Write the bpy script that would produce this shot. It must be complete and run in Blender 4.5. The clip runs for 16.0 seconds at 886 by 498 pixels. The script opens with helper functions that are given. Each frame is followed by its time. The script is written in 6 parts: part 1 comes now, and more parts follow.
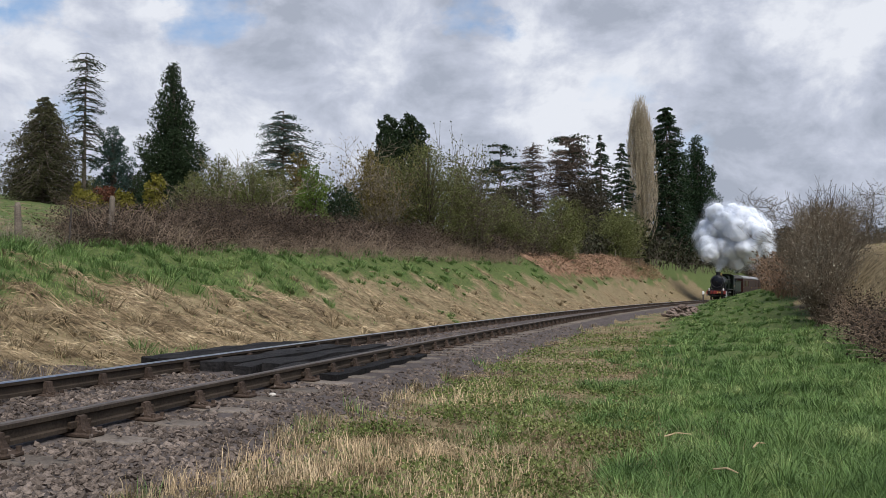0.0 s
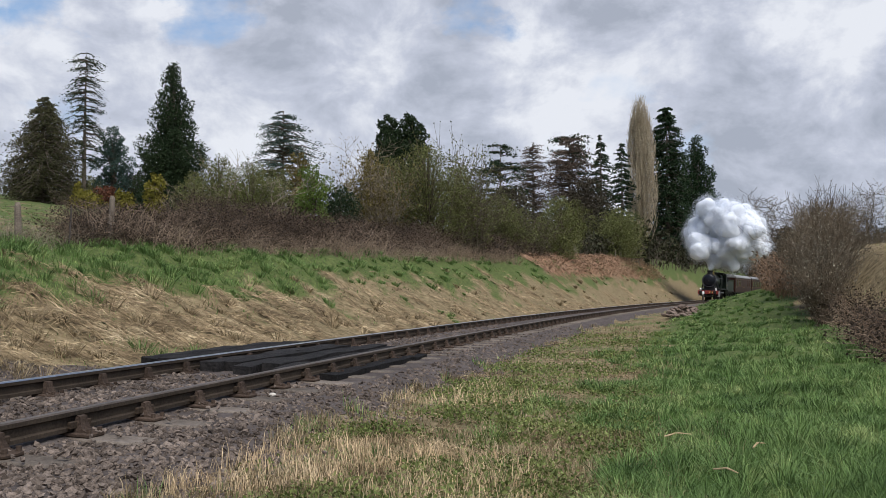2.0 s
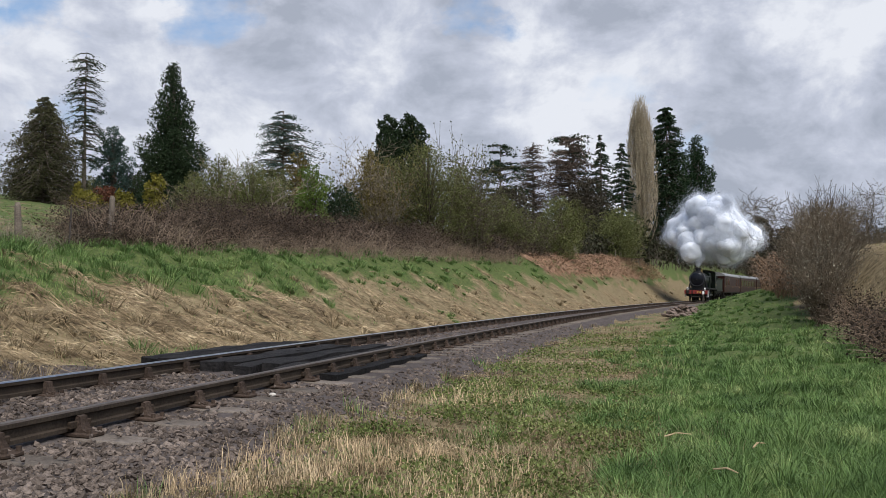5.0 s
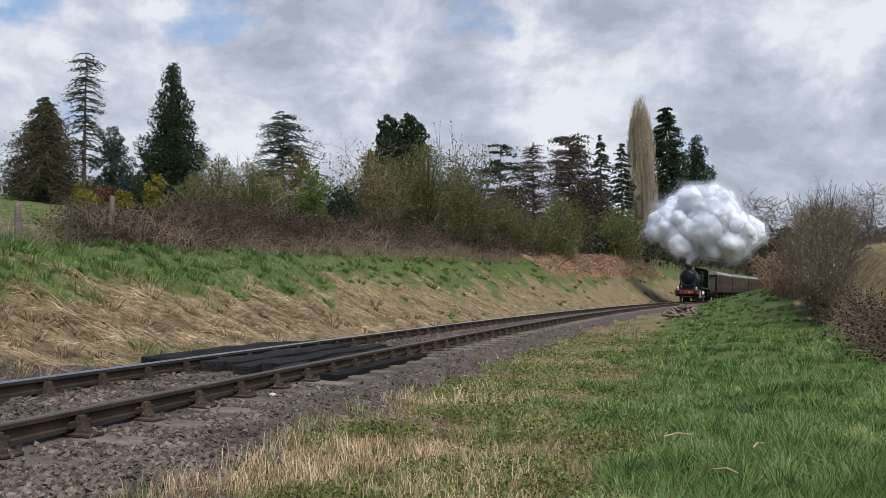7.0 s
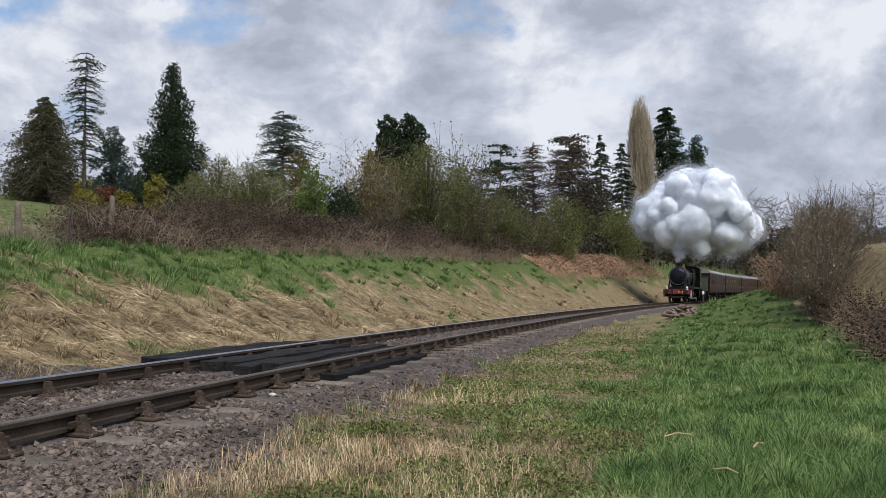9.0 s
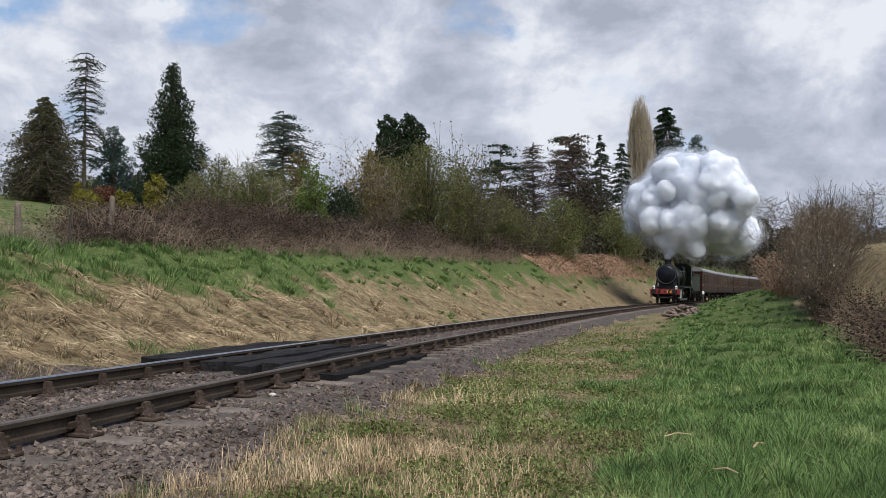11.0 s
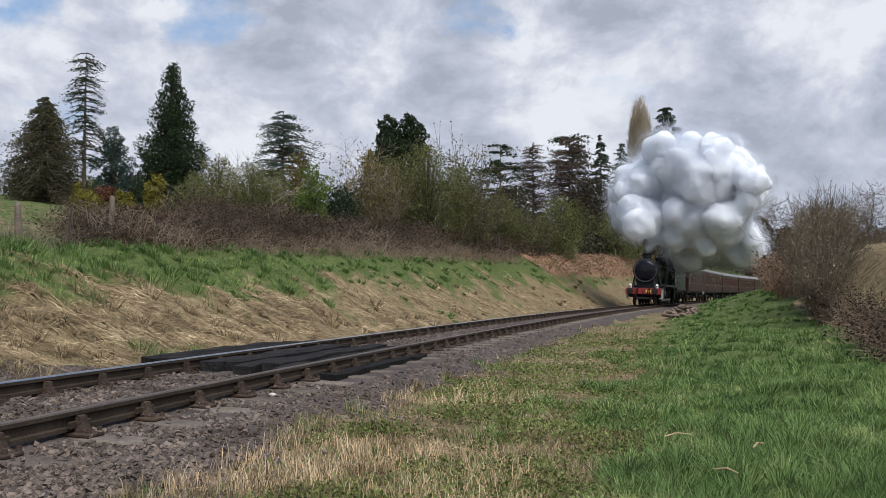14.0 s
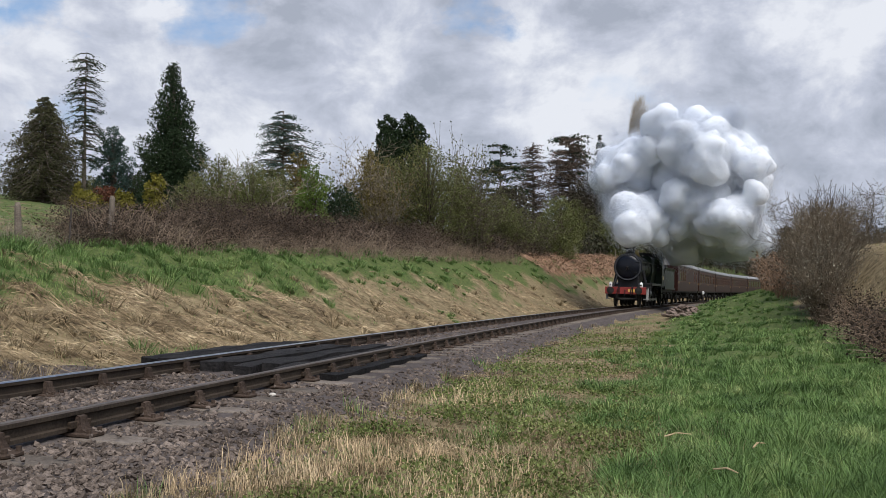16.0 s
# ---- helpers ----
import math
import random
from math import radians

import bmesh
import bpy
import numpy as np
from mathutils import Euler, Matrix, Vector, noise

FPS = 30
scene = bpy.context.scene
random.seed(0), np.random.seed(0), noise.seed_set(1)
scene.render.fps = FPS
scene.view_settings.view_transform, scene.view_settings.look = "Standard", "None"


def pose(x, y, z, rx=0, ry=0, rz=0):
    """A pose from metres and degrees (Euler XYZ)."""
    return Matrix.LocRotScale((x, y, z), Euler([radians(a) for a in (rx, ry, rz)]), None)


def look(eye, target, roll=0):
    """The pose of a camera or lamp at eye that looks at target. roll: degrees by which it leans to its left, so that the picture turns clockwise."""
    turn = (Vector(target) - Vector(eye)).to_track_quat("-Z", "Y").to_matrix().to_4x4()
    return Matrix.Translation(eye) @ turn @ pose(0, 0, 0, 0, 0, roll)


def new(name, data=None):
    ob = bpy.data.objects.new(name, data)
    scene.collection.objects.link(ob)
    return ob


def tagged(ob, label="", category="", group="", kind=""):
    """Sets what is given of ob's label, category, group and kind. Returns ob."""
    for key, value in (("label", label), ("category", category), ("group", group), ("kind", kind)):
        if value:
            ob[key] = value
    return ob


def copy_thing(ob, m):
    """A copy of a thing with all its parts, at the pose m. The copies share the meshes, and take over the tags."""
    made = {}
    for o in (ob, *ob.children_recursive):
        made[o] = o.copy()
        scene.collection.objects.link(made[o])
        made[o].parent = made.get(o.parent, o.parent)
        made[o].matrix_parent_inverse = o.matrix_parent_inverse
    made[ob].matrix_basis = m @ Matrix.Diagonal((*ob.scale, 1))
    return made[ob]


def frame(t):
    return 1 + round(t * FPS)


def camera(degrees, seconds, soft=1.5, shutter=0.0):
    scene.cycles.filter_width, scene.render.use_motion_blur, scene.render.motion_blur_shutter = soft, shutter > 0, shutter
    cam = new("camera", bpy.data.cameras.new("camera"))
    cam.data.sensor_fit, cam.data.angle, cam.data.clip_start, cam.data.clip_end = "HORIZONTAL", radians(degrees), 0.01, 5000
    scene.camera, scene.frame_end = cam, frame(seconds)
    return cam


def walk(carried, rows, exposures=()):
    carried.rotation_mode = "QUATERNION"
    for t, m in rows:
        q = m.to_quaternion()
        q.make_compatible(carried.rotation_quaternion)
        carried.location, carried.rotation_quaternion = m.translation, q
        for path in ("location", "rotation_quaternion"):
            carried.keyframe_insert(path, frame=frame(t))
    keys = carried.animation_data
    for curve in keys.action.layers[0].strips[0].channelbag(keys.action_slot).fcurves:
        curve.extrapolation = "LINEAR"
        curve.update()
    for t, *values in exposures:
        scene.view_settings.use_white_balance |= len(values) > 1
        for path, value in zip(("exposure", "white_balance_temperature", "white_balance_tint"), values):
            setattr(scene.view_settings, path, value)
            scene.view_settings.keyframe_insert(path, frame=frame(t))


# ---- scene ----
cam = camera(55.47, 16.0, 0.75)
EYE = Vector((0.0, 0.0, 0.754))
VIEW = look(EYE, EYE + Vector((0, 1, math.tan(radians(3.244)))), -0.24)
walk(cam, [(0.0, VIEW), (16.0, VIEW)], [(0.0, 0.0), (16.0, 0.0)])

# ---- light ----
SUN_AZ, SUN_EL = radians(156), radians(58)     # clockwise from straight ahead, and up
CLOUD_A, CLOUD_B, CLOUD_C = (5.1, 2.2, 0.9), (1.7, 8.6, 2.0), (2.1, 6.3, 0.0)
# bearing (sideways per metre ahead), rise per metre, width, strength
BLUE_GAPS = [(-0.285, 0.358, 0.10, 0.32), (0.045, 0.360, 0.085, 0.30), (-0.51, 0.36, 0.07, 0.22), (0.35, 0.36, 0.06, 0.20)]
CLOUD_MASSES = [(-0.515, 0.255, 0.09, 0.05), (-0.39, 0.30, 0.11, 0.03), (-0.07, 0.20, 0.12, 0.07), (0.08, 0.255, 0.10, 0.08), (0.44, 0.275, 0.10, 0.09),
                (0.37, 0.31, 0.13, -0.09), (-0.20, 0.30, 0.14, -0.05), (0.20, 0.31, 0.12, -0.05), (0.30, 0.20, 0.14, -0.06), (0.50, 0.22, 0.10, -0.04)]


def node(nt, kind, **values):
    n = nt.nodes.new(kind)
    for key, value in values.items():
        n.inputs[key].default_value = value
    return n


def make_world():
    w = bpy.data.worlds.new("sky")
    scene.world = w
    w.use_nodes = True
    nt = w.node_tree
    nt.nodes.clear()
    out, bg = nt.nodes.new("ShaderNodeOutputWorld"), node(nt, "ShaderNodeBackground", Strength=1.0)
    sky = nt.nodes.new("ShaderNodeTexSky")
    sky.sky_type, sky.sun_disc = "NISHITA", False
    sky.sun_elevation, sky.sun_rotation = SUN_EL, SUN_AZ
    blue = nt.nodes.new("ShaderNodeVectorMath")
    blue.operation = "SCALE"
    blue.inputs["Scale"].default_value = 0.16
    nt.links.new(sky.outputs[0], blue.inputs[0])
    tc, sep = nt.nodes.new("ShaderNodeTexCoord"), nt.nodes.new("ShaderNodeSeparateXYZ")
    nt.links.new(tc.outputs["Generated"], sep.inputs[0])

    def m(op, a, b, clamp=False):
        n = nt.nodes.new("ShaderNodeMath")
        n.operation, n.use_clamp = op, clamp
        for i, v in enumerate((a, b)):
            if isinstance(v, (int, float)):
                n.inputs[i].default_value = v
            else:
                nt.links.new(v, n.inputs[i])
        return n.outputs[0]

    # clouds heaped along the sky, flattened towards the horizon
    comb = nt.nodes.new("ShaderNodeCombineXYZ")
    nt.links.new(sep.outputs[0], comb.inputs[0])
    nt.links.new(sep.outputs[1], comb.inputs[1])
    nt.links.new(m("MULTIPLY", sep.outputs[2], 1.45), comb.inputs[2])

    def cloud_noise(scale, detail, rough, dist, off):
        add = nt.nodes.new("ShaderNodeVectorMath")
        add.inputs[1].default_value = off
        nt.links.new(comb.outputs[0], add.inputs[0])
        n = node(nt, "ShaderNodeTexNoise", Scale=scale, Detail=detail, Roughness=rough, Distortion=dist)
        nt.links.new(add.outputs[0], n.inputs["Vector"])
        return n.outputs[0]

    # directions frayed by noise, so that gaps and cloud masses have ragged edges
    fray = node(nt, "ShaderNodeTexNoise", Scale=11.0, Detail=7.0, Roughness=0.6)
    nt.links.new(comb.outputs[0], fray.inputs["Vector"])
    shift, frayed = nt.nodes.new("ShaderNodeVectorMath"), nt.nodes.new("ShaderNodeVectorMath")
    shift.operation, frayed.operation = "MULTIPLY_ADD", "ADD"
    shift.inputs[1].default_value, shift.inputs[2].default_value = (0.16, 0.16, 0.12), (-0.08, -0.08, -0.06)
    nt.links.new(fray.outputs["Color"], shift.inputs[0])
    nt.links.new(tc.outputs["Generated"], frayed.inputs[0])
    nt.links.new(shift.outputs[0], frayed.inputs[1])

    def mass(rows):
        total = None
        for side, rise, wide, amount in rows:
            away = nt.nodes.new("ShaderNodeVectorMath")
            away.operation = "DISTANCE"
            away.inputs[1].default_value = Vector((side, 1.0, rise)).normalized()
            nt.links.new(frayed.outputs[0], away.inputs[0])
            mr = nt.nodes.new("ShaderNodeMapRange")
            mr.interpolation_type = "SMOOTHSTEP"
            for i, v in ((1, 0.0), (2, wide), (3, amount), (4, 0.0)):
                mr.inputs[i].default_value = v
            nt.links.new(away.outputs["Value"], mr.inputs[0])
            total = mr.outputs[0] if total is None else m("ADD", total, mr.outputs[0])
        return total

    high = m("MULTIPLY", m("MAXIMUM", m("SUBTRACT", sep.outputs[2], 0.36), 0.0), 1.9)
    cover = m("SUBTRACT", m("SUBTRACT", cloud_noise(4.2, 6, 0.55, 0.2, CLOUD_A), high), mass(BLUE_GAPS))
    big = cloud_noise(4.4, 4, 0.5, 0.1, CLOUD_B)
    fine = cloud_noise(9.0, 10, 0.6, 0.25, CLOUD_C)
    body = m("ADD", m("ADD", m("MULTIPLY", big, 0.45), m("MULTIPLY", fine, 0.55)), mass(CLOUD_MASSES))
    r1 = nt.nodes.new("ShaderNodeValToRGB")           # where blue shows through
    r1.color_ramp.elements[0].position, r1.color_ramp.elements[1].position = 0.22, 0.39
    nt.links.new(cover, r1.inputs[0])
    r2 = nt.nodes.new("ShaderNodeValToRGB")           # grey bases, white tops
    e = r2.color_ramp.elements
    e[0].position, e[0].color = 0.41, (0.39, 0.43, 0.52, 1)
    e[1].position, e[1].color = 0.59, (0.80, 0.83, 0.90, 1)
    mid = e.new(0.50)
    mid.color = (0.55, 0.59, 0.70, 1)
    nt.links.new(body, r2.inputs[0])
    mix = nt.nodes.new("ShaderNodeMix")
    mix.data_type = "RGBA"
    nt.links.new(r1.outputs[0], mix.inputs[0])
    nt.links.new(blue.outputs[0], mix.inputs[6])
    nt.links.new(r2.outputs[0], mix.inputs[7])
    nt.links.new(mix.outputs[2], bg.inputs[0])
    nt.links.new(bg.outputs[0], out.inputs[0])


make_world()
sun = new("sun", bpy.data.lights.new("sun", "SUN"))
sun.data.energy, sun.data.angle, sun.data.color = 3.6, radians(40), (1.0, 0.975, 0.945)
sd = Vector((math.sin(SUN_AZ) * math.cos(SUN_EL), math.cos(SUN_AZ) * math.cos(SUN_EL), math.sin(SUN_EL)))
sun.matrix_world = look(sd * 50, (0, 0, 0))
tagged(sun, kind="structure")


# ---- materials ----
def material(name, a, b, scale=4.0, rough=0.85, metal=0.0, bump=0.3, fine=40.0, c=None, island=0.0, trans=0.0,
             obj=0.0, clear=0.0, spec=None):
    """Two colours mixed by noise at two scales; island, obj: how far brightness varies by piece or by thing."""
    mt = bpy.data.materials.new(name)
    mt.use_nodes = True
    nt = mt.node_tree
    bs = nt.nodes["Principled BSDF"]
    bs.inputs["Roughness"].default_value, bs.inputs["Metallic"].default_value = rough, metal
    bs.inputs["Specular IOR Level"].default_value = (0.5 if rough < 0.55 else 0.12) if spec is None else spec
    if clear:
        bs.inputs["Coat Weight"].default_value = clear
    tc = nt.nodes.new("ShaderNodeTexCoord")
    n1 = node(nt, "ShaderNodeTexNoise", Scale=scale, Detail=5.0, Roughness=0.6)
    n2 = node(nt, "ShaderNodeTexNoise", Scale=fine, Detail=4.0, Roughness=0.65)
    nt.links.new(tc.outputs["Object"], n1.inputs["Vector"])
    nt.links.new(tc.outputs["Object"], n2.inputs["Vector"])
    add = nt.nodes.new("ShaderNodeMath")
    add.operation = "ADD"
    nt.links.new(n1.outputs[0], add.inputs[0])
    nt.links.new(n2.outputs[0], add.inputs[1])
    ramp = nt.nodes.new("ShaderNodeMapRange")
    ramp.inputs[1].default_value, ramp.inputs[2].default_value = 0.72, 1.28
    nt.links.new(add.outputs[0], ramp.inputs[0])
    cr = nt.nodes.new("ShaderNodeValToRGB")
    e = cr.color_ramp.elements
    e[0].color, e[1].color = (*a, 1), (*b, 1)
    if c:
        k = e.new(0.55)
        k.color = (*c, 1)
    nt.links.new(ramp.outputs[0], cr.inputs[0])
    col = cr.outputs[0]
    for amount, kind, out in ((island, "ShaderNodeNewGeometry", "Random Per Island"), (obj, "ShaderNodeObjectInfo", "Random")):
        if amount:
            src = nt.nodes.new(kind)
            mr = nt.nodes.new("ShaderNodeMapRange")
            mr.inputs[3].default_value, mr.inputs[4].default_value = 1 - amount, 1 + amount
            nt.links.new(src.outputs[out], mr.inputs[0])
            sc = nt.nodes.new("ShaderNodeVectorMath")
            sc.operation = "SCALE"
            nt.links.new(col, sc.inputs[0])
            nt.links.new(mr.outputs[0], sc.inputs["Scale"])
            col = sc.outputs[0]
    nt.links.new(col, bs.inputs["Base Color"])
    if bump:
        bp = node(nt, "ShaderNodeBump", Strength=bump, Distance=0.02)
        nt.links.new(add.outputs[0], bp.inputs["Height"])
        nt.links.new(bp.outputs[0], bs.inputs["Normal"])
    if trans:
        tr = nt.nodes.new("ShaderNodeBsdfTranslucent")
        nt.links.new(col, tr.inputs[0])
        ms = node(nt, "ShaderNodeMixShader", Fac=trans)
        nt.links.new(bs.outputs[0], ms.inputs[1])
        nt.links.new(tr.outputs[0], ms.inputs[2])
        nt.links.new(ms.outputs[0], nt.nodes["Material Output"].inputs[0])
    return mt




def turf_material():
    """Green turf, dead thatch and trodden soil, mixed by the sheet's own attributes and broken up by noise."""
    mt = bpy.data.materials.new("turf")
    mt.use_nodes = True
    nt = mt.node_tree
    bs = nt.nodes["Principled BSDF"]
    bs.inputs["Roughness"].default_value, bs.inputs["Specular IOR Level"].default_value = 0.95, 0.1
    tc = nt.nodes.new("ShaderNodeTexCoord")

    def ramp(scale, detail, a, c, b):
        n = node(nt, "ShaderNodeTexNoise", Scale=scale, Detail=detail, Roughness=0.65)
        nt.links.new(tc.outputs["Object"], n.inputs["Vector"])
        cr = nt.nodes.new("ShaderNodeValToRGB")
        e = cr.color_ramp.elements
        e[0].position, e[1].position = 0.3, 0.7
        e[0].color, e[1].color = (*a, 1), (*b, 1)
        e.new(0.5).color = (*c, 1)
        nt.links.new(n.outputs[0], cr.inputs[0])
        return cr.outputs[0], n.outputs[0]

    green, n1 = ramp(7.0, 8, (0.034, 0.052, 0.017), (0.082, 0.108, 0.034), (0.15, 0.165, 0.060))
    dead, n2 = ramp(5.0, 9, (0.050, 0.040, 0.022), (0.19, 0.145, 0.08), (0.33, 0.265, 0.155))
    trod, n3 = ramp(4.0, 9, (0.060, 0.060, 0.024), (0.16, 0.125, 0.070), (0.35, 0.275, 0.165))
    last = green
    for name, colour in (("dead", dead), ("trodden", trod)):
        at = nt.nodes.new("ShaderNodeAttribute")
        at.attribute_name = name
        nz = node(nt, "ShaderNodeTexNoise", Scale=2.2, Detail=7.0, Roughness=0.7)
        nt.links.new(tc.outputs["Object"], nz.inputs["Vector"])
        ad = nt.nodes.new("ShaderNodeMath")
        ad.operation = "ADD"
        nt.links.new(at.outputs["Fac"], ad.inputs[0])
        nt.links.new(nz.outputs[0], ad.inputs[1])
        mr = nt.nodes.new("ShaderNodeMapRange")
        mr.inputs[1].default_value, mr.inputs[2].default_value = 0.85, 1.15
        nt.links.new(ad.outputs[0], mr.inputs[0])
        mx = nt.nodes.new("ShaderNodeMix")
        mx.data_type = "RGBA"
        nt.links.new(mr.outputs[0], mx.inputs[0])
        nt.links.new(last, mx.inputs[6])
        nt.links.new(colour, mx.inputs[7])
        last = mx.outputs[2]
    nt.links.new(last, bs.inputs["Base Color"])
    bp = node(nt, "ShaderNodeBump", Strength=0.9, Distance=0.05)
    nt.links.new(n2, bp.inputs["Height"])
    nt.links.new(bp.outputs[0], bs.inputs["Normal"])
    return mt


M_GROUND = turf_material()
M_BALLAST_BED = material("ballast_bed", (0.045, 0.037, 0.033), (0.13, 0.108, 0.097), 3.0, 0.95, bump=1.0, fine=30.0)
M_STONE = material("ballast_stone", (0.046, 0.035, 0.028), (0.205, 0.163, 0.133), 2.0, 0.9, bump=0.3, fine=60.0, island=0.45)
M_RAIL = material("rusty_rail", (0.026, 0.020, 0.015), (0.070, 0.053, 0.039), 3.0, 0.75, bump=0.3, fine=50.0)
M_RAILTOP = material("polished_rail_head", (0.42, 0.42, 0.43), (0.60, 0.60, 0.61), 1.5, 0.3, metal=1.0, bump=0.05)
M_RAILTOP_DULL = material("worn_rail_head", (0.075, 0.058, 0.045), (0.14, 0.11, 0.088), 1.5, 0.5, metal=0.4, bump=0.1)
M_CHAIR = material("rusty_iron_chair", (0.030, 0.021, 0.016), (0.085, 0.06, 0.045), 8.0, 0.85, bump=0.5, fine=60.0, obj=0.2)
M_KEY = material("oak_key", (0.03, 0.022, 0.016), (0.07, 0.05, 0.035), 10.0, 0.9)
M_SLEEPER = material("weathered_sleeper", (0.075, 0.060, 0.048), (0.20, 0.168, 0.138), 3.0, 0.9, bump=0.7, fine=35.0, obj=0.25)
M_BOARD = material("tarred_timber", (0.006, 0.006, 0.006), (0.032, 0.029, 0.028), 3.0, 0.85, bump=1.0, fine=28.0, obj=0.4)
M_BARK = material("bark", (0.06, 0.048, 0.038), (0.15, 0.125, 0.10), 3.0, 0.9, bump=0.8, fine=25.0)
M_TWIG = material("grey_brown_twigs", (0.066, 0.054, 0.038), (0.175, 0.145, 0.105), 0.4, 0.9, bump=0.0, fine=5.0, island=0.35)
M_TWIG_PALE = material("pale_twigs", (0.20, 0.165, 0.12), (0.34, 0.29, 0.22), 0.4, 0.9, bump=0.0, fine=5.0, island=0.3)
M_BRAMBLE = material("bramble_canes", (0.050, 0.033, 0.024), (0.25, 0.185, 0.135), 0.4, 0.9, bump=0.0, fine=4.0, island=0.5)
M_BRAMBLE_LEAF = material("bramble_leaves", (0.026, 0.020, 0.014), (0.080, 0.058, 0.042), 0.5, 0.8, bump=0.0, fine=5.0, island=0.5, trans=0.1)


def leaves(name, a, b, island=0.35):
    return material(name, a, b, 0.35, 0.7, bump=0.0, fine=3.0, island=island, trans=0.2)


M_CONIFER = leaves("dark_conifer_needles", (0.010, 0.022, 0.010), (0.035, 0.060, 0.025))
M_CONIFER_BLUE = leaves("blue_green_needles", (0.035, 0.065, 0.052), (0.085, 0.125, 0.105))
M_SPRUCE = leaves("brown_green_spruce_needles", (0.030, 0.034, 0.016), (0.105, 0.100, 0.046))
M_LARCH = leaves("bare_larch_twigs", (0.07, 0.050, 0.038), (0.17, 0.125, 0.095))
M_POPLAR = leaves("pale_poplar_twigs", (0.30, 0.245, 0.165), (0.52, 0.44, 0.31))
M_WOOD_FAR = leaves("brown_woodland_twigs", (0.035, 0.030, 0.020), (0.085, 0.072, 0.050))
M_OLIVE = leaves("budding_olive_leaves", (0.075, 0.086, 0.028), (0.215, 0.220, 0.082))
M_WILLOW = leaves("yellow_brown_buds", (0.13, 0.105, 0.035), (0.25, 0.20, 0.075))
M_SPRING = leaves("spring_green_leaves", (0.075, 0.12, 0.022), (0.17, 0.23, 0.055))
M_YELLOW = leaves("yellow_shrub_leaves", (0.12, 0.11, 0.02), (0.26, 0.23, 0.045))
M_RUST = leaves("russet_shrub_leaves", (0.10, 0.045, 0.028), (0.20, 0.085, 0.05))
M_IVY = leaves("dark_ivy", (0.016, 0.030, 0.014), (0.045, 0.065, 0.030))
M_GRASS = material("grass_blades", (0.050, 0.098, 0.026), (0.34, 0.39, 0.15), 0.9, 0.6, bump=0.0, fine=5.0, c=(0.135, 0.225, 0.064), island=0.45, trans=0.25)
M_DRY = material("dry_grass", (0.09, 0.066, 0.036), (0.54, 0.44, 0.285), 1.5, 0.8, bump=0.0, fine=7.0, c=(0.26, 0.20, 0.115), island=0.45, trans=0.15)
M_POST = material("weathered_post", (0.10, 0.08, 0.062), (0.26, 0.215, 0.175), 2.0, 0.9, bump=0.6, fine=30.0)
M_WHITE = material("white_paint", (0.70, 0.70, 0.68), (0.82, 0.82, 0.80), 4.0, 0.6, bump=0.1)
M_WIRE = material("rusty_wire", (0.06, 0.05, 0.045), (0.12, 0.10, 0.09), 8.0, 0.7, metal=0.5, bump=0.0)


# ---- plan: the railway's line and the lie of the land ----
DS = 0.1
S_ALL = np.arange(-80, 420, DS)
K_ALL = np.where(S_ALL < 0, 0.0028, np.where(S_ALL < 100, 0.0028 - 0.000024 * S_ALL, 0.0019))
A_ALL = np.cumsum(K_ALL) * DS
I0 = int(round(80 / DS))
A_ALL += 0.2423 - A_ALL[I0]
XN = np.cumsum(np.sin(A_ALL)) * DS
YN = np.cumsum(np.cos(A_ALL)) * DS
XN += -2.7385 - XN[I0]
YN += 4.9663 - YN[I0]
GAUGE = 1.505                                    # between the rail heads' middles
CX, CY = XN - GAUGE / 2 * np.cos(A_ALL), YN + GAUGE / 2 * np.sin(A_ALL)
CANT = 0.05


def grade(s):
    return 0.000716 * s + 0.00000543 * s * s


def line(s, d=0.0):
    """The point at s along the line and d to its right, and the heading there."""
    a = np.interp(s, S_ALL, A_ALL)
    return np.interp(s, S_ALL, CX) + d * np.cos(a), np.interp(s, S_ALL, CY) - d * np.sin(a), a


def along(x, y):
    """s and d of points."""
    x, y = np.asarray(x, float).ravel(), np.asarray(y, float).ravel()
    step = 20
    cx, cy, ca, cs = CX[::step], CY[::step], A_ALL[::step], S_ALL[::step]
    s, d = np.empty_like(x), np.empty_like(x)
    for i in range(0, len(x), 20000):
        px, py = x[i:i + 20000, None], y[i:i + 20000, None]
        k = np.argmin((px - cx) ** 2 + (py - cy) ** 2, axis=1)
        ex, ey = px[:, 0] - cx[k], py[:, 0] - cy[k]
        s[i:i + 20000] = cs[k] + ex * np.sin(ca[k]) + ey * np.cos(ca[k])
        d[i:i + 20000] = ex * np.cos(ca[k]) - ey * np.sin(ca[k])
    return s, d


def smooth(t):
    t = np.clip(t, 0, 1)
    return t * t * (3 - 2 * t)


def wave(x, y, f, seed=0.0):
    """A cheap smooth unevenness, about -1 to 1."""
    return (np.sin(x * f + 1.7 * np.sin(y * f * 0.7 + seed)) + np.sin(y * f * 1.13 + 1.3 * np.sin(x * f * 0.8 + 2 * seed + 1.0))) / 2


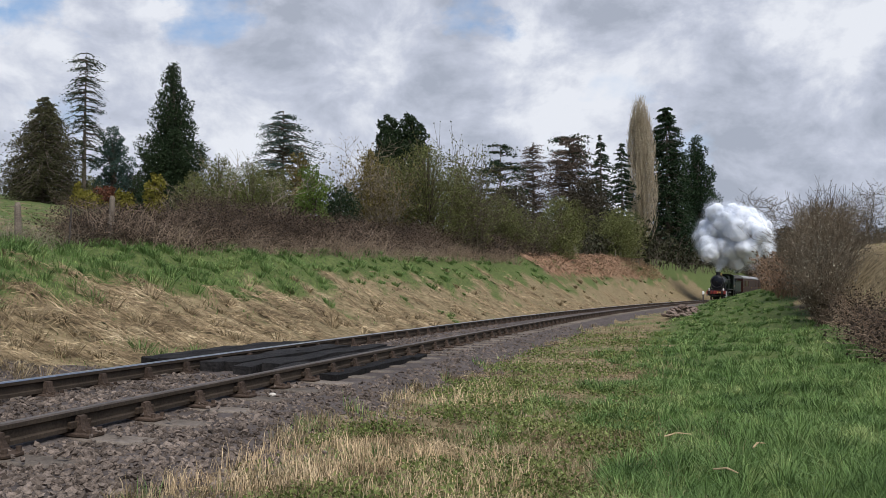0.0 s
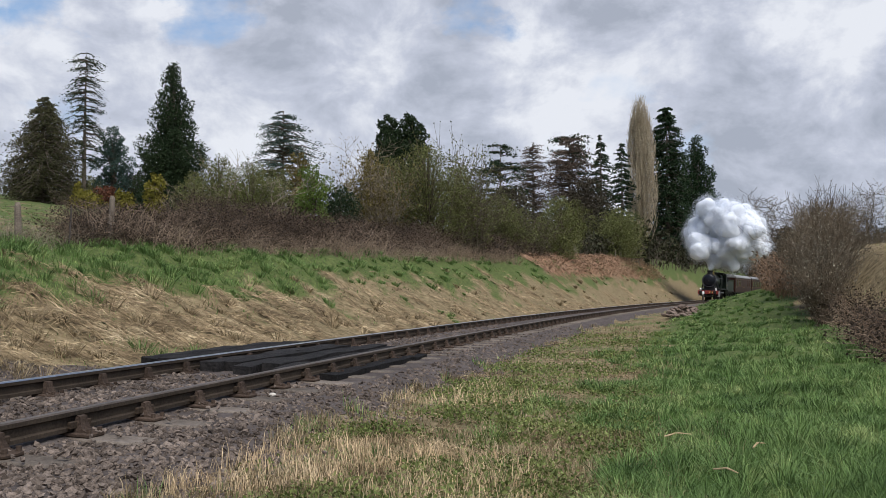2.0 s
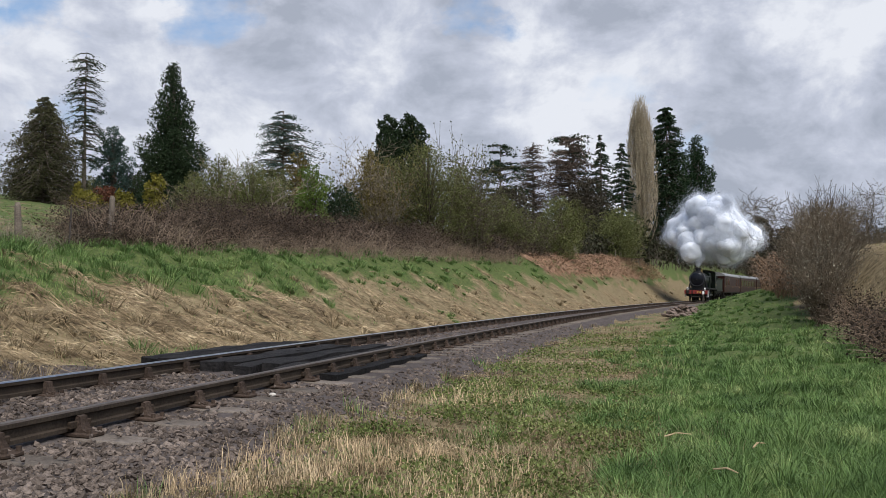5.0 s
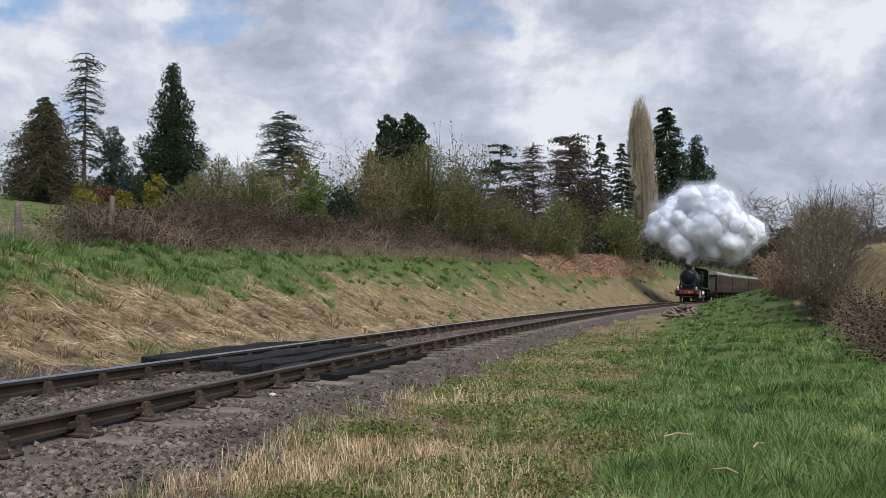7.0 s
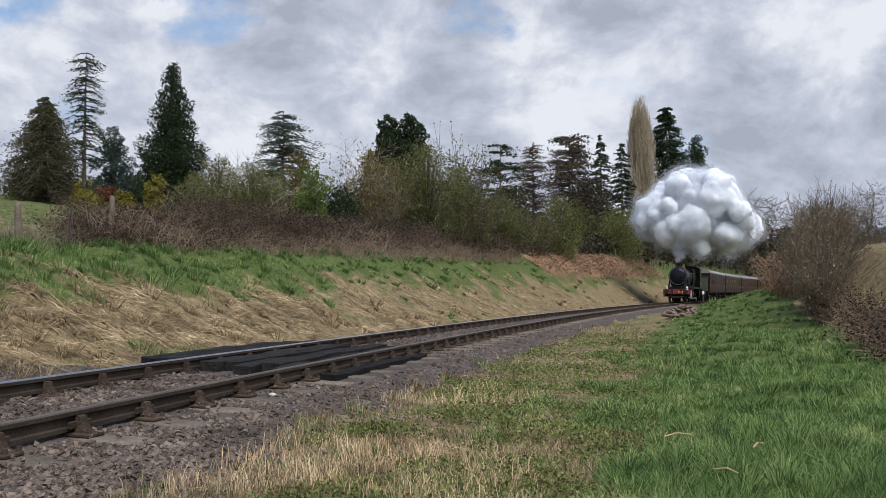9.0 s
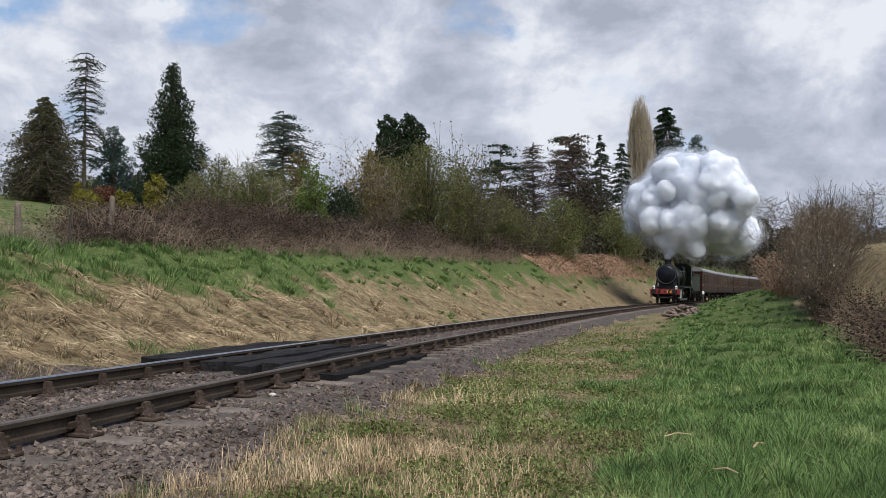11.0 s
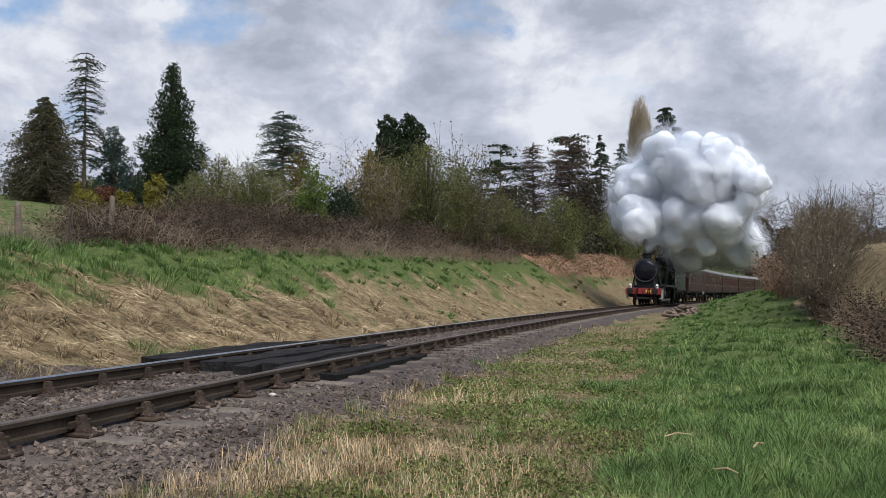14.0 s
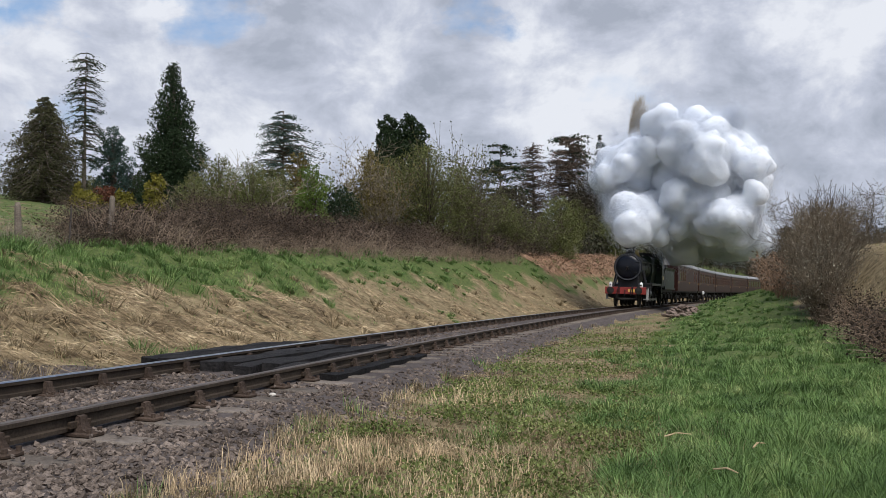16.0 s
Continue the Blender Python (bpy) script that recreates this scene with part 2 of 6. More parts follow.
def land(x, y):
    """The height of the ground."""
    x, y = np.asarray(x, float), np.asarray(y, float)
    s, d = along(x, y)
    base = grade(np.clip(s, -40, 200))
    e = -d
    # the left: cess, bank, then the rising field
    top = 1.45 + 0.040 * np.clip(s, 0, 130)
    wide = 5.4 + 0.03 * np.clip(s, 0, 130)
    q = (e - 3.0) / wide
    left = -0.38 + (top + 0.38) * (0.35 * np.clip(q, 0, 1) + 0.65 * smooth(q))
    left = left + 0.13 * np.clip(e - 3.0 - wide - 1, 0, 95) + 0.01 * np.clip(e - 110, 0, 2000)
    left = left + 0.12 * wave(x, y, 1.1) * smooth((e - 2.6) / 3) + (0.07 * wave(x, y, 3.1, 2) + 0.035 * wave(x, y, 6.7, 4)) * smooth((e - 2.6) / 2)
    # the right: a strip of grass, then a bank that grows with s
    slope = np.interp(s, [-10, 6, 22, 36, 60, 140], [0.02, 0.03, 0.10, 0.34, 0.45, 0.5])
    start = np.interp(s, [0, 20, 40], [5.0, 4.4, 3.4])
    rise = slope * np.clip(d - start, 0, 60)
    limit = np.interp(s, [0, 30, 60, 140], [0.8, 1.8, 2.8, 3.5])
    rise = limit * (1 - np.exp(-rise / limit)) + 0.012 * np.clip(d - 20, 0, 1500)
    rise = rise + 1.75 * smooth((d - 8.6) / 2.5) * smooth((s - 15) / 8) * smooth((40 - s) / 10)
    right = -0.33 + rise + 0.05 * wave(x, y, 1.3) * smooth((d - 2.2) / 2) + (0.03 * wave(x, y, 3.7, 1) + 0.025 * wave(x, y, 7.9, 2) * smooth((d - 3.8) / 1)) * smooth((d - 2.0) / 2)
    bed = -0.165 - 0.032 * smooth((np.abs(d) - 0.72) / 0.2) - 0.16 * smooth((np.abs(d) - 1.25) / 1.1) + CANT * np.clip(-d / GAUGE + 0.5, -0.2, 1.2)
    t = smooth((np.abs(d) - 1.7) / 1.0)
    return base + bed * (1 - t) + np.where(d < 0, left, right) * t


def greenness(x, y, s, d):
    """Above zero where the grass is green, below where it is dead."""
    patch = 0.45 * wave(x, y, 0.9, 1) + 0.35 * wave(x, y, 2.3, 5) + 0.35 * wave(x, y, 5.1, 3)
    right = np.clip((d - 4.15) * 1.3, -0.30, 1.5) + patch * 1.0
    wide = 5.4 + 0.03 * np.clip(s, 0, 130)
    q = (-d - 3.0) / wide
    left = np.clip((q - 0.53) * 3.2, -0.75, 1.3) + patch * 1.05 + 0.12 * smooth((s - 25) / 35)
    left = left - 1.15 * smooth((-d - 11.0) / 2.0) * smooth((85 - s) / 20)
    right = right - 2.3 * smooth((d - 7.2 - 0.05 * np.clip(s - 20, 0, 20)) / 1.6) * smooth((s - 15) / 6)
    left = left + 0.85 * smooth((7.2 - s) / 2.2) * smooth((-d - 4.4) / 0.8)
    return np.where(d > 0, right, left)


def mesh_from(name, verts, faces, mats, parent=None, label="", flat=False):
    """One mesh object from arrays; faces are all of one size."""
    me = bpy.data.meshes.new(name)
    v, f = np.asarray(verts, np.float32), np.asarray(faces, np.int32)
    me.vertices.add(len(v))
    me.vertices.foreach_set("co", v.ravel())
    n, k = f.shape
    me.loops.add(n * k)
    me.loops.foreach_set("vertex_index", f.ravel())
    me.polygons.add(n)
    me.polygons.foreach_set("loop_start", np.arange(0, n * k, k, dtype=np.int32))
    for m in (mats if isinstance(mats, (list, tuple)) else [mats]):
        me.materials.append(m)
    if flat:
        me.polygons.foreach_set("use_smooth", np.zeros(n, bool))
    me.update(calc_edges=True)
    ob = new(name, me)
    if parent:
        ob.parent = parent
    if label:
        tagged(ob, label)
    return ob


def part(name, bm, mat, parent=None, label="", smoothed=False):
    me = bpy.data.meshes.new(name)
    bmesh.ops.recalc_face_normals(bm, faces=bm.faces)
    bm.to_mesh(me)
    bm.free()
    for m in (mat if isinstance(mat, (list, tuple)) else [mat]):
        me.materials.append(m)
    if smoothed:
        me.polygons.foreach_set("use_smooth", [True] * len(me.polygons))
    ob = new(name, me)
    if parent:
        ob.parent = parent
    if label:
        tagged(ob, label)
    return ob


def thing(name, label, category, m=None, group="", kind=""):
    ob = new(name)
    ob.empty_display_size = 0.2
    if m is not None:
        ob.matrix_world = m
    return tagged(ob, label, category, group, kind)


def box(bm, x0, x1, y0, y1, z0, z1, bevel=0.0, m=None):
    g = bmesh.ops.create_cube(bm, size=1.0)
    vs = g["verts"]
    for v in vs:
        v.co = Vector((x0 + (v.co.x + 0.5) * (x1 - x0), y0 + (v.co.y + 0.5) * (y1 - y0), z0 + (v.co.z + 0.5) * (z1 - z0)))
    if m is not None:
        bmesh.ops.transform(bm, matrix=m, verts=vs)
    if bevel:
        es = list({e for v in vs for e in v.link_edges})
        bmesh.ops.bevel(bm, geom=es, offset=bevel, segments=1, affect="EDGES")


def lathe(bm, profile, n=20, m=None):
    """A turned shape about z: profile of (r, z)."""
    rings = []
    for r, z in profile:
        rings.append([bm.verts.new((r * math.cos(2 * math.pi * i / n), r * math.sin(2 * math.pi * i / n), z)) for i in range(n)])
    for a, b in zip(rings, rings[1:]):
        for i in range(n):
            bm.faces.new((a[i], a[(i + 1) % n], b[(i + 1) % n], b[i]))
    for ring, flip in ((rings[0], True), (rings[-1], False)):
        if profile[0 if flip else -1][0] > 1e-4:
            bm.faces.new(ring[::-1] if flip else ring)
    if m is not None:
        bmesh.ops.transform(bm, matrix=m, verts=[v for r in rings for v in r])


def rod(bm, p, q, r, n=8, r2=None):
    p, q = Vector(p), Vector(q)
    m = Matrix.Translation(p) @ (q - p).to_track_quat("Z", "Y").to_matrix().to_4x4()
    lathe(bm, [(r, 0), (r if r2 is None else r2, (q - p).length)], n, m)


# ---- ground ----
def make_ground():
    ang = np.concatenate([np.arange(-180, -36, 4.0), np.arange(-36, 36, 0.17), np.arange(36, 180, 4.0)])
    rad = np.concatenate([[0.002, 0.5], 1.0 * 1.036 ** np.arange(0, 226)])
    a, r = np.meshgrid(np.radians(ang), rad, indexing="ij")
    x, y = (r * np.sin(a)).ravel(), (r * np.cos(a)).ravel() - 0.6
    z = land(x, y)
    far = smooth((np.hypot(x, y) - 250) / 500)
    z = z * (1 - far) + far * 12
    na, nr = len(ang), len(rad)
    i, j = np.meshgrid(np.arange(na), np.arange(nr - 1), indexing="ij")
    i2 = (i + 1) % na
    f = np.stack([i * nr + j, i * nr + j + 1, i2 * nr + j + 1, i2 * nr + j], -1).reshape(-1, 4)
    ob = mesh_from("ground", np.stack([x, y, z], -1), f, [M_GROUND, M_BALLAST_BED])
    cen = np.stack([x, y], -1)[f].mean(1)
    s, d = along(cen[:, 0], cen[:, 1])
    wob = 0.25 * wave(cen[:, 0], cen[:, 1], 2.3, 3)
    bed = (d < 2.05 + wob) & (d > -3.0 + wob - 0.9 * smooth((9 - s) / 4)) & (s < 300)
    ob.data.polygons.foreach_set("material_index", bed.astype(np.int32))
    ps, pd = along(x, y)
    dead = 0.5 - 0.8 * greenness(x, y, ps, pd)
    dead = np.where(np.hypot(x, y) < 150, np.clip(dead, 0, 1), 0.1)
    trod = smooth((pd - 1.9) / 0.4) * smooth((4.6 - pd) / 0.6) * smooth((ps - 2) / 1.5) * smooth((17 - ps) / 3)
    for name, values in (("dead", dead), ("trodden", trod)):
        at = ob.data.attributes.new(name, "FLOAT", "POINT")
        at.data.foreach_set("value", values.astype(np.float32))
    ob.data.polygons.foreach_set("use_smooth", np.ones(len(f), bool))
    tagged(ob, "rough grass banks, field and gravel bed of a railway cutting", "ground", kind="structure")


make_ground()


# ---- railway track ----
def make_track():
    track = thing("railway_track", "bullhead rails in rusty iron chairs on weathered timber sleepers", "railway track", kind="structure")
    # bullhead section about the head's middle, top at 0
    sec = [(-0.035, -0.012), (-0.028, -0.002), (0.028, -0.002), (0.035, -0.012), (0.035, -0.040), (0.010, -0.052),
           (0.010, -0.105), (0.033, -0.115), (0.033, -0.142), (-0.033, -0.142), (-0.033, -0.115), (-0.010, -0.105),
           (-0.010, -0.052), (-0.035, -0.040)]
    ss = np.concatenate([np.arange(-30, 40, 0.5), np.arange(40, 300, 2.0)])
    for d, up, topm, label in ((GAUGE / 2, 0.0, M_RAILTOP_DULL, "rusty rail with a worn dull head"),
                               (-GAUGE / 2, CANT, M_RAILTOP, "rusty rail with a bright polished head")):
        v = []
        for s in ss:
            x, y, a = line(s, d)
            z = grade(s) + up
            for u, w in sec:
                v.append((x + u * math.cos(a), y - u * math.sin(a), z + w))
        n = len(sec)
        f, mi = [], []
        for i in range(len(ss) - 1):
            for k in range(n):
                f.append((i * n + k, i * n + (k + 1) % n, (i + 1) * n + (k + 1) % n, (i + 1) * n + k))
                mi.append(1 if k in (0, 1, 2) else 0)
        ob = mesh_from("rail", v, f, [M_RAIL, topm], track, label, True)
        ob.data.polygons.foreach_set("material_index", np.array(mi, np.int32))
    # sleepers, chairs and keys
    bm = bmesh.new()
    box(bm, -1.3, 1.3, -0.127, 0.127, -0.125, 0.0, 0.012)
    for v in bm.verts:
        v.co += Vector((noise.noise(v.co * 3), noise.noise(v.co * 3 + Vector((5, 0, 0))), 0)) * 0.015
    first = part("sleeper", bm, M_SLEEPER, track)
    bm = bmesh.new()
    box(bm, -0.19, 0.19, -0.085, 0.085, 0.0, 0.03, 0.008)
    for side in (-1, 1):
        # a curved jaw that grips the rail's web
        o = [(0.16, 0.03), (0.105, 0.05), (0.085, 0.09), (0.075, 0.135), (0.05, 0.14), (0.04, 0.115), (0.045, 0.03)]
        va = [bm.verts.new((side * u, -0.05 + 0.012 * (w > 0.08), w)) for u, w in o]
        vb = [bm.verts.new((side * u, 0.05 - 0.012 * (w > 0.08), w)) for u, w in o]
        bm.faces.new(va)
        bm.faces.new(vb[::-1])
        for i in range(len(o)):
            bm.faces.new((va[i], vb[i], vb[(i + 1) % len(o)], va[(i + 1) % len(o)]))
        rod(bm, (side * 0.165, 0.058, 0.025), (side * 0.165, 0.058, 0.06), 0.018, 6)
        rod(bm, (side * 0.165, -0.058, 0.025), (side * 0.165, -0.058, 0.06), 0.018, 6)
    chair0 = part("chair", bm, M_CHAIR, track)
    bm = bmesh.new()
    box(bm, -0.062, -0.035, -0.11, 0.11, 0.055, 0.105, 0.006)
    key0 = part("key", bm, M_KEY, track)
    used = False
    for i in range(-8, 150):
        s = 0.1 + 0.762 * i
        x, y, a = line(s)
        z = grade(s) + CANT / 2
        lean = Matrix.Rotation(math.atan2(CANT, GAUGE), 4, "Y")
        m = Matrix.Translation((x, y, z - 0.178)) @ Matrix.Rotation(-a + random.uniform(-0.012, 0.012), 4, "Z") @ lean
        sl = first if not used else new("sleeper", first.data)
        sl.parent, sl.matrix_world = track, m @ Matrix.Translation((random.uniform(-0.05, 0.05), 0, 0))
        for d, flip in ((GAUGE / 2, 0), (-GAUGE / 2, math.pi)):
            mm = m @ Matrix.Translation((d, 0, 0)) @ Matrix.Rotation(flip, 4, "Z")
            ch = chair0 if not used and flip == 0 else new("chair", chair0.data)
            ch.parent, ch.matrix_world = track, mm
            if i < 40:
                kk = key0 if not used and flip == 0 else new("key", key0.data)
                kk.parent, kk.matrix_world = track, mm @ Matrix.Rotation(math.pi, 4, "Z")
        used = True


make_track()


def make_crossing():
    crossing = thing("track_crossing", "tarred black timber boards laid between and beside the rails", "crossing", kind="structure")
    lean = math.atan2(CANT, GAUGE)
    runs = [(-0.66, 0.60, 5, 4.75, 8.9, -0.045), (0.84, 1.08, 1, 4.95, 9.0, -0.115), (-1.62, -0.86, 3, 4.85, 8.9, -0.035)]
    for d0, d1, n, s0, s1, top in runs:
        w = (d1 - d0) / n
        for i in range(n):
            d = d0 + (i + 0.5) * w
            a0, a1 = s0 + random.uniform(-0.2, 0.3), s1 + random.uniform(-0.5, 0.2)
            x, y, a = line((a0 + a1) / 2, d)
            z = grade(6.5) + CANT * (0.5 - d / GAUGE) + top + random.uniform(-0.02, 0.012)
            bm = bmesh.new()
            n_cut = 14
            box(bm, -w / 2 + 0.012, w / 2 - 0.012, -(a1 - a0) / 2, (a1 - a0) / 2, -0.14, 0.0)
            bmesh.ops.subdivide_edges(bm, edges=[e for e in bm.edges if abs(e.verts[0].co.y - e.verts[1].co.y) > 1], cuts=n_cut)
            for v in bm.verts:
                p = v.co + Vector((d * 9, 0, 0))
                v.co += Vector((noise.noise(p * 2.1) * 0.02, 0, noise.noise(p * 1.7) * 0.03))
            ob = part("board", bm, M_BOARD, crossing)
            ob.matrix_world = Matrix.Translation((x, y, z)) @ Matrix.Rotation(-a, 4, "Z") @ Matrix.Rotation(lean, 4, "Y")


make_crossing()


# ---- plants: shared makers ----
RNG = np.random.default_rng(11)


def tubes(segs, n=3):
    """Tapered tubes: rows of x0 y0 z0 x1 y1 z1 r0 r1. Verts, quad faces."""
    g = np.asarray(segs, float)
    p, q, r0, r1 = g[:, 0:3], g[:, 3:6], g[:, 6], g[:, 7]
    t = q - p
    t /= np.linalg.norm(t, axis=1, keepdims=True) + 1e-9
    ref = np.where(np.abs(t[:, 2:3]) < 0.9, np.array([[0, 0, 1.0]]), np.array([[1.0, 0, 0]]))
    u = np.cross(t, ref)
    u /= np.linalg.norm(u, axis=1, keepdims=True) + 1e-9
    w = np.cross(t, u)
    ks = np.arange(n) * 2 * math.pi / n
    ringd = u[:, None, :] * np.cos(ks)[None, :, None] + w[:, None, :] * np.sin(ks)[None, :, None]
    va = p[:, None, :] + ringd * r0[:, None, None]
    vb = q[:, None, :] + ringd * r1[:, None, None]
    v = np.concatenate([va, vb], 1).reshape(-1, 3)
    k = np.arange(n)
    loc = np.stack([k, (k + 1) % n, n + (k + 1) % n, n + k], -1)
    f = (np.arange(len(g)) * 2 * n)[:, None, None] + loc[None]
    return v, f.reshape(-1, 4)


def sprigs(cen, size, up=0.0, aspect=0.5, out=None):
    """A bent leaf or clump of two triangles at each centre. Verts, triangle faces."""
    n = len(cen)
    a = RNG.normal(size=(n, 3))
    if out is not None:
        a = a * 0.6 + out
    a[:, 2] += up
    a /= np.linalg.norm(a, axis=1, keepdims=True)
    b = np.cross(a, RNG.normal(size=(n, 3)))
    b /= np.linalg.norm(b, axis=1, keepdims=True) + 1e-9
    c = np.cross(a, b)
    s = (size * RNG.uniform(0.6, 1.4, n))[:, None]
    v = np.stack([cen - a * s * 0.5, cen + b * s * aspect * 0.5 + c * s * 0.12, cen + a * s * 0.5, cen - b * s * aspect * 0.5 + c * s * 0.12], 1).reshape(-1, 3)
    i = np.arange(n)[:, None] * 4
    f = np.concatenate([i + np.array([[0, 1, 2]]), i + np.array([[0, 2, 3]])], 0)
    return v, f


def place(tan, dist):
    """The ground at a bearing (sideways per metre ahead) and a distance ahead."""
    x, y = tan * dist, dist
    return float(x), float(y), float(land([x], [y])[0])


def limbs(height, spread, levels, first, count, rad, rise=0.55, start=0.25, rng=None, wig=0.18, droop=0.0):
    """A trunk and branching limbs, as rows for tubes(), and the twigs' ends."""
    rng = rng or RNG
    rows, tips = [], []
    n = 6
    pts = [np.array([0, 0, -0.3])]
    for i in range(1, n + 1):
        pts.append(np.array([rng.normal() * 0.02 * height, rng.normal() * 0.02 * height, height * first * i / n]))
    for i in range(n):
        rows.append((*pts[i], *pts[i + 1], rad * (1 - 0.5 * i / n), rad * (1 - 0.5 * (i + 1) / n)))

    def grow(p, d, length, r, level):
        k = 3
        q = p
        for i in range(k):
            d = d + rng.normal(size=3) * wig
            d[2] += 0.06 - droop
            d = d / np.linalg.norm(d)
            e = q + d * length / k
            rows.append((*q, *e, r * (1 - 0.6 * i / k), r * (1 - 0.6 * (i + 1) / k)))
            if level > 0:
                for _ in range(count if i == k - 1 else max(1, count // 2)):
                    nd = d + rng.normal(size=3) * 0.75
                    nd[2] += 0.15
                    grow(e, nd / np.linalg.norm(nd), length * rng.uniform(0.5, 0.72), r * 0.5, level - 1)
            q = e
        if level == 0:
            tips.append(q)

    for i in range(first_count(spread)):
        t = rng.uniform(start, 1.0)
        k = min(int(t * n), n - 1)
        p = pts[k] + (pts[k + 1] - pts[k]) * (t * n - k)
        a = rng.uniform(0, 2 * math.pi)
        d = np.array([math.cos(a), math.sin(a), rise + 0.8 * (t - start)])
        grow(p, d / np.linalg.norm(d), spread * rng.uniform(0.45, 0.8) * (1.15 - 0.35 * t), rad * 0.35, levels)
    grow(pts[-1], np.array([0.05, 0, 1.0]), height * (1 - first), rad * 0.45, levels)
    return rows, np.array(tips)


def first_count(spread):
    return 9 if spread < 3 else 13


def finish_tree(name, label, pos, wood_rows, wood_mat, leaf_v=None, leaf_f=None, leaf_mat=None, sides=4, category="tree", crown="crown", group=""):
    t = thing(name, label, category, Matrix.Translation(pos), group)
    v, f = tubes(wood_rows, sides)
    mesh_from("trunk", v, f, wood_mat, t)
    if leaf_v is not None:
        mesh_from(crown, leaf_v, leaf_f, leaf_mat, t)
    return t


def conifer(name, label, tan, dist, height, width, mat, base=0.05, whorls=24, per=9, dens=26, droop=0.25, size=0.5, shape=1.0, gap=0.0, aspect=0.5, flat=False, loose=0.6):
    """A conifer: limbs in whorls up the trunk, each carrying sprays of needles."""
    x, y, z = place(tan, dist)
    rows, cen, outw = [], [], []
    rad = height * 0.016
    n = 8
    for i in range(n):
        rows.append((0, 0, height * i / n - (0.4 if i == 0 else 0), 0, 0, height * (i + 1) / n * 0.985, rad * (1 - i / n) + 0.02, rad * (1 - (i + 1) / n) + 0.02))
    for w in range(whorls):
        h = base + (1 - base) * (w + RNG.uniform(-0.3, 0.3)) / whorls
        if RNG.uniform() < gap:
            continue
        u = min(max((h - base) / (1 - base), 0.0), 1.0)
        if flat:
            reach = width / 2 * (math.sin(math.pi * min(1, (u * 0.75 + 0.30))) ** 0.6)
        else:
            reach = width / 2 * max((1 - u ** 1.6), 0.04) ** shape * min(1.0, 0.75 + u)
        for k in range(per):
            a = RNG.uniform(0, 2 * math.pi)
            L = reach * RNG.uniform(0.6, 1.12)
            hb = min(h + loose * RNG.normal() / whorls, 0.985)
            end = np.array([math.cos(a) * L, math.sin(a) * L, height * hb - droop * L + RNG.normal() * 0.1])
            st = np.array([0, 0, height * hb])
            midp = (st + end) / 2 + np.array([0, 0, 0.12 * L])
            rows.append((*st, *midp, 0.05 * L ** 0.5 + 0.01, 0.03 * L ** 0.5))
            rows.append((*midp, *end, 0.03 * L ** 0.5, 0.008))
            m = max(3, int(dens * (0.3 + 0.7 * L / (width / 2))))
            t = RNG.uniform(0.15 if not flat else 0.35, 1.05, m) ** 0.8
            pts = st * (1 - t)[:, None] ** 2 + 2 * midp * (t * (1 - t))[:, None] + end * (t ** 2)[:, None]
            pts = pts + RNG.normal(size=(m, 3)) * np.array([0.10, 0.10, 0.05]) * L * (0.3 + t)[:, None]
            cen.append(pts)
            outw.append(np.tile(np.array([math.cos(a), math.sin(a), -droop]), (m, 1)))
    c, o = np.concatenate(cen), np.concatenate(outw)
    v, f = sprigs(c, size, 0.0, aspect, o)
    return finish_tree(name, label, (x, y, z), rows, M_BARK, v, f, mat)


def crowned(name, label, tan, dist, height, width, mat, lobes=22, count=6000, size=0.35, low=0.12, shape=None, wood=M_BARK, lean=0.0, aspect=0.55, category="tree", up=0.1, lobe=1.0):
    """A tree or shrub whose crown is many small leaf clumps gathered in uneven lobes about its limbs."""
    x, y, z = place(tan, dist)
    rows, tips = [], []
    lob = []
    for i in range(lobes):
        u = (i + RNG.uniform(0, 1)) / lobes
        h = low + (0.94 - low) * u
        prof = shape(u) if shape else math.sqrt(max(0.05, 1 - (1.7 * u - 0.72) ** 2))
        a = i * 2.4 + RNG.uniform(-0.5, 0.5)
        r = width / 2 * prof * RNG.uniform(0.1, 0.72)
        lob.append((math.cos(a) * r + lean * u, math.sin(a) * r, height * h, (width / 2) * RNG.uniform(0.30, 0.52) * lobe * max(prof, 0.35)))
    for lx, ly, lz, lr in lob:
        st = np.array([0, 0, max(0.02, lz * 0.45)])
        rows.append((*st, lx * 0.6, ly * 0.6, lz * 0.85, 0.02 * width ** 0.7 + 0.01, 0.015 * width ** 0.6))
        rows.append((lx * 0.6, ly * 0.6, lz * 0.85, lx, ly, lz, 0.015 * width ** 0.6, 0.008))
    rows.append((0, 0, -0.3, 0, 0, height * 0.5, height * 0.022 + 0.02, height * 0.014))
    rows.append((0, 0, height * 0.5, lean * 0.7, 0, height * 0.9, height * 0.014, 0.015))
    L = np.array(lob)
    wts = L[:, 3] ** 2
    k = RNG.choice(len(L), count, p=wts / wts.sum())
    d = RNG.normal(size=(count, 3))
    d /= np.linalg.norm(d, axis=1, keepdims=True)
    rr = RNG.uniform(0.35, 1.0, count) ** 0.5
    rr *= 1 + 0.28 * np.sin(d[:, 0] * 7 + k) * np.sin(d[:, 2] * 6 + 2 * k)
    c = L[k, 0:3] + d * (L[k, 3] * rr)[:, None]
    c[:, 2] = np.maximum(c[:, 2], 0.05)
    v, f = sprigs(c, size, up, aspect, d * 0.5)
    return finish_tree(name, label, (x, y, z), rows, wood, v, f, mat, category=category)


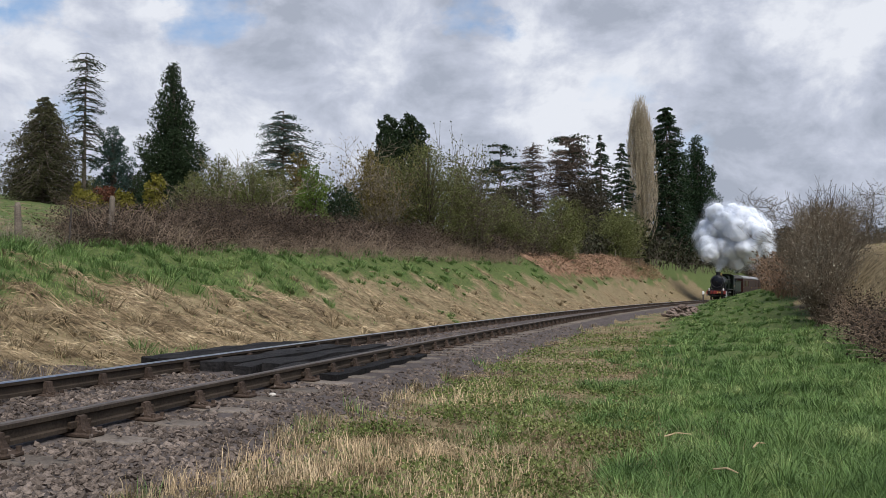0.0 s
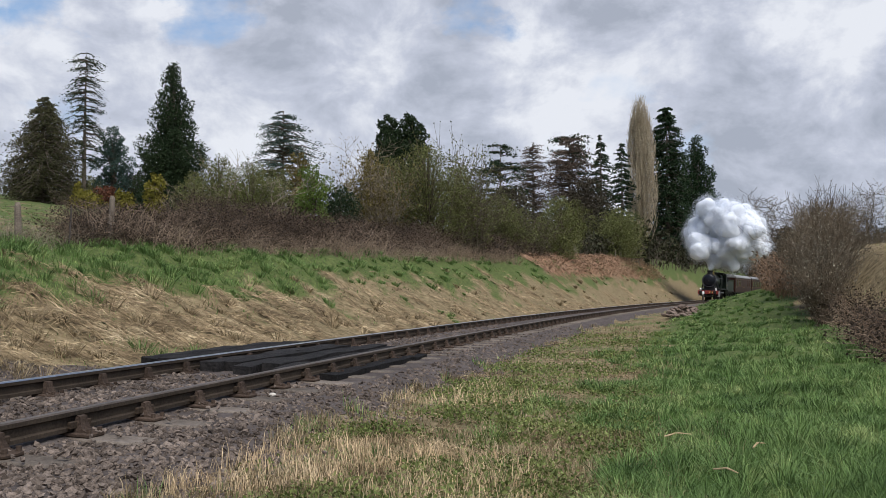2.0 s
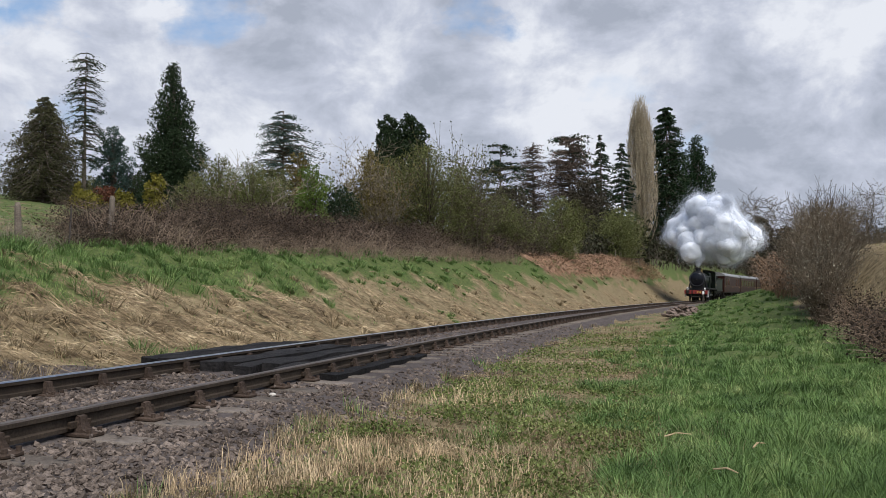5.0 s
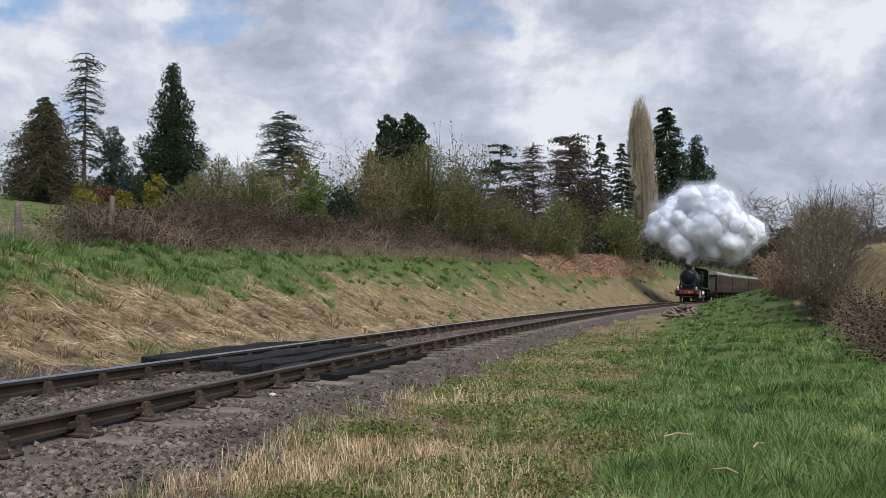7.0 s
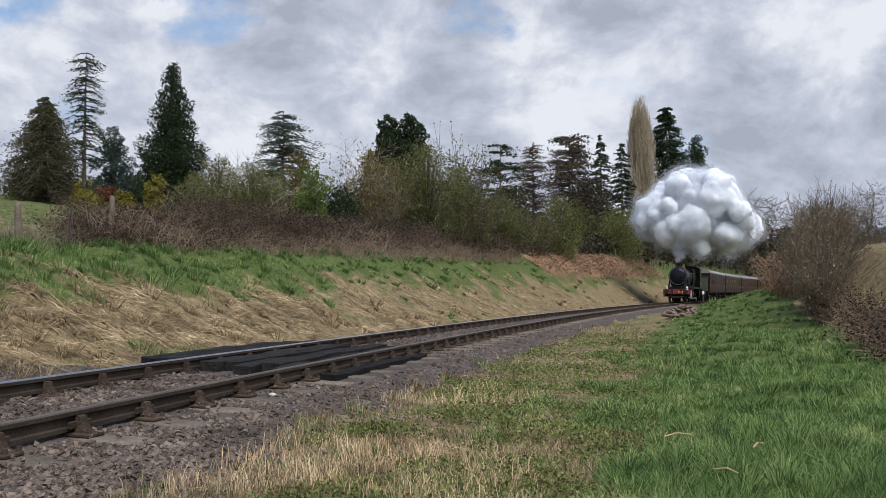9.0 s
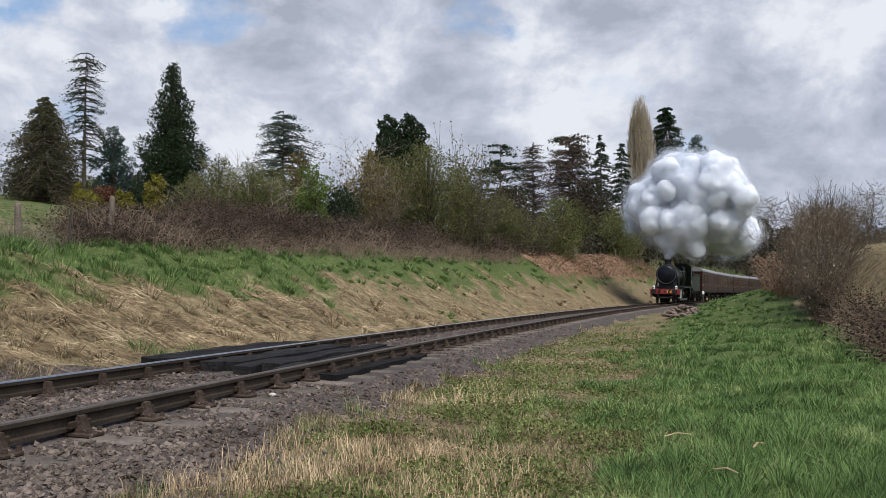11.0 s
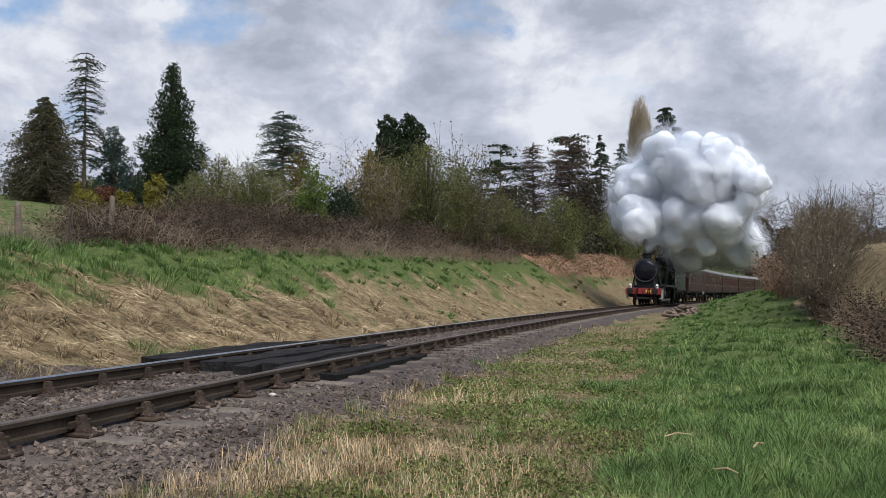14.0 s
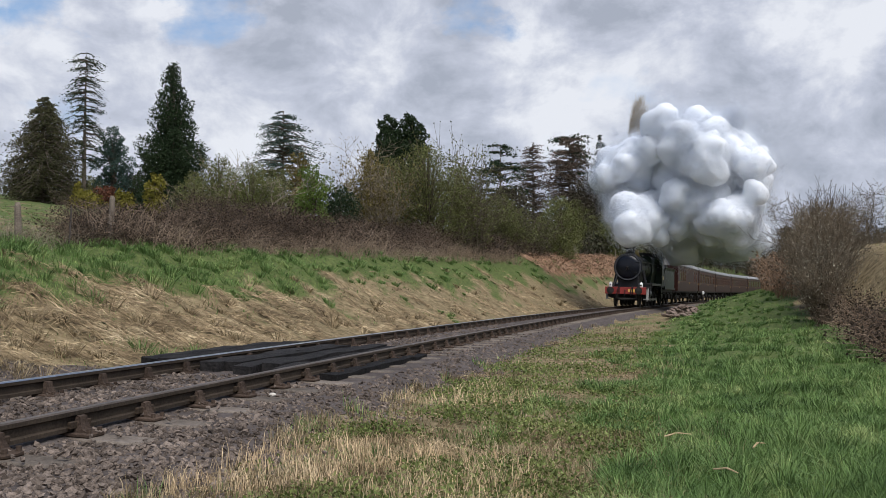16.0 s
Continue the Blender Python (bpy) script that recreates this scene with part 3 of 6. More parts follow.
def bare(name, label, tan, dist, height, spread, mat, levels=3, count=3, rad=None, buds=None, bud_size=0.12, bud_per=2, first=0.45, rise=0.55, sides=3, category="tree", seed=1, start=0.25, thin=1.0):
    x, y, z = place(tan, dist)
    rng = np.random.default_rng(seed)
    rows, tips = limbs(height, spread, levels, first, count, rad or height * 0.018, rise, start, rng)
    rows = np.array(rows)
    rows[:, 6:8] = np.maximum(rows[:, 6:8], 0.00022 * dist * thin)
    hi = rows[:, 5].max()
    rows[:, [2, 5]] *= height / hi
    lv = lf = None
    if buds:
        t = np.repeat(rows[rows[:, 6] < np.quantile(rows[:, 6], 0.75), 3:6], bud_per, axis=0)
        t = t + rng.normal(size=t.shape) * 0.12
        lv, lf = sprigs(t, bud_size, 0.2, 0.6)
    return finish_tree(name, label, (x, y, z), rows, mat, lv, lf, buds, sides, category)


# ---- trees and hedges ----
def column(u):
    return 0.95 * (1 - u ** 2.6) ** 0.75 + 0.1


def spire(u):
    return 0.06 + 0.94 * (1 - u ** 1.9) ** 0.9


def tall(tan, dist, rise):
    """The height of a tree whose top stands at that rise per metre ahead."""
    return EYE.z + dist * rise - place(tan, dist)[2]


conifer("conifer_tree", "broad dark brown-green spruce behind the field", -0.478, 92, tall(-0.478, 92, 0.2432), 10.6, M_SPRUCE, whorls=32, per=14, dens=66, size=0.30, shape=0.75, droop=0.38, loose=1.0, aspect=0.35)
conifer("conifer_tree", "tall thin sparse conifer with drooping limbs", -0.4286, 100, tall(-0.4286, 100, 0.2979), 5.0, M_CONIFER, base=0.30, whorls=24, per=6, dens=44, size=0.26, shape=0.10, gap=0.10, droop=0.32, loose=0.5, aspect=0.35)
crowned("evergreen_tree", "grey-green evergreen tree behind the field hedge", -0.393, 104, tall(-0.393, 104, 0.2119), 6.6, M_CONIFER_BLUE, lobes=44, count=9000, size=0.24, lobe=0.55)
crowned("ivy_clad_conifer", "tall dense columnar dark green conifer", -0.3246, 84, tall(-0.3246, 84, 0.2888), 9.4, M_IVY, lobes=130, count=52000, size=0.21, low=0.02, shape=spire, lobe=0.8)
conifer("cedar_tree", "blue-green cedar with level spreading limbs", -0.1905, 80, tall(-0.1905, 80, 0.2251), 8.4, M_CONIFER_BLUE, base=0.40, whorls=11, per=10, dens=90, size=0.26, shape=0.6, droop=0.14, loose=0.35, aspect=0.25)
bare("birch_tree", "bare pale birch behind the hedge", -0.1234, 70, tall(-0.1234, 70, 0.1947), 1.8, M_TWIG_PALE, levels=3, count=3, seed=3, thin=0.6)
crowned("evergreen_tree", "dark round-topped evergreen behind the hedge", -0.0644, 84, tall(-0.0644, 84, 0.2253), 4.6, M_IVY, lobes=34, count=16000, size=0.25, low=0.25)
crowned("evergreen_tree", "dark round-topped evergreen behind the hedge", -0.0389, 84, tall(-0.0389, 84, 0.2272), 4.5, M_IVY, lobes=34, count=16000, size=0.25, low=0.25)
crowned("hawthorn_bush", "olive bushy hawthorn beside the hedge", -0.0181, 52, tall(-0.0181, 52, 0.1875), 6.5, M_OLIVE, lobes=60, count=19000, size=0.14, low=0.1, wood=M_TWIG, aspect=0.3)
crowned("green_bush", "bush in fresh spring-green leaf in the hedge", -0.1556, 40, tall(-0.1556, 40, 0.1626), 2.5, M_SPRING, lobes=28, count=13000, size=0.09, low=0.05, wood=M_TWIG)
crowned("golden_bush", "golden-brown bush behind the hedge", -0.1737, 46, tall(-0.1737, 46, 0.1788), 2.0, M_WILLOW, lobes=22, count=9000, size=0.1, low=0.1, wood=M_TWIG)
crowned("olive_bush", "olive budding bush in the hedge", -0.2274, 42, tall(-0.2274, 42, 0.1643), 3.4, M_OLIVE, lobes=30, count=15000, size=0.085, low=0.05, wood=M_TWIG, aspect=0.35)
crowned("olive_bush", "olive budding bush in the hedge", -0.2676, 44, tall(-0.2676, 44, 0.1752), 3.0, M_OLIVE, lobes=28, count=14000, size=0.085, low=0.05, wood=M_TWIG, aspect=0.35)
bare("ash_sapling", "slender bare sapling standing in the hedge", -0.2609, 34, tall(-0.2609, 34, 0.1792), 0.8, M_TWIG_PALE, levels=2, count=3, thin=0.7, seed=8, first=0.3, start=0.2, rise=0.9)
bare("ash_sapling", "slender bare sapling standing in the hedge", -0.2173, 34, tall(-0.2173, 34, 0.1589), 0.6, M_TWIG_PALE, levels=2, count=3, thin=0.7, seed=9, first=0.35, rise=0.9)
bare("ash_sapling", "slender bare sapling standing in the hedge", -0.3313, 33, tall(-0.3313, 33, 0.1406), 0.6, M_TWIG_PALE, levels=2, count=3, thin=0.7, seed=10, first=0.3, rise=0.9)
crowned("yellow_shrub", "bright yellow-green garden shrub", -0.3434, 70, tall(-0.3434, 70, 0.1513), 2.3, M_YELLOW, lobes=18, count=2500, size=0.25, low=0.05, category="shrub")
crowned("yellow_shrub", "bright yellow garden conifer", -0.4366, 88, tall(-0.4366, 88, 0.141), 1.3, M_YELLOW, lobes=14, count=1200, size=0.3, low=0.05, category="shrub")
crowned("yellow_shrub", "low yellow-green garden shrub", -0.3816, 84, tall(-0.3816, 84, 0.1274), 3.4, M_YELLOW, lobes=16, count=1500, size=0.3, low=0.05, category="shrub")
crowned("yellow_shrub", "low yellow-green garden shrub", -0.4252, 84, tall(-0.4252, 84, 0.1275), 3.4, M_YELLOW, lobes=16, count=1500, size=0.3, low=0.05, category="shrub")
crowned("russet_shrub", "low russet garden shrub", -0.4017, 86, tall(-0.4017, 86, 0.1355), 2.9, M_RUST, lobes=16, count=1500, size=0.3, low=0.05, category="shrub")
conifer("pine_tree", "dark flat-topped pine on the bank", 0.0691, 120, tall(0.0691, 120, 0.1825), 8.9, M_CONIFER, base=0.5, whorls=6, per=10, dens=70, loose=0.3, size=0.35, shape=0.35, droop=0.0)
conifer("larch_tree", "bare brown larch with a flat top", 0.108, 125, tall(0.108, 125, 0.1843), 9.2, M_LARCH, base=0.12, whorls=20, per=11, dens=44, size=0.34, shape=0.5, droop=0.1, aspect=0.2)
conifer("larch_tree", "bare brown larch with a flat top", 0.1516, 125, tall(0.1516, 125, 0.1908), 10.1, M_LARCH, base=0.12, whorls=20, per=12, dens=60, size=0.36, shape=0.45, droop=0.1, aspect=0.3)
conifer("pine_tree", "dark flat-topped pine on the bank", 0.1549, 128, tall(0.1549, 128, 0.1895), 8.2, M_CONIFER, base=0.72, whorls=6, per=9, dens=60, size=0.35, shape=0.35, droop=0.0)
conifer("conifer_tree", "dark pointed conifer on the bank", 0.1891, 125, tall(0.1891, 125, 0.194), 6.7, M_CONIFER, whorls=26, per=9, dens=46, size=0.33, shape=0.8)
conifer("conifer_tree", "dark pointed conifer behind the poplar", 0.214, 130, tall(0.214, 130, 0.1852), 6.1, M_CONIFER, whorls=26, per=9, dens=46, size=0.33, shape=0.7)
conifer("conifer_tree", "tall dark green conifer on the bank", 0.2683, 150, tall(0.2683, 150, 0.2272), 9.7, M_CONIFER, whorls=32, per=15, loose=0.9, dens=54, size=0.48, shape=0.5, base=0.02)
crowned("evergreen_tree", "broad dark evergreen on the bank", 0.3018, 186, tall(0.3018, 186, 0.1996), 14.5, M_CONIFER, lobes=90, count=30000, size=0.44, low=0.05, shape=column, lobe=0.75)
crowned("grey_bush", "grey-olive scrub bush in the hedge", 0.0677, 67, tall(0.0677, 67, 0.1221), 5.6, M_OLIVE, lobes=26, count=12000, size=0.13, low=0.05, wood=M_TWIG, aspect=0.3)
crowned("olive_bush", "olive leafy bush on top of the bank", 0.1395, 80, tall(0.1395, 80, 0.1205), 7.0, M_OLIVE, lobes=30, count=14000, size=0.15, low=0.02, wood=M_TWIG)
crowned("olive_bush", "rounded olive-green bush on top of the bank", 0.2086, 112, tall(0.2086, 112, 0.1021), 9.8, M_OLIVE, lobes=30, count=13000, size=0.2, low=0.02, wood=M_TWIG)
crowned("olive_bush", "olive budding bush in the hedge", -0.2978, 46, tall(-0.2978, 46, 0.1552), 2.5, M_OLIVE, lobes=26, count=10000, size=0.09, low=0.05, wood=M_TWIG, aspect=0.35)
crowned("olive_bush", "olive budding bush in the hedge", -0.1972, 45, tall(-0.1972, 45, 0.1601), 2.7, M_OLIVE, lobes=26, count=11000, size=0.09, low=0.05, wood=M_TWIG, aspect=0.35)
crowned("ivy_bush", "dark ivy-covered bush in the hedge", -0.1234, 44, tall(-0.1234, 44, 0.135), 3.2, M_IVY, lobes=28, count=11000, size=0.1, low=0.02, wood=M_TWIG)
crowned("willow_bush", "yellow-brown budding bush in the hedge", -0.0865, 50, tall(-0.0865, 50, 0.1838), 2.7, M_WILLOW, lobes=34, count=14000, size=0.12, low=0.05, wood=M_TWIG_PALE, aspect=0.3)
crowned("grey_bush", "grey-olive scrub bush in the hedge", 0.0376, 60, tall(0.0376, 60, 0.1243), 3.6, M_OLIVE, lobes=26, count=10000, size=0.13, low=0.05, wood=M_TWIG, aspect=0.3)
crowned("hawthorn_bush", "olive bushy hawthorn beside the hedge", -0.063, 54, tall(-0.063, 54, 0.173), 4.3, M_OLIVE, lobes=44, count=15000, size=0.13, low=0.03, wood=M_TWIG, aspect=0.3)
crowned("hawthorn_bush", "olive bushy hawthorn beside the hedge", 0.0208, 58, tall(0.0208, 58, 0.1646), 3.7, M_OLIVE, lobes=40, count=13000, size=0.14, low=0.03, wood=M_TWIG, aspect=0.3)
crowned("woodland_tree", "distant dark woodland tree beyond the bend", 0.3434, 235, tall(0.3434, 235, 0.0881), 12.6, M_WOOD_FAR, lobes=34, count=6000, size=0.7, low=0.02)
crowned("woodland_tree", "distant dark woodland tree beyond the bend", 0.3763, 240, tall(0.3763, 240, 0.096), 13.7, M_WOOD_FAR, lobes=34, count=6000, size=0.7, low=0.02)
crowned("woodland_tree", "distant dark woodland tree beyond the bend", 0.4098, 230, tall(0.4098, 230, 0.0838), 12.3, M_WOOD_FAR, lobes=34, count=6000, size=0.7, low=0.02)
crowned("woodland_tree", "dark undergrowth tree below the pines on the bank", 0.0778, 112, tall(0.0778, 112, 0.1308), 9.0, M_WOOD_FAR, lobes=34, count=7000, size=0.35, low=0.02)
crowned("woodland_tree", "dark undergrowth tree below the pines on the bank", 0.1717, 122, tall(0.1717, 122, 0.1438), 10.6, M_WOOD_FAR, lobes=34, count=9000, size=0.35, low=0.02)
bare("ash_tree", "distant bare tree with dark twigs", 0.3796, 190, tall(0.3796, 190, 0.1295), 5.1, M_TWIG, levels=3, count=3, seed=14, first=0.4)
bare("ash_tree", "distant bare tree with dark twigs", 0.3528, 200, tall(0.3528, 200, 0.1196), 4.7, M_TWIG, levels=3, count=3, seed=15, first=0.4)
bare("ash_tree", "distant bare tree with dark twigs", 0.4131, 180, tall(0.4131, 180, 0.1146), 4.8, M_TWIG, levels=3, count=3, seed=16, first=0.4)


for tn, ds, rise, ww, mt in ((-0.500, 108, 0.150, 7.0, M_WOOD_FAR), (-0.452, 106, 0.148, 8.0, M_WOOD_FAR), (-0.415, 110, 0.142, 8.0, M_OLIVE), (-0.370, 108, 0.150, 8.0, M_WOOD_FAR), (-0.345, 100, 0.150, 6.0, M_IVY)):
    crowned("garden_hedge", "dark overgrown hedge bush behind the garden shrubs", tn, ds, tall(tn, ds, rise), ww, mt, lobes=30, count=8000, size=0.2, low=0.02, wood=M_TWIG, aspect=0.4, category="hedge")


# ---- hedges and scrub ----
def canes(pos, height, arch, rad, segs=3, lean=None):
    """Arching canes from ground points: rows for tubes()."""
    n = len(pos)
    a = RNG.uniform(0, 2 * math.pi, n)
    d = np.stack([np.cos(a), np.sin(a), np.zeros(n)], 1)
    if lean is not None:
        d = d * 0.8 + lean
    h = height * RNG.uniform(0.45, 1.1, n)
    w = arch * RNG.uniform(0.3, 1.2, n)
    bend = RNG.uniform(0.55, 1.35, n)
    rows, prev = [], pos
    for k in range(1, segs + 1):
        t = k / segs
        z = h * np.sin(np.minimum(t * bend * math.pi / 2, 2.6)) / np.maximum(np.sin(np.minimum(bend, 1.0) * math.pi / 2), 0.3)
        p = pos + d * (w * t ** 1.3)[:, None] + np.stack([np.zeros(n), np.zeros(n), z], 1) + RNG.normal(size=(n, 3)) * 0.04
        rows.append(np.concatenate([prev, p, np.full((n, 1), rad * (1.1 - 0.6 * (t - 1 / segs))), np.full((n, 1), rad * (1.1 - 0.6 * t))], 1))
        prev = p
    return np.concatenate(rows)


def thicket(name, label, x, y, height, arch, rad, cane_mat, leaf_mat, leaf_count, leaf_size, category="hedge"):
    """Tangled scrub over ground points, as one mass of canes and leaves."""
    pos = np.stack([x, y, land(x, y) - 0.05], 1)
    rows = canes(pos, height, arch, rad)
    v, f = tubes(rows, 3)
    root = thing(name, label, category, kind="stuff")
    tagged(mesh_from("canes", v, f, cane_mat, root), kind="stuff")
    k = RNG.integers(0, len(rows), leaf_count)
    c = rows[k, 3:6] + RNG.normal(size=(leaf_count, 3)) * 0.08
    lv, lf = sprigs(c, leaf_size, 0.1, 0.6)
    tagged(mesh_from("leaves", lv, lf, leaf_mat, root), kind="stuff")
    return root


def strip(n, s0, s1, e0, e1, power=1.0):
    s = s0 + (s1 - s0) * RNG.uniform(0, 1, n) ** power
    e = RNG.uniform(e0, e1, n)
    x, y, _ = line(s, -e)
    return s, e, x, y


def make_brambles():
    # along the top of the bank, low by the field and higher farther on
    for s0, s1, n, hh, e0, e1, rad, ls in ((12.5, 17, 2300, 1.15, 9.0, 11.5, 0.005, 0.05), (15.5, 26, 5200, 2.1, 9.1, 13.0, 0.006, 0.06),
                                           (25, 44, 4800, 2.2, 9.3, 13.5, 0.008, 0.085), (43, 66, 3200, 2.1, 9.6, 14, 0.013, 0.13)):
        s, e, x, y = strip(n, s0, s1, e0, e1)
        keep = x > -0.44 * y                             # the field stays open
        e, x, y = e[keep], x[keep], y[keep]
        h = hh * (0.72 + 0.2 * wave(x, y, 0.9, 4) + 0.2 * wave(x, y, 0.37, 1)) * (0.55 + 0.45 * smooth((e - e0) / 1.2))
        thicket("bramble_hedge", "tangled purple-brown bramble hedge along the bank top", x, y, h, 1.1, rad, M_BRAMBLE, M_BRAMBLE_LEAF, n * 7, ls)
    s, e, x, y = strip(3400, 14, 56, 8.3, 9.8)
    keep = x > -0.42 * y
    thicket("bramble_hedge", "pale arching dead bramble canes in front of the hedge", x[keep], y[keep], 0.75 + 0.4 * wave(x[keep], y[keep], 1.3, 2), 0.9, 0.007, M_CANE_PALE, M_BRAMBLE_LEAF, 2500, 0.06)
    # thin weeds by the field fence
    s, e, x, y = strip(700, 6, 13.5, 8.8, 10.6)
    thicket("weeds", "thin dry brown weeds along the field fence", x, y, 0.6, 0.5, 0.005, M_TWIG_PALE, M_BRAMBLE_DRY, 700, 0.06, "weeds")
    # dead bracken on the far part of the bank
    s, e, x, y = strip(2400, 62, 122, 7.4, 11)
    thicket("dead_bracken", "flattened russet dead bracken on the bank", x, y, 0.5, 0.9, 0.02, M_BRACKEN, M_BRACKEN, 2200, 0.2, "bracken")
    # woodland scrub behind the line's far bend
    s, e, x, y = strip(2200, 112, 250, 9, 26)
    thicket("woodland_scrub", "dark woodland scrub beyond the bend", x, y, 4.2 + 1.5 * wave(x, y, 0.3, 2), 2.6, 0.045, M_BARK, M_WOOD, 16000, 0.75, "scrub")
    s, e, x, y = strip(900, 66, 116, 12, 19)
    thicket("woodland_scrub", "dark scrub under the conifers on the bank", x, y, 2.6, 1.6, 0.035, M_BARK, M_WOOD, 7000, 0.5, "scrub")


M_BRAMBLE_DRY = material("dry_bramble_canes", (0.10, 0.065, 0.045), (0.21, 0.15, 0.105), 0.4, 0.9, bump=0.0, fine=4.0, island=0.45)
M_CANE_PALE = material("dead_bramble_canes", (0.15, 0.105, 0.075), (0.36, 0.275, 0.20), 0.4, 0.9, bump=0.0, fine=4.0, island=0.4)
M_BRACKEN = leaves("dead_bracken", (0.17, 0.095, 0.055), (0.42, 0.27, 0.175), 0.45)
M_WOOD = leaves("dark_scrub_leaves", (0.022, 0.024, 0.013), (0.062, 0.06, 0.032))
make_brambles()


def hedge_shrub(label, tan, dist, height, width, stems, seed, buds, name="hedge_shrub", mat=None, bud_mat=None, bud=0.045, category="shrub", group="leafless hedge shrubs", loose=1.0):
    """A leafless multi-stemmed shrub: upright wands with side twigs."""
    rng = np.random.default_rng(seed)
    x, y, z = place(tan, dist)
    n = stems
    a, r = rng.uniform(0, 2 * math.pi, n), width * 0.30 * np.sqrt(rng.uniform(0, 1, n))
    p = np.stack([np.cos(a) * r, np.sin(a) * r, np.full(n, -0.1)], 1)
    d = np.stack([np.cos(a), np.sin(a), np.zeros(n)], 1) * (rng.uniform(0.05, 0.6, n))[:, None] * width / height
    d[:, 2] = 1
    h = height * rng.uniform(0.5, 1.0, n) * (1 - 0.25 * (r / (width * 0.3)) ** 2)
    rows, segs = [], 6
    for k in range(segs):
        d = d + rng.normal(size=(n, 3)) * 0.11 * loose
        d[:, 2] -= 0.04 * k
        d /= np.linalg.norm(d, axis=1, keepdims=True)
        q = p + d * (h / segs)[:, None]
        rr = 0.011 * height / 3
        rows.append(np.concatenate([p, q, np.full((n, 1), rr * (1 - k / segs) + 0.003), np.full((n, 1), rr * (1 - (k + 1) / segs) + 0.003)], 1))
        if k >= 1:
            for _ in range(3):
                td = d * 0.8 + rng.normal(size=(n, 3)) * 0.55 * min(1.0, loose * 1.6)
                td /= np.linalg.norm(td, axis=1, keepdims=True)
                L = height * rng.uniform(0.06, 0.2, n) * loose
                e1 = q + td * (L * 0.5)[:, None]
                td2 = td + rng.normal(size=(n, 3)) * 0.3 + np.array([0, 0, 0.15])
                e2 = e1 + td2 * (L * 0.5)[:, None]
                rows.append(np.concatenate([q, e1, np.full((n, 1), 0.005), np.full((n, 1), 0.004)], 1))
                rows.append(np.concatenate([e1, e2, np.full((n, 1), 0.004), np.full((n, 1), 0.0025)], 1))
        p = q
    rows = np.concatenate(rows)
    rows[:, 6:8] = np.maximum(rows[:, 6:8], 0.00016 * dist)
    t = thing(name, label, category, Matrix.Translation((x, y, z)), group)
    v, f = tubes(rows, 3)
    tagged(mesh_from("stem_mass", v, f, mat or (M_TWIG_WARM if seed % 3 else M_TWIG), t), kind="stuff")
    k = rng.integers(0, len(rows), buds)
    lv, lf = sprigs(rows[k, 3:6], bud, 0.0, 0.6)
    tagged(mesh_from("bud_mass", lv, lf, bud_mat or M_BUD, t), kind="stuff")


M_TWIG_WARM = material("brown_twigs", (0.066, 0.050, 0.034), (0.20, 0.155, 0.105), 0.4, 0.9, bump=0.0, fine=5.0, island=0.35)
M_BUD = leaves("pale_buds", (0.30, 0.28, 0.20), (0.55, 0.52, 0.42))
SHRUBS = [(0.452, 21.0, 0.070, 0.50), (0.446, 22.5, 0.095, 0.60), (0.445, 25.0, 0.108, 0.80), (0.444, 28.0, 0.112, 0.90), (0.440, 32.0, 0.100, 1.00), (0.436, 37.0, 0.080, 1.05),
          (0.455, 25.5, 0.118, 0.75), (0.452, 27.5, 0.126, 0.95), (0.450, 31.0, 0.126, 1.05), (0.460, 33.0, 0.132, 1.05), (0.446, 36.0, 0.112, 1.10), (0.458, 38.0, 0.132, 1.20)]
for i, (tn, ds, rise, ww) in enumerate(SHRUBS):
    hedge_shrub("bare grey-brown hedge shrub of many upright stems", tn, ds, tall(tn, ds, rise), ww, 90 if ds < 26 else 115, 20 + i, 520)
for tn, ds, rise, seed in ((0.498, 52, 0.138, 41), (0.520, 56, 0.140, 42), (0.545, 58, 0.135, 43)):
    bare("ash_tree", "spreading bare hedgerow ash with fine twigs", tn, ds, tall(tn, ds, rise), 3.0, M_TWIG, levels=3, count=3, seed=seed, first=0.35, thin=0.8)
for tn, ds, rise, ww, mt in ((0.528, 66, 0.082, 4.0, M_IVY), (0.505, 70, 0.100, 5.0, M_WOOD_FAR), (0.560, 68, 0.105, 6.0, M_WOOD_FAR), (0.478, 72, 0.090, 5.0, M_WOOD_FAR)):
    crowned("hedgerow_bush", "dark ivy-grown bush at the field's far edge" if mt is M_IVY else "brown leafless bush at the field's far edge", tn, ds, tall(tn, ds, rise), ww, mt, lobes=34, count=9000, size=0.13, low=0.03, wood=M_TWIG, aspect=0.3)

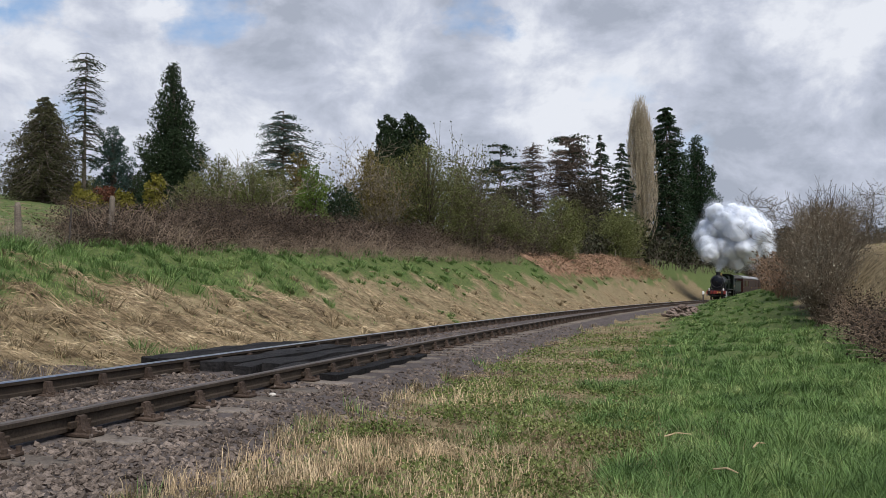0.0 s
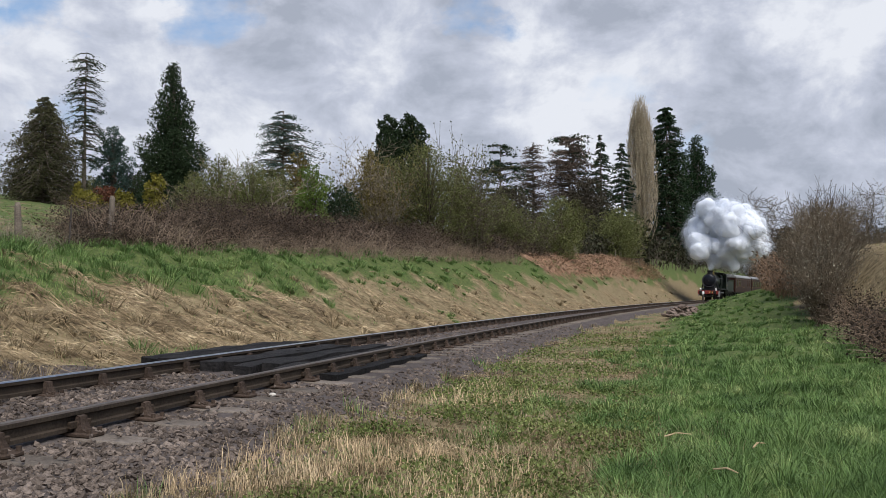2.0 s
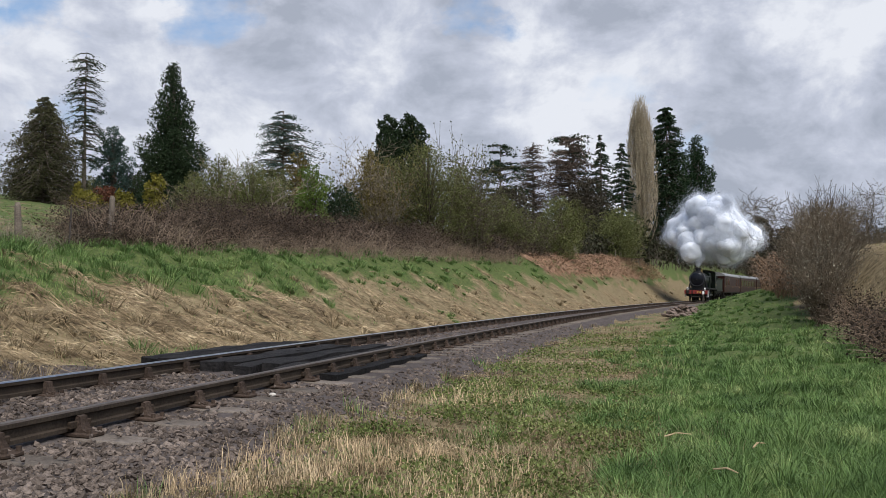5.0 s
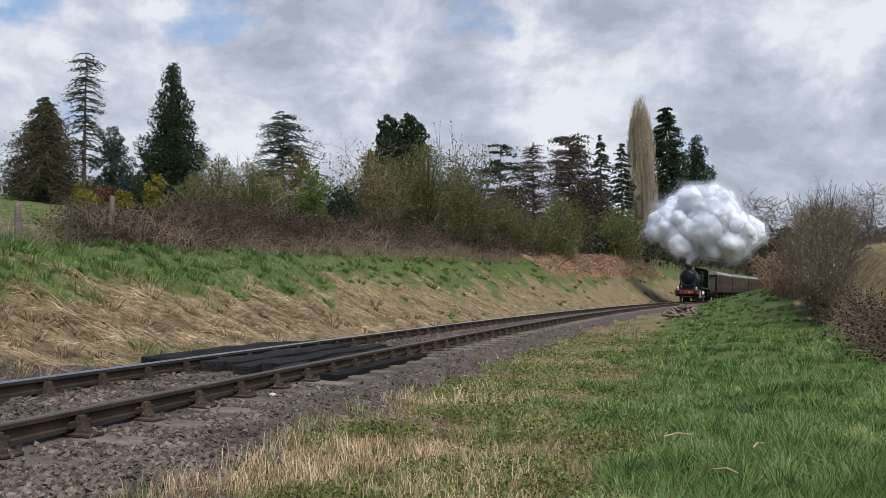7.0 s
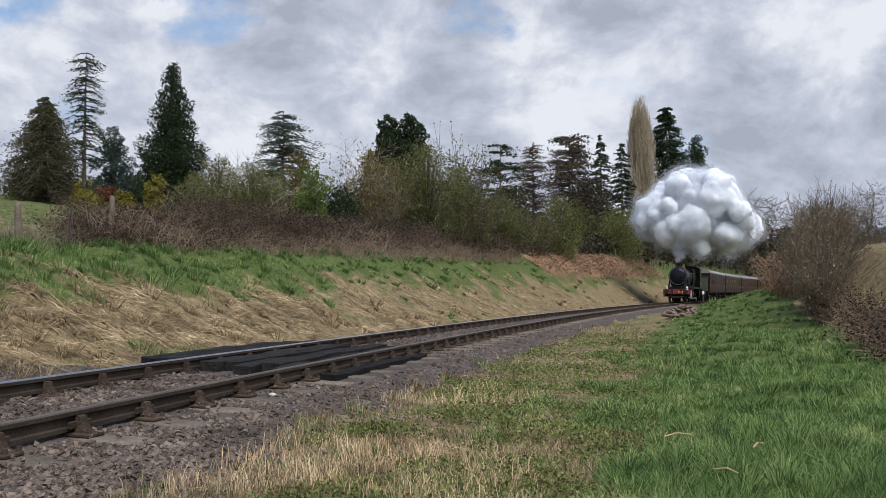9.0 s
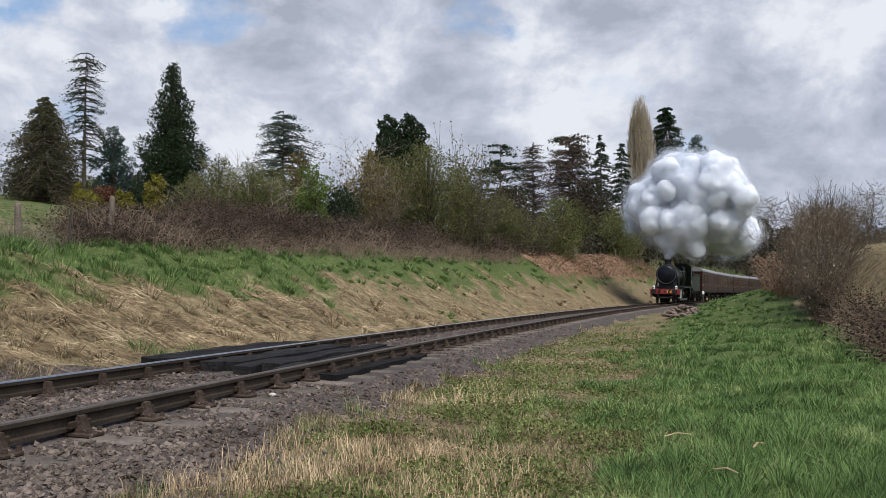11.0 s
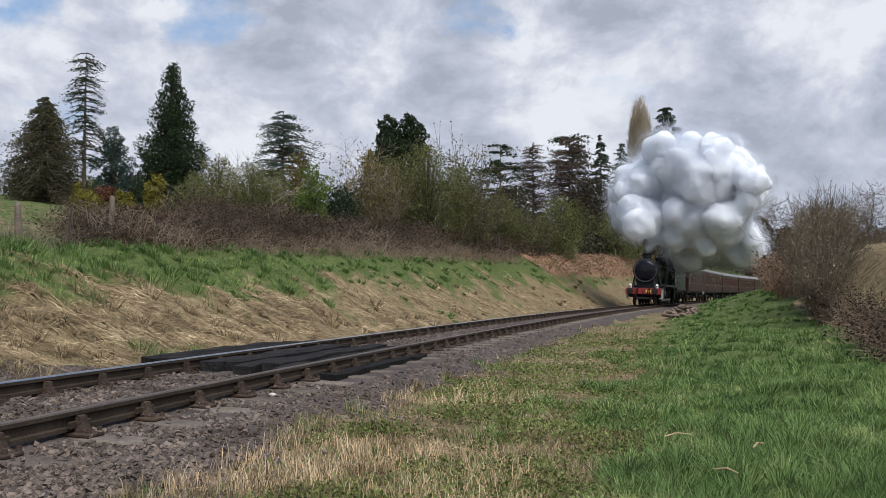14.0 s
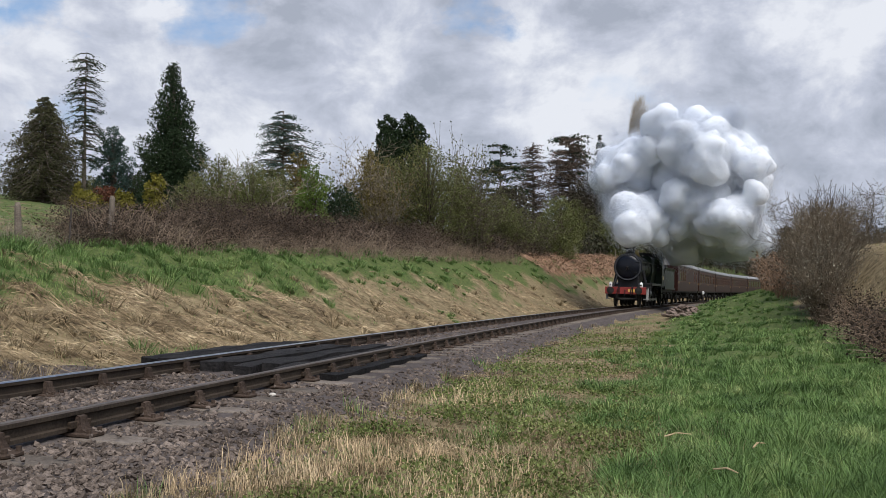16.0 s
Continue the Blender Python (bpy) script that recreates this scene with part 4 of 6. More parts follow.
for i, (tn, ds, rise, ww, lb, mt, bm_) in enumerate((
        (-0.006, 53.0, 0.2035, 5.6, "large bushy hawthorn coming into green bud", M_TWIG, M_OLIVE),
        (0.030, 55.0, 0.180, 3.6, "bushy hawthorn coming into green bud", M_TWIG, M_OLIVE),
        (-0.079, 50.0, 0.186, 2.8, "slender willow of yellow-brown budding wands", M_TWIG_PALE, M_WILLOW),
        (-0.060, 54.0, 0.172, 3.4, "slender willow of yellow-brown budding wands", M_TWIG_PALE, M_WILLOW),
        (-0.255, 44.0, 0.172, 2.8, "pale budding scrub in the hedge", M_TWIG_PALE, M_OLIVE),
        (-0.215, 43.0, 0.162, 2.8, "pale budding scrub in the hedge", M_TWIG_PALE, M_OLIVE),
        (0.075, 68.0, 0.118, 4.2, "grey-olive budding scrub in the hedge", M_TWIG, M_OLIVE),
        (0.110, 72.0, 0.112, 4.2, "grey-olive budding scrub in the hedge", M_TWIG, M_OLIVE))):
    hedge_shrub(lb, tn, ds, tall(tn, ds, rise), ww, 60, 60 + i, 5200, "budding_shrub", mt, bm_, 0.14)


def poplar(label, tan, dist, height, width, seed):
    """A leafless fastigiate poplar: limbs that leave the trunk and run straight up beside it."""
    rng = np.random.default_rng(seed)
    n, segs = 420, 7
    u0 = 0.02 + 0.80 * rng.uniform(0, 1, n) ** 0.9
    u1 = np.minimum(u0 + rng.uniform(0.16, 0.42, n), 0.80 + 0.2 * rng.uniform(0, 1, n))
    a, f = rng.uniform(0, 2 * math.pi, n), np.sqrt(rng.uniform(0.03, 1, n))
    rows = [np.array([(0, 0, height * i / 10 - (0.3 if i == 0 else 0), 0, 0, height * (i + 1) / 10, 0.34 * (1 - i / 10) + 0.02, 0.34 * (0.9 - i / 10) + 0.02) for i in range(10)])]

    def at(t):
        u = u0 + (u1 - u0) * t
        env = np.interp(u, [0, 0.12, 0.35, 0.7, 0.88, 1.0], [0.45, 0.8, 1.0, 0.85, 0.55, 0.30])
        r = width / 2 * env * f * min(1.0, t * 2.6) ** 0.7
        return np.stack([np.cos(a) * r, np.sin(a) * r, height * u], 1) + rng.normal(size=(n, 3)) * 0.07

    p = at(0.0)
    for k in range(segs):
        q = at((k + 1) / segs)
        rr = np.full((n, 1), 0.05)
        rows.append(np.concatenate([p, q, rr * (1 - 0.8 * k / segs), rr * (1 - 0.8 * (k + 1) / segs)], 1))
        for _ in range(3):
            e = q + np.stack([rng.normal(size=n) * 0.22, rng.normal(size=n) * 0.22, rng.uniform(0.5, 1.5, n)], 1)
            rows.append(np.concatenate([q, e, rr * 0.3, rr * 0.2], 1))
        p = q
    rows = np.concatenate(rows)
    rows[:, 6:8] = np.maximum(rows[:, 6:8], 0.014)
    finish_tree("poplar_tree", label, place(tan, dist), rows, M_POPLAR, sides=3)


poplar("tall bare pale-brown poplar of upright twigs", 0.2368, 132, tall(0.2368, 132, 0.2348), 5.3, 83)


def right_scrub():
    for n, deep, high, cane, leaf, label in ((3200, 0.075, 0.75, M_BRAMBLE_DRY, M_BRAMBLE_LEAF, "tangled brown bramble canes at the foot of the hedge"),
                                             (900, 0.03, 0.55, M_CANE_PALE, M_BRAMBLE_LEAF, "pale dead bramble canes trailing over the grass")):
        k = RNG.uniform(0, 1, n)
        ds = np.interp(k, [0, 0.3, 0.65, 1], [10.8, 16.5, 24.0, 36.0]) * RNG.uniform(0.97, 1.04, n)
        tn = np.interp(ds, [10.5, 16.5, 24.0, 36.0], [0.540, 0.494, 0.456, 0.418]) + RNG.uniform(0.0, deep, n)
        hh = (high + 0.018 * (ds - 11)) * (0.8 + 0.35 * wave(tn * ds, ds, 1.4, 3))
        keep = along(tn * ds, ds)[1] < 8.9 + 0.5 * wave(tn * ds, ds, 1.1, 2)     # the mound behind stays open
        thicket("bramble_scrub", label, (tn * ds)[keep], ds[keep], hh[keep], 0.8, 0.005, cane, leaf, n * 3, 0.05)
    n = 900
    k = RNG.uniform(0, 1, n)
    ds = np.interp(k, [0, 1], [33.0, 52.0])
    tn = np.interp(k, [0, 1], [0.405, 0.385]) + RNG.uniform(-0.01, 0.05, n)
    thicket("bramble_scrub", "russet bramble and bracken on the far end of the hedge bank", tn * ds, ds, 1.7, 1.0, 0.012, M_BRACKEN, M_BRAMBLE_DRY, 5000, 0.14)


right_scrub()


# ---- grass and ballast stones ----
def blades(name, label, x, y, height, width, lean, mat, flop=0.5, splay=None):
    n = len(x)
    z = land(x, y) - 0.01
    a = RNG.uniform(0, 2 * math.pi, n)
    d = np.stack([np.cos(a), np.sin(a), np.zeros(n)], 1) * RNG.uniform(0.1, 1.0, n)[:, None] * flop + lean
    if splay is not None:
        d = d * 0.55 + splay * 0.6
    p = np.stack([x, y, z], 1)
    b = RNG.uniform(0, 2 * math.pi, n)
    side = np.stack([np.cos(b), 0.4 * np.sin(b), np.zeros(n)], 1) * (width / 2)[:, None]
    h = height[:, None]
    up = np.array([[0, 0, 1.0]])
    m = p + (d * 0.35 + up * 0.62) * h
    t = p + (d * 1.0 + up * np.maximum(1.0 - 0.35 * np.linalg.norm(d, axis=1, keepdims=True), 0.25)) * h
    v = np.stack([p - side, p + side, m - side * 0.75, m + side * 0.75, t], 1).reshape(-1, 3)
    i = np.arange(n)[:, None] * 5
    f = np.concatenate([i + np.array([[0, 1, 3]]), i + np.array([[0, 3, 2]]), i + np.array([[2, 3, 4]])], 0)
    ob = mesh_from(name, v, f, mat)
    return tagged(ob, label, "grass", kind="stuff")


def sow(n, tan0, tan1, d0, d1, clump=6, spread=1.0):
    """Points gathered in tufts, thinner with distance."""
    k = n // clump
    ds = d0 * (d1 / d0) ** RNG.uniform(0, 1, k)
    tn = RNG.uniform(tan0, tan1, k)
    x, y = np.repeat(tn * ds, clump), np.repeat(ds, clump)
    tuft = np.repeat(RNG.uniform(0.55, 1.35, k), clump)
    g = (0.035 + 0.004 * y) * spread
    ox, oy = RNG.normal(size=len(x)), RNG.normal(size=len(x))
    return x + ox * g, np.maximum(y + oy * g * 1.2, 2.2), tuft * np.exp(-0.12 * (ox * ox + oy * oy)), np.stack([ox, oy, 0 * ox], 1) * 0.55


def make_grass():
    near = sow(160000, -0.42, 0.56, 2.9, 13.0, 9)
    mid = sow(80000, -0.56, 0.56, 9.5, 125.0)
    slope = sow(60000, -0.57, 0.22, 10.0, 55.0, 14, 1.5)
    x, y, tuft, splay = (np.concatenate(p) for p in zip(near, mid, slope))
    s, d = along(x, y)
    wob = 0.25 * wave(x, y, 2.3, 3) + 0.15 * wave(x, y, 6.1, 2)
    ok = ((d > 2.0 + wob) | (d < -2.75 + wob - 0.7 * smooth((9 - s) / 4))) & (np.hypot(x, y) > 2.4)
    x, y, tuft, splay, s, d = x[ok], y[ok], tuft[ok], splay[ok], s[ok], d[ok]
    g = greenness(x, y, s, d) + RNG.normal(size=len(x)) * 0.48
    dist = np.hypot(x, y)
    ca, sa = np.cos(np.interp(s, S_ALL, A_ALL)), np.sin(np.interp(s, S_ALL, A_ALL))
    down = np.stack([ca, -sa, np.zeros(len(x))], 1)                      # towards the track on the left bank
    bank = (d < -2.5)
    thin = (d > 2.2) & (d < 4.3) & (s > 2.5) & (s < 16) & (g <= 0) & (RNG.uniform(0, 1, len(x)) < 0.72)
    g = np.where(thin, np.nan, g)
    # low weeds and trodden turf beside the ballast
    trod = (d > 2.3) & (d < 4.3) & (s > 3.5) & (s < 14)
    clumpy = 0.85 + 0.5 * wave(x, y, 5.3, 7) * wave(x, y, 2.9, 2) + 0.25 * wave(x, y, 11.0, 1)
    hgt = np.where(d < -11.5, 0.08, np.where(bank, 0.21, 0.15)) * np.clip(clumpy, 0.35, 1.7) * tuft * np.where(trod, 0.42, np.where((d > 2) & (d < 4.2), 0.5, np.where(bank & (d > -4.0), 0.45, 1.0)))
    hgt = hgt * np.where(bank & (d > -11.0), np.where(g > 0, 0.62, 0.45), np.where(d > 4.2, 0.62, 1.0))
    thick = 0.0022 + 0.0006 * dist
    for name, label, mat, mask, hh, flop, fall in (
            ("green_grass", "lush green grass on the banks and verge", M_GRASS, g > 0.0, 1.0, 1.0, 0.12),
            ("dead_grass", "straw-coloured dead grass beside the track", M_DRY, (g <= 0.0) & (~bank | (RNG.uniform(0, 1, len(x)) < 0.55)), 1.35, 1.7, 1.5)):
        k = np.flatnonzero(mask)
        lean = np.where(bank[k, None], down[k] * fall, 0.0)
        blades(name, label, x[k], y[k], hgt[k] * hh * RNG.uniform(0.5, 1.25, len(k)), thick[k], lean, mat, flop, splay[k])
    # upright straw stems by the ballast's edge and in the verge
    xs, ys, tf, sp = sow(34000, -0.36, 0.5, 3.3, 12.0, 24)
    s, d = along(xs, ys)
    ok = (d > 1.95) & (d < 4.4) & (wave(xs, ys, 1.3, 6) > np.where((ys < 6.4) & (xs < 0.5), -0.35, 0.62))
    xs, ys, tf = xs[ok], ys[ok], tf[ok]
    blades("straw_stems", "tall pale straw stems beside the ballast", xs, ys, 0.20 * tf * RNG.uniform(0.4, 1.1, len(xs)), 0.0022 + 0.0004 * ys, 0.0, M_STRAW, 0.9)


def tussocks():
    """Round tufts of long grass that arch out of one foot, each with its own size and tint."""
    for name, label, mat, n, tan0, tan1, d0, d1, per, reach, side in (
            ("grass_tussocks", "dark green arching grass tussocks on the bank", M_TUSSOCK, 5200, -0.58, 0.32, 9.0, 115.0, 52, 0.31, -1),
            ("grass_tussocks", "soft green grass tussocks in the verge", M_TUSSOCK, 3600, 0.02, 0.58, 3.0, 48.0, 46, 0.17, 1),
            ("straw_tussocks", "bleached dead grass tussocks on the bank", M_DRY, 1100, -0.58, 0.32, 9.0, 115.0, 40, 0.34, -1)):
        ds = d0 * (d1 / d0) ** RNG.uniform(0, 1, n)
        cx, cy = RNG.uniform(tan0, tan1, n) * ds, ds
        s, d = along(cx, cy)
        g = greenness(cx, cy, s, d) + RNG.normal(size=n) * 0.15
        ok = (g > 0.05 if mat is M_TUSSOCK else g < 0.1) & ((d < -3.4) & (d > -10.5) if side < 0 else (d > 3.3) & (d < 12)) & (np.hypot(cx, cy) > 2.6)
        cx, cy, s = cx[ok], cy[ok], s[ok]
        n = len(cx)
        size = RNG.uniform(0.5, 1.25, n) ** 1.3 * reach
        k = np.repeat(np.arange(n), per)
        a, q = RNG.uniform(0, 2 * math.pi, n * per), np.sqrt(RNG.uniform(0, 1, n * per))
        ox, oy = np.cos(a) * q, np.sin(a) * q
        x, y = cx[k] + ox * size[k] * 0.38, cy[k] + oy * size[k] * 0.38
        ang = np.interp(s, S_ALL, A_ALL)[k]
        lean = np.stack([np.cos(ang), -np.sin(ang), 0 * ang], 1) * (0.35 if side < 0 else 0.0)
        blades(name, label, x, y, size[k] * RNG.uniform(0.55, 1.1, n * per), 0.0026 + 0.00062 * y, lean, mat, 0.5, np.stack([ox, oy, 0 * ox], 1) * 2.6)


def strands(name, label, x, y, way, length, width, mat, lift=0.03):
    """Long dead blades lying on the ground, bent to its shape."""
    n = len(x)
    bow = np.stack([-way[:, 1], way[:, 0]], 1) * (RNG.normal(size=n) * 0.22)[:, None]
    side = np.stack([-way[:, 1], way[:, 0], np.zeros(n)], 1) * (width / 2)[:, None] + np.array([[0, 0, 1.0]]) * (width * 0.35)[:, None]
    pts = []
    for t, up in ((0.0, 0.2), (0.33, 1.5), (0.68, 1.2), (1.0, 0.45)):
        px = np.stack([x, y], 1) + (way * t + bow * t * t) * length[:, None]
        z = land(px[:, 0], px[:, 1]) + up * lift * (0.4 + 1.1 * RNG.uniform(0, 1, n))
        pts.append(np.stack([px[:, 0], px[:, 1], z], 1))
    v = np.stack([pts[0] - side, pts[0] + side, pts[1] - side, pts[1] + side, pts[2] - side * 0.8, pts[2] + side * 0.8, pts[3] - side * 0.2, pts[3] + side * 0.2], 1).reshape(-1, 3)
    i = np.arange(n)[:, None] * 8
    f = np.concatenate([i + np.array([[k, k + 1, k + 3, k + 2]]) for k in (0, 2, 4)], 0)
    return tagged(mesh_from(name, v, f, mat), label, "grass", kind="stuff")


def make_thatch():
    # long straw combed down the bank in swathes
    n, per = 3400, 24
    ds = 9.0 * (115 / 9.0) ** RNG.uniform(0, 1, n)
    cx, cy = RNG.uniform(-0.58, 0.32, n) * ds, ds
    s, d = along(cx, cy)
    ok = (d < -3.5 - 0.7 * smooth((9 - s) / 4)) & (d > -8.2) & (greenness(cx, cy, s, d) + 0.5 * wave(cx, cy, 3.3, 9) + RNG.normal(size=n) * 0.22 < -0.05)
    cx, cy, s = cx[ok], cy[ok], s[ok]
    n = len(cx)
    k = np.repeat(np.arange(n), per)
    ang = np.interp(s, S_ALL, A_ALL)
    turn = RNG.normal(size=n)[k] * 0.30 + RNG.normal(size=n * per) * 0.22 - 0.45
    a = ang[k] + math.pi / 2 + turn                      # downhill, drifting along the line
    way = np.stack([np.sin(a), np.cos(a)], 1)
    spread = 0.10 + 0.004 * cy[k]
    x, y = cx[k] + RNG.normal(size=n * per) * spread, cy[k] + RNG.normal(size=n * per) * spread
    strands("flattened_straw", "long bleached straw combed down the bank", x, y, way, RNG.uniform(0.25, 0.75, n * per), 0.004 + 0.0006 * y, M_THATCH, 0.06)
    # fallen bracken fronds on the far part of the bank
    n = 3000
    s, e, x, y = strip(n, 60, 104, 7.6, 11.5)
    a = np.interp(s, S_ALL, A_ALL) + math.pi / 2 + RNG.normal(size=n) * 0.7 - 0.3
    strands("bracken_fronds", "fallen russet bracken fronds on the bank", x, y, np.stack([np.sin(a), np.cos(a)], 1), RNG.uniform(0.4, 1.1, n), RNG.uniform(0.03, 0.08, n), M_BRACKEN, 0.14)
    # litter of short straw in the trodden verge
    n = 26000
    ds = 3.2 * (20 / 3.2) ** RNG.uniform(0, 1, n)
    x, y = RNG.uniform(-0.36, 0.42, n) * ds, ds
    s, d = along(x, y)
    ok = (d > 1.95) & (d < 4.7) & (wave(x, y, 2.1, 4) + 0.6 * wave(x, y, 5.7, 1) + RNG.normal(size=n) * 0.45 > -0.15)
    x, y = x[ok], y[ok]
    a = RNG.uniform(0, 2 * math.pi, len(x))
    strands("straw_litter", "short straw lying loose on the trodden verge", x, y, np.stack([np.sin(a), np.cos(a)], 1), RNG.uniform(0.05, 0.2, len(x)), 0.0024 + 0.0004 * y, M_THATCH, 0.012)


M_TUSSOCK = material("tussock_blades", (0.038, 0.074, 0.022), (0.33, 0.38, 0.15), 1.3, 0.6, bump=0.0, fine=4.0, c=(0.135, 0.215, 0.066), island=0.35, trans=0.25)
M_THATCH = material("bleached_straw", (0.075, 0.052, 0.030), (0.50, 0.40, 0.25), 1.2, 0.8, bump=0.0, fine=8.0, c=(0.25, 0.185, 0.105), island=0.45, trans=0.1)
M_STRAW = material("straw_stems", (0.42, 0.29, 0.16), (0.74, 0.58, 0.37), 0.8, 0.8, bump=0.0, fine=6.0, island=0.3, trans=0.15)
make_grass()
tussocks()
make_thatch()


def make_weeds():
    """Low broad-leaved weeds in the trodden verge."""
    n = 110000
    ds = 3.4 * (24 / 3.4) ** RNG.uniform(0, 1, n)
    x, y = RNG.uniform(-0.3, 0.4, n) * ds, ds
    s, d = along(x, y)
    ok = (d > 2.1) & (d < 4.6) & (wave(x, y, 1.9, 8) + 0.6 * wave(x, y, 4.4, 3) + RNG.normal(size=n) * 0.18 > -0.05)
    x, y = x[ok], y[ok]
    c = np.stack([x, y, land(x, y) + RNG.uniform(0.01, 0.075, len(x))], 1)
    v, f = sprigs(c, 0.020 + 0.0014 * y, 0.0, 0.6, np.array([[0.0, 0.0, 0.3]]))
    tagged(mesh_from("verge_weeds", v, f, M_WEED), "low green broad-leaved weeds in the verge", "weeds", kind="stuff")


M_WEED = material("weed_leaves", (0.075, 0.105, 0.025), (0.22, 0.25, 0.085), 0.8, 0.6, bump=0.0, fine=6.0, island=0.4, trans=0.2)
make_weeds()


def make_ballast():
    n = 48000
    ds = 3.2 * (26 / 3.2) ** RNG.uniform(0, 1, n)
    tn = RNG.uniform(-0.58, 0.25, n)
    x, y = tn * ds, ds
    s, d = along(x, y)
    on_sleeper = (np.abs(d) < 1.28) & (np.abs((s - 0.1 + 0.381) % 0.762 - 0.381) < 0.14)
    boards = (s > 4.6) & (s < 9.0) & (d > -1.7) & (d < 1.4)
    rails = np.abs(np.abs(d) - GAUGE / 2) < 0.06
    edge = 2.2 + 0.25 * wave(x, y, 2.3, 3)
    ok = (d < edge + RNG.exponential(0.10, n)) & (d > -3.1 - 0.9 * smooth((9 - s) / 4)) & ~boards & ~rails & (~on_sleeper | (RNG.uniform(0, 1, n) < 0.07) | (np.abs(d) < 0.68))
    x, y, d, ds = x[ok], y[ok], d[ok], ds[ok]
    n = len(x)
    z = land(x, y) + np.where(on_sleeper[ok] & (np.abs(d) > 0.8), 0.05, 0.0) + RNG.uniform(-0.012, 0.010, n)
    ph = (1 + 5 ** 0.5) / 2
    ico = np.array([(-1, ph, 0), (1, ph, 0), (-1, -ph, 0), (1, -ph, 0), (0, -1, ph), (0, 1, ph), (0, -1, -ph), (0, 1, -ph), (ph, 0, -1), (ph, 0, 1), (-ph, 0, -1), (-ph, 0, 1)]) / 1.9
    tri = np.array([(0, 11, 5), (0, 5, 1), (0, 1, 7), (0, 7, 10), (0, 10, 11), (1, 5, 9), (5, 11, 4), (11, 10, 2), (10, 7, 6), (7, 1, 8), (3, 9, 4), (3, 4, 2), (3, 2, 6), (3, 6, 8), (3, 8, 9), (4, 9, 5), (2, 4, 11), (6, 2, 10), (8, 6, 7), (9, 8, 1)])
    r = RNG.uniform(0.009, 0.026, n) * (1 + 0.012 * ds)
    sh = RNG.uniform(0.65, 1.25, (n, 1, 3)) * np.array([1, 1, 0.8])
    v = ico[None] * sh * (1 + 0.36 * RNG.normal(size=(n, 12, 1)).clip(-1.6, 1.6))
    a = RNG.uniform(0, 6.28, n)
    c, sn = np.cos(a)[:, None], np.sin(a)[:, None]
    v = np.stack([v[..., 0] * c - v[..., 1] * sn, v[..., 0] * sn + v[..., 1] * c, v[..., 2] + 0.3 * v[..., 0]], -1) * r[:, None, None]
    v += np.stack([x, y, z], 1)[:, None]
    f = (np.arange(n) * 12)[:, None, None] + tri[None]
    tagged(mesh_from("ballast_stones", v.reshape(-1, 3), f.reshape(-1, 3), M_STONE, flat=True), "loose grey-brown crushed stone ballast round the sleepers", "ballast", kind="stuff")


make_ballast()


# ---- lineside things ----
def post(name, label, x, y, h, r, mat, lean=(0, 0), cap=None, square=False, group=""):
    z = float(land([x], [y])[0])
    t = thing(name, label, "post", Matrix.Translation((x, y, z)) @ pose(0, 0, 0, lean[0], lean[1], random.uniform(0, 90)), group)
    bm = bmesh.new()
    if square:
        box(bm, -r, r, -r * 0.8, r * 0.8, -0.3, h, r * 0.2)
    else:
        lathe(bm, [(r, -0.3), (r * 1.02, h * 0.4), (r * 0.95, h * 0.93), (r * 0.6, h)], 9)
    for v in bm.verts:
        v.co += noise.noise_vector(v.co * 4 + Vector((x, 0, 0))) * r * 0.2
    part("shaft", bm, mat, t)
    if cap:
        bm = bmesh.new()
        box(bm, -0.09, 0.09, -0.06, 0.06, h - 0.24, h + 0.02, 0.03)
        part("cap", bm, cap, t, "white painted head").rotation_euler = (0, 0, 0)
    return t


POSTS = [(-9.45, 18.7, 1.05, 0.075), (-8.55, 21.6, 1.2, 0.07), (-10.4, 15.6, 1.15, 0.07), (-12.1, 30.0, 1.25, 0.07)]
for px, py, ph_, pr in POSTS[:3]:
    post("fence_post", "weathered grey wooden fence post beside the field", px, py, ph_, pr, M_POST, (random.uniform(-3, 3), random.uniform(-3, 3)), group="field fence posts")
post("fence_stake", "thin rusty iron fence stake beside the field", -8.9, 20.0, 1.05, 0.022, M_WIRE, (0, 3), group="field fence posts")


def make_fence_wire():
    for k, h in enumerate((0.35, 0.65, 0.95)):
        w = thing("fence_wire", "sagging rusty wire strung between fence posts", "wire")
        pts = [(-10.4, 15.6), (-9.45, 18.7), (-8.9, 20.0), (-8.55, 21.6)]
        rows = []
        for (x0, y0), (x1, y1) in zip(pts, pts[1:]):
            prev = None
            for i in range(7):
                t = i / 6
                x, y = x0 + (x1 - x0) * t, y0 + (y1 - y0) * t
                z0, z1 = (float(land([a], [b])[0]) + h for a, b in ((x0, y0), (x1, y1)))
                p = (x, y, z0 + (z1 - z0) * t - 0.05 * math.sin(math.pi * t))
                if prev:
                    rows.append((*prev, *p, 0.003, 0.003))
                prev = p
        v, f = tubes(rows, 4)
        mesh_from("strand", v, f, M_WIRE, w)


make_fence_wire()
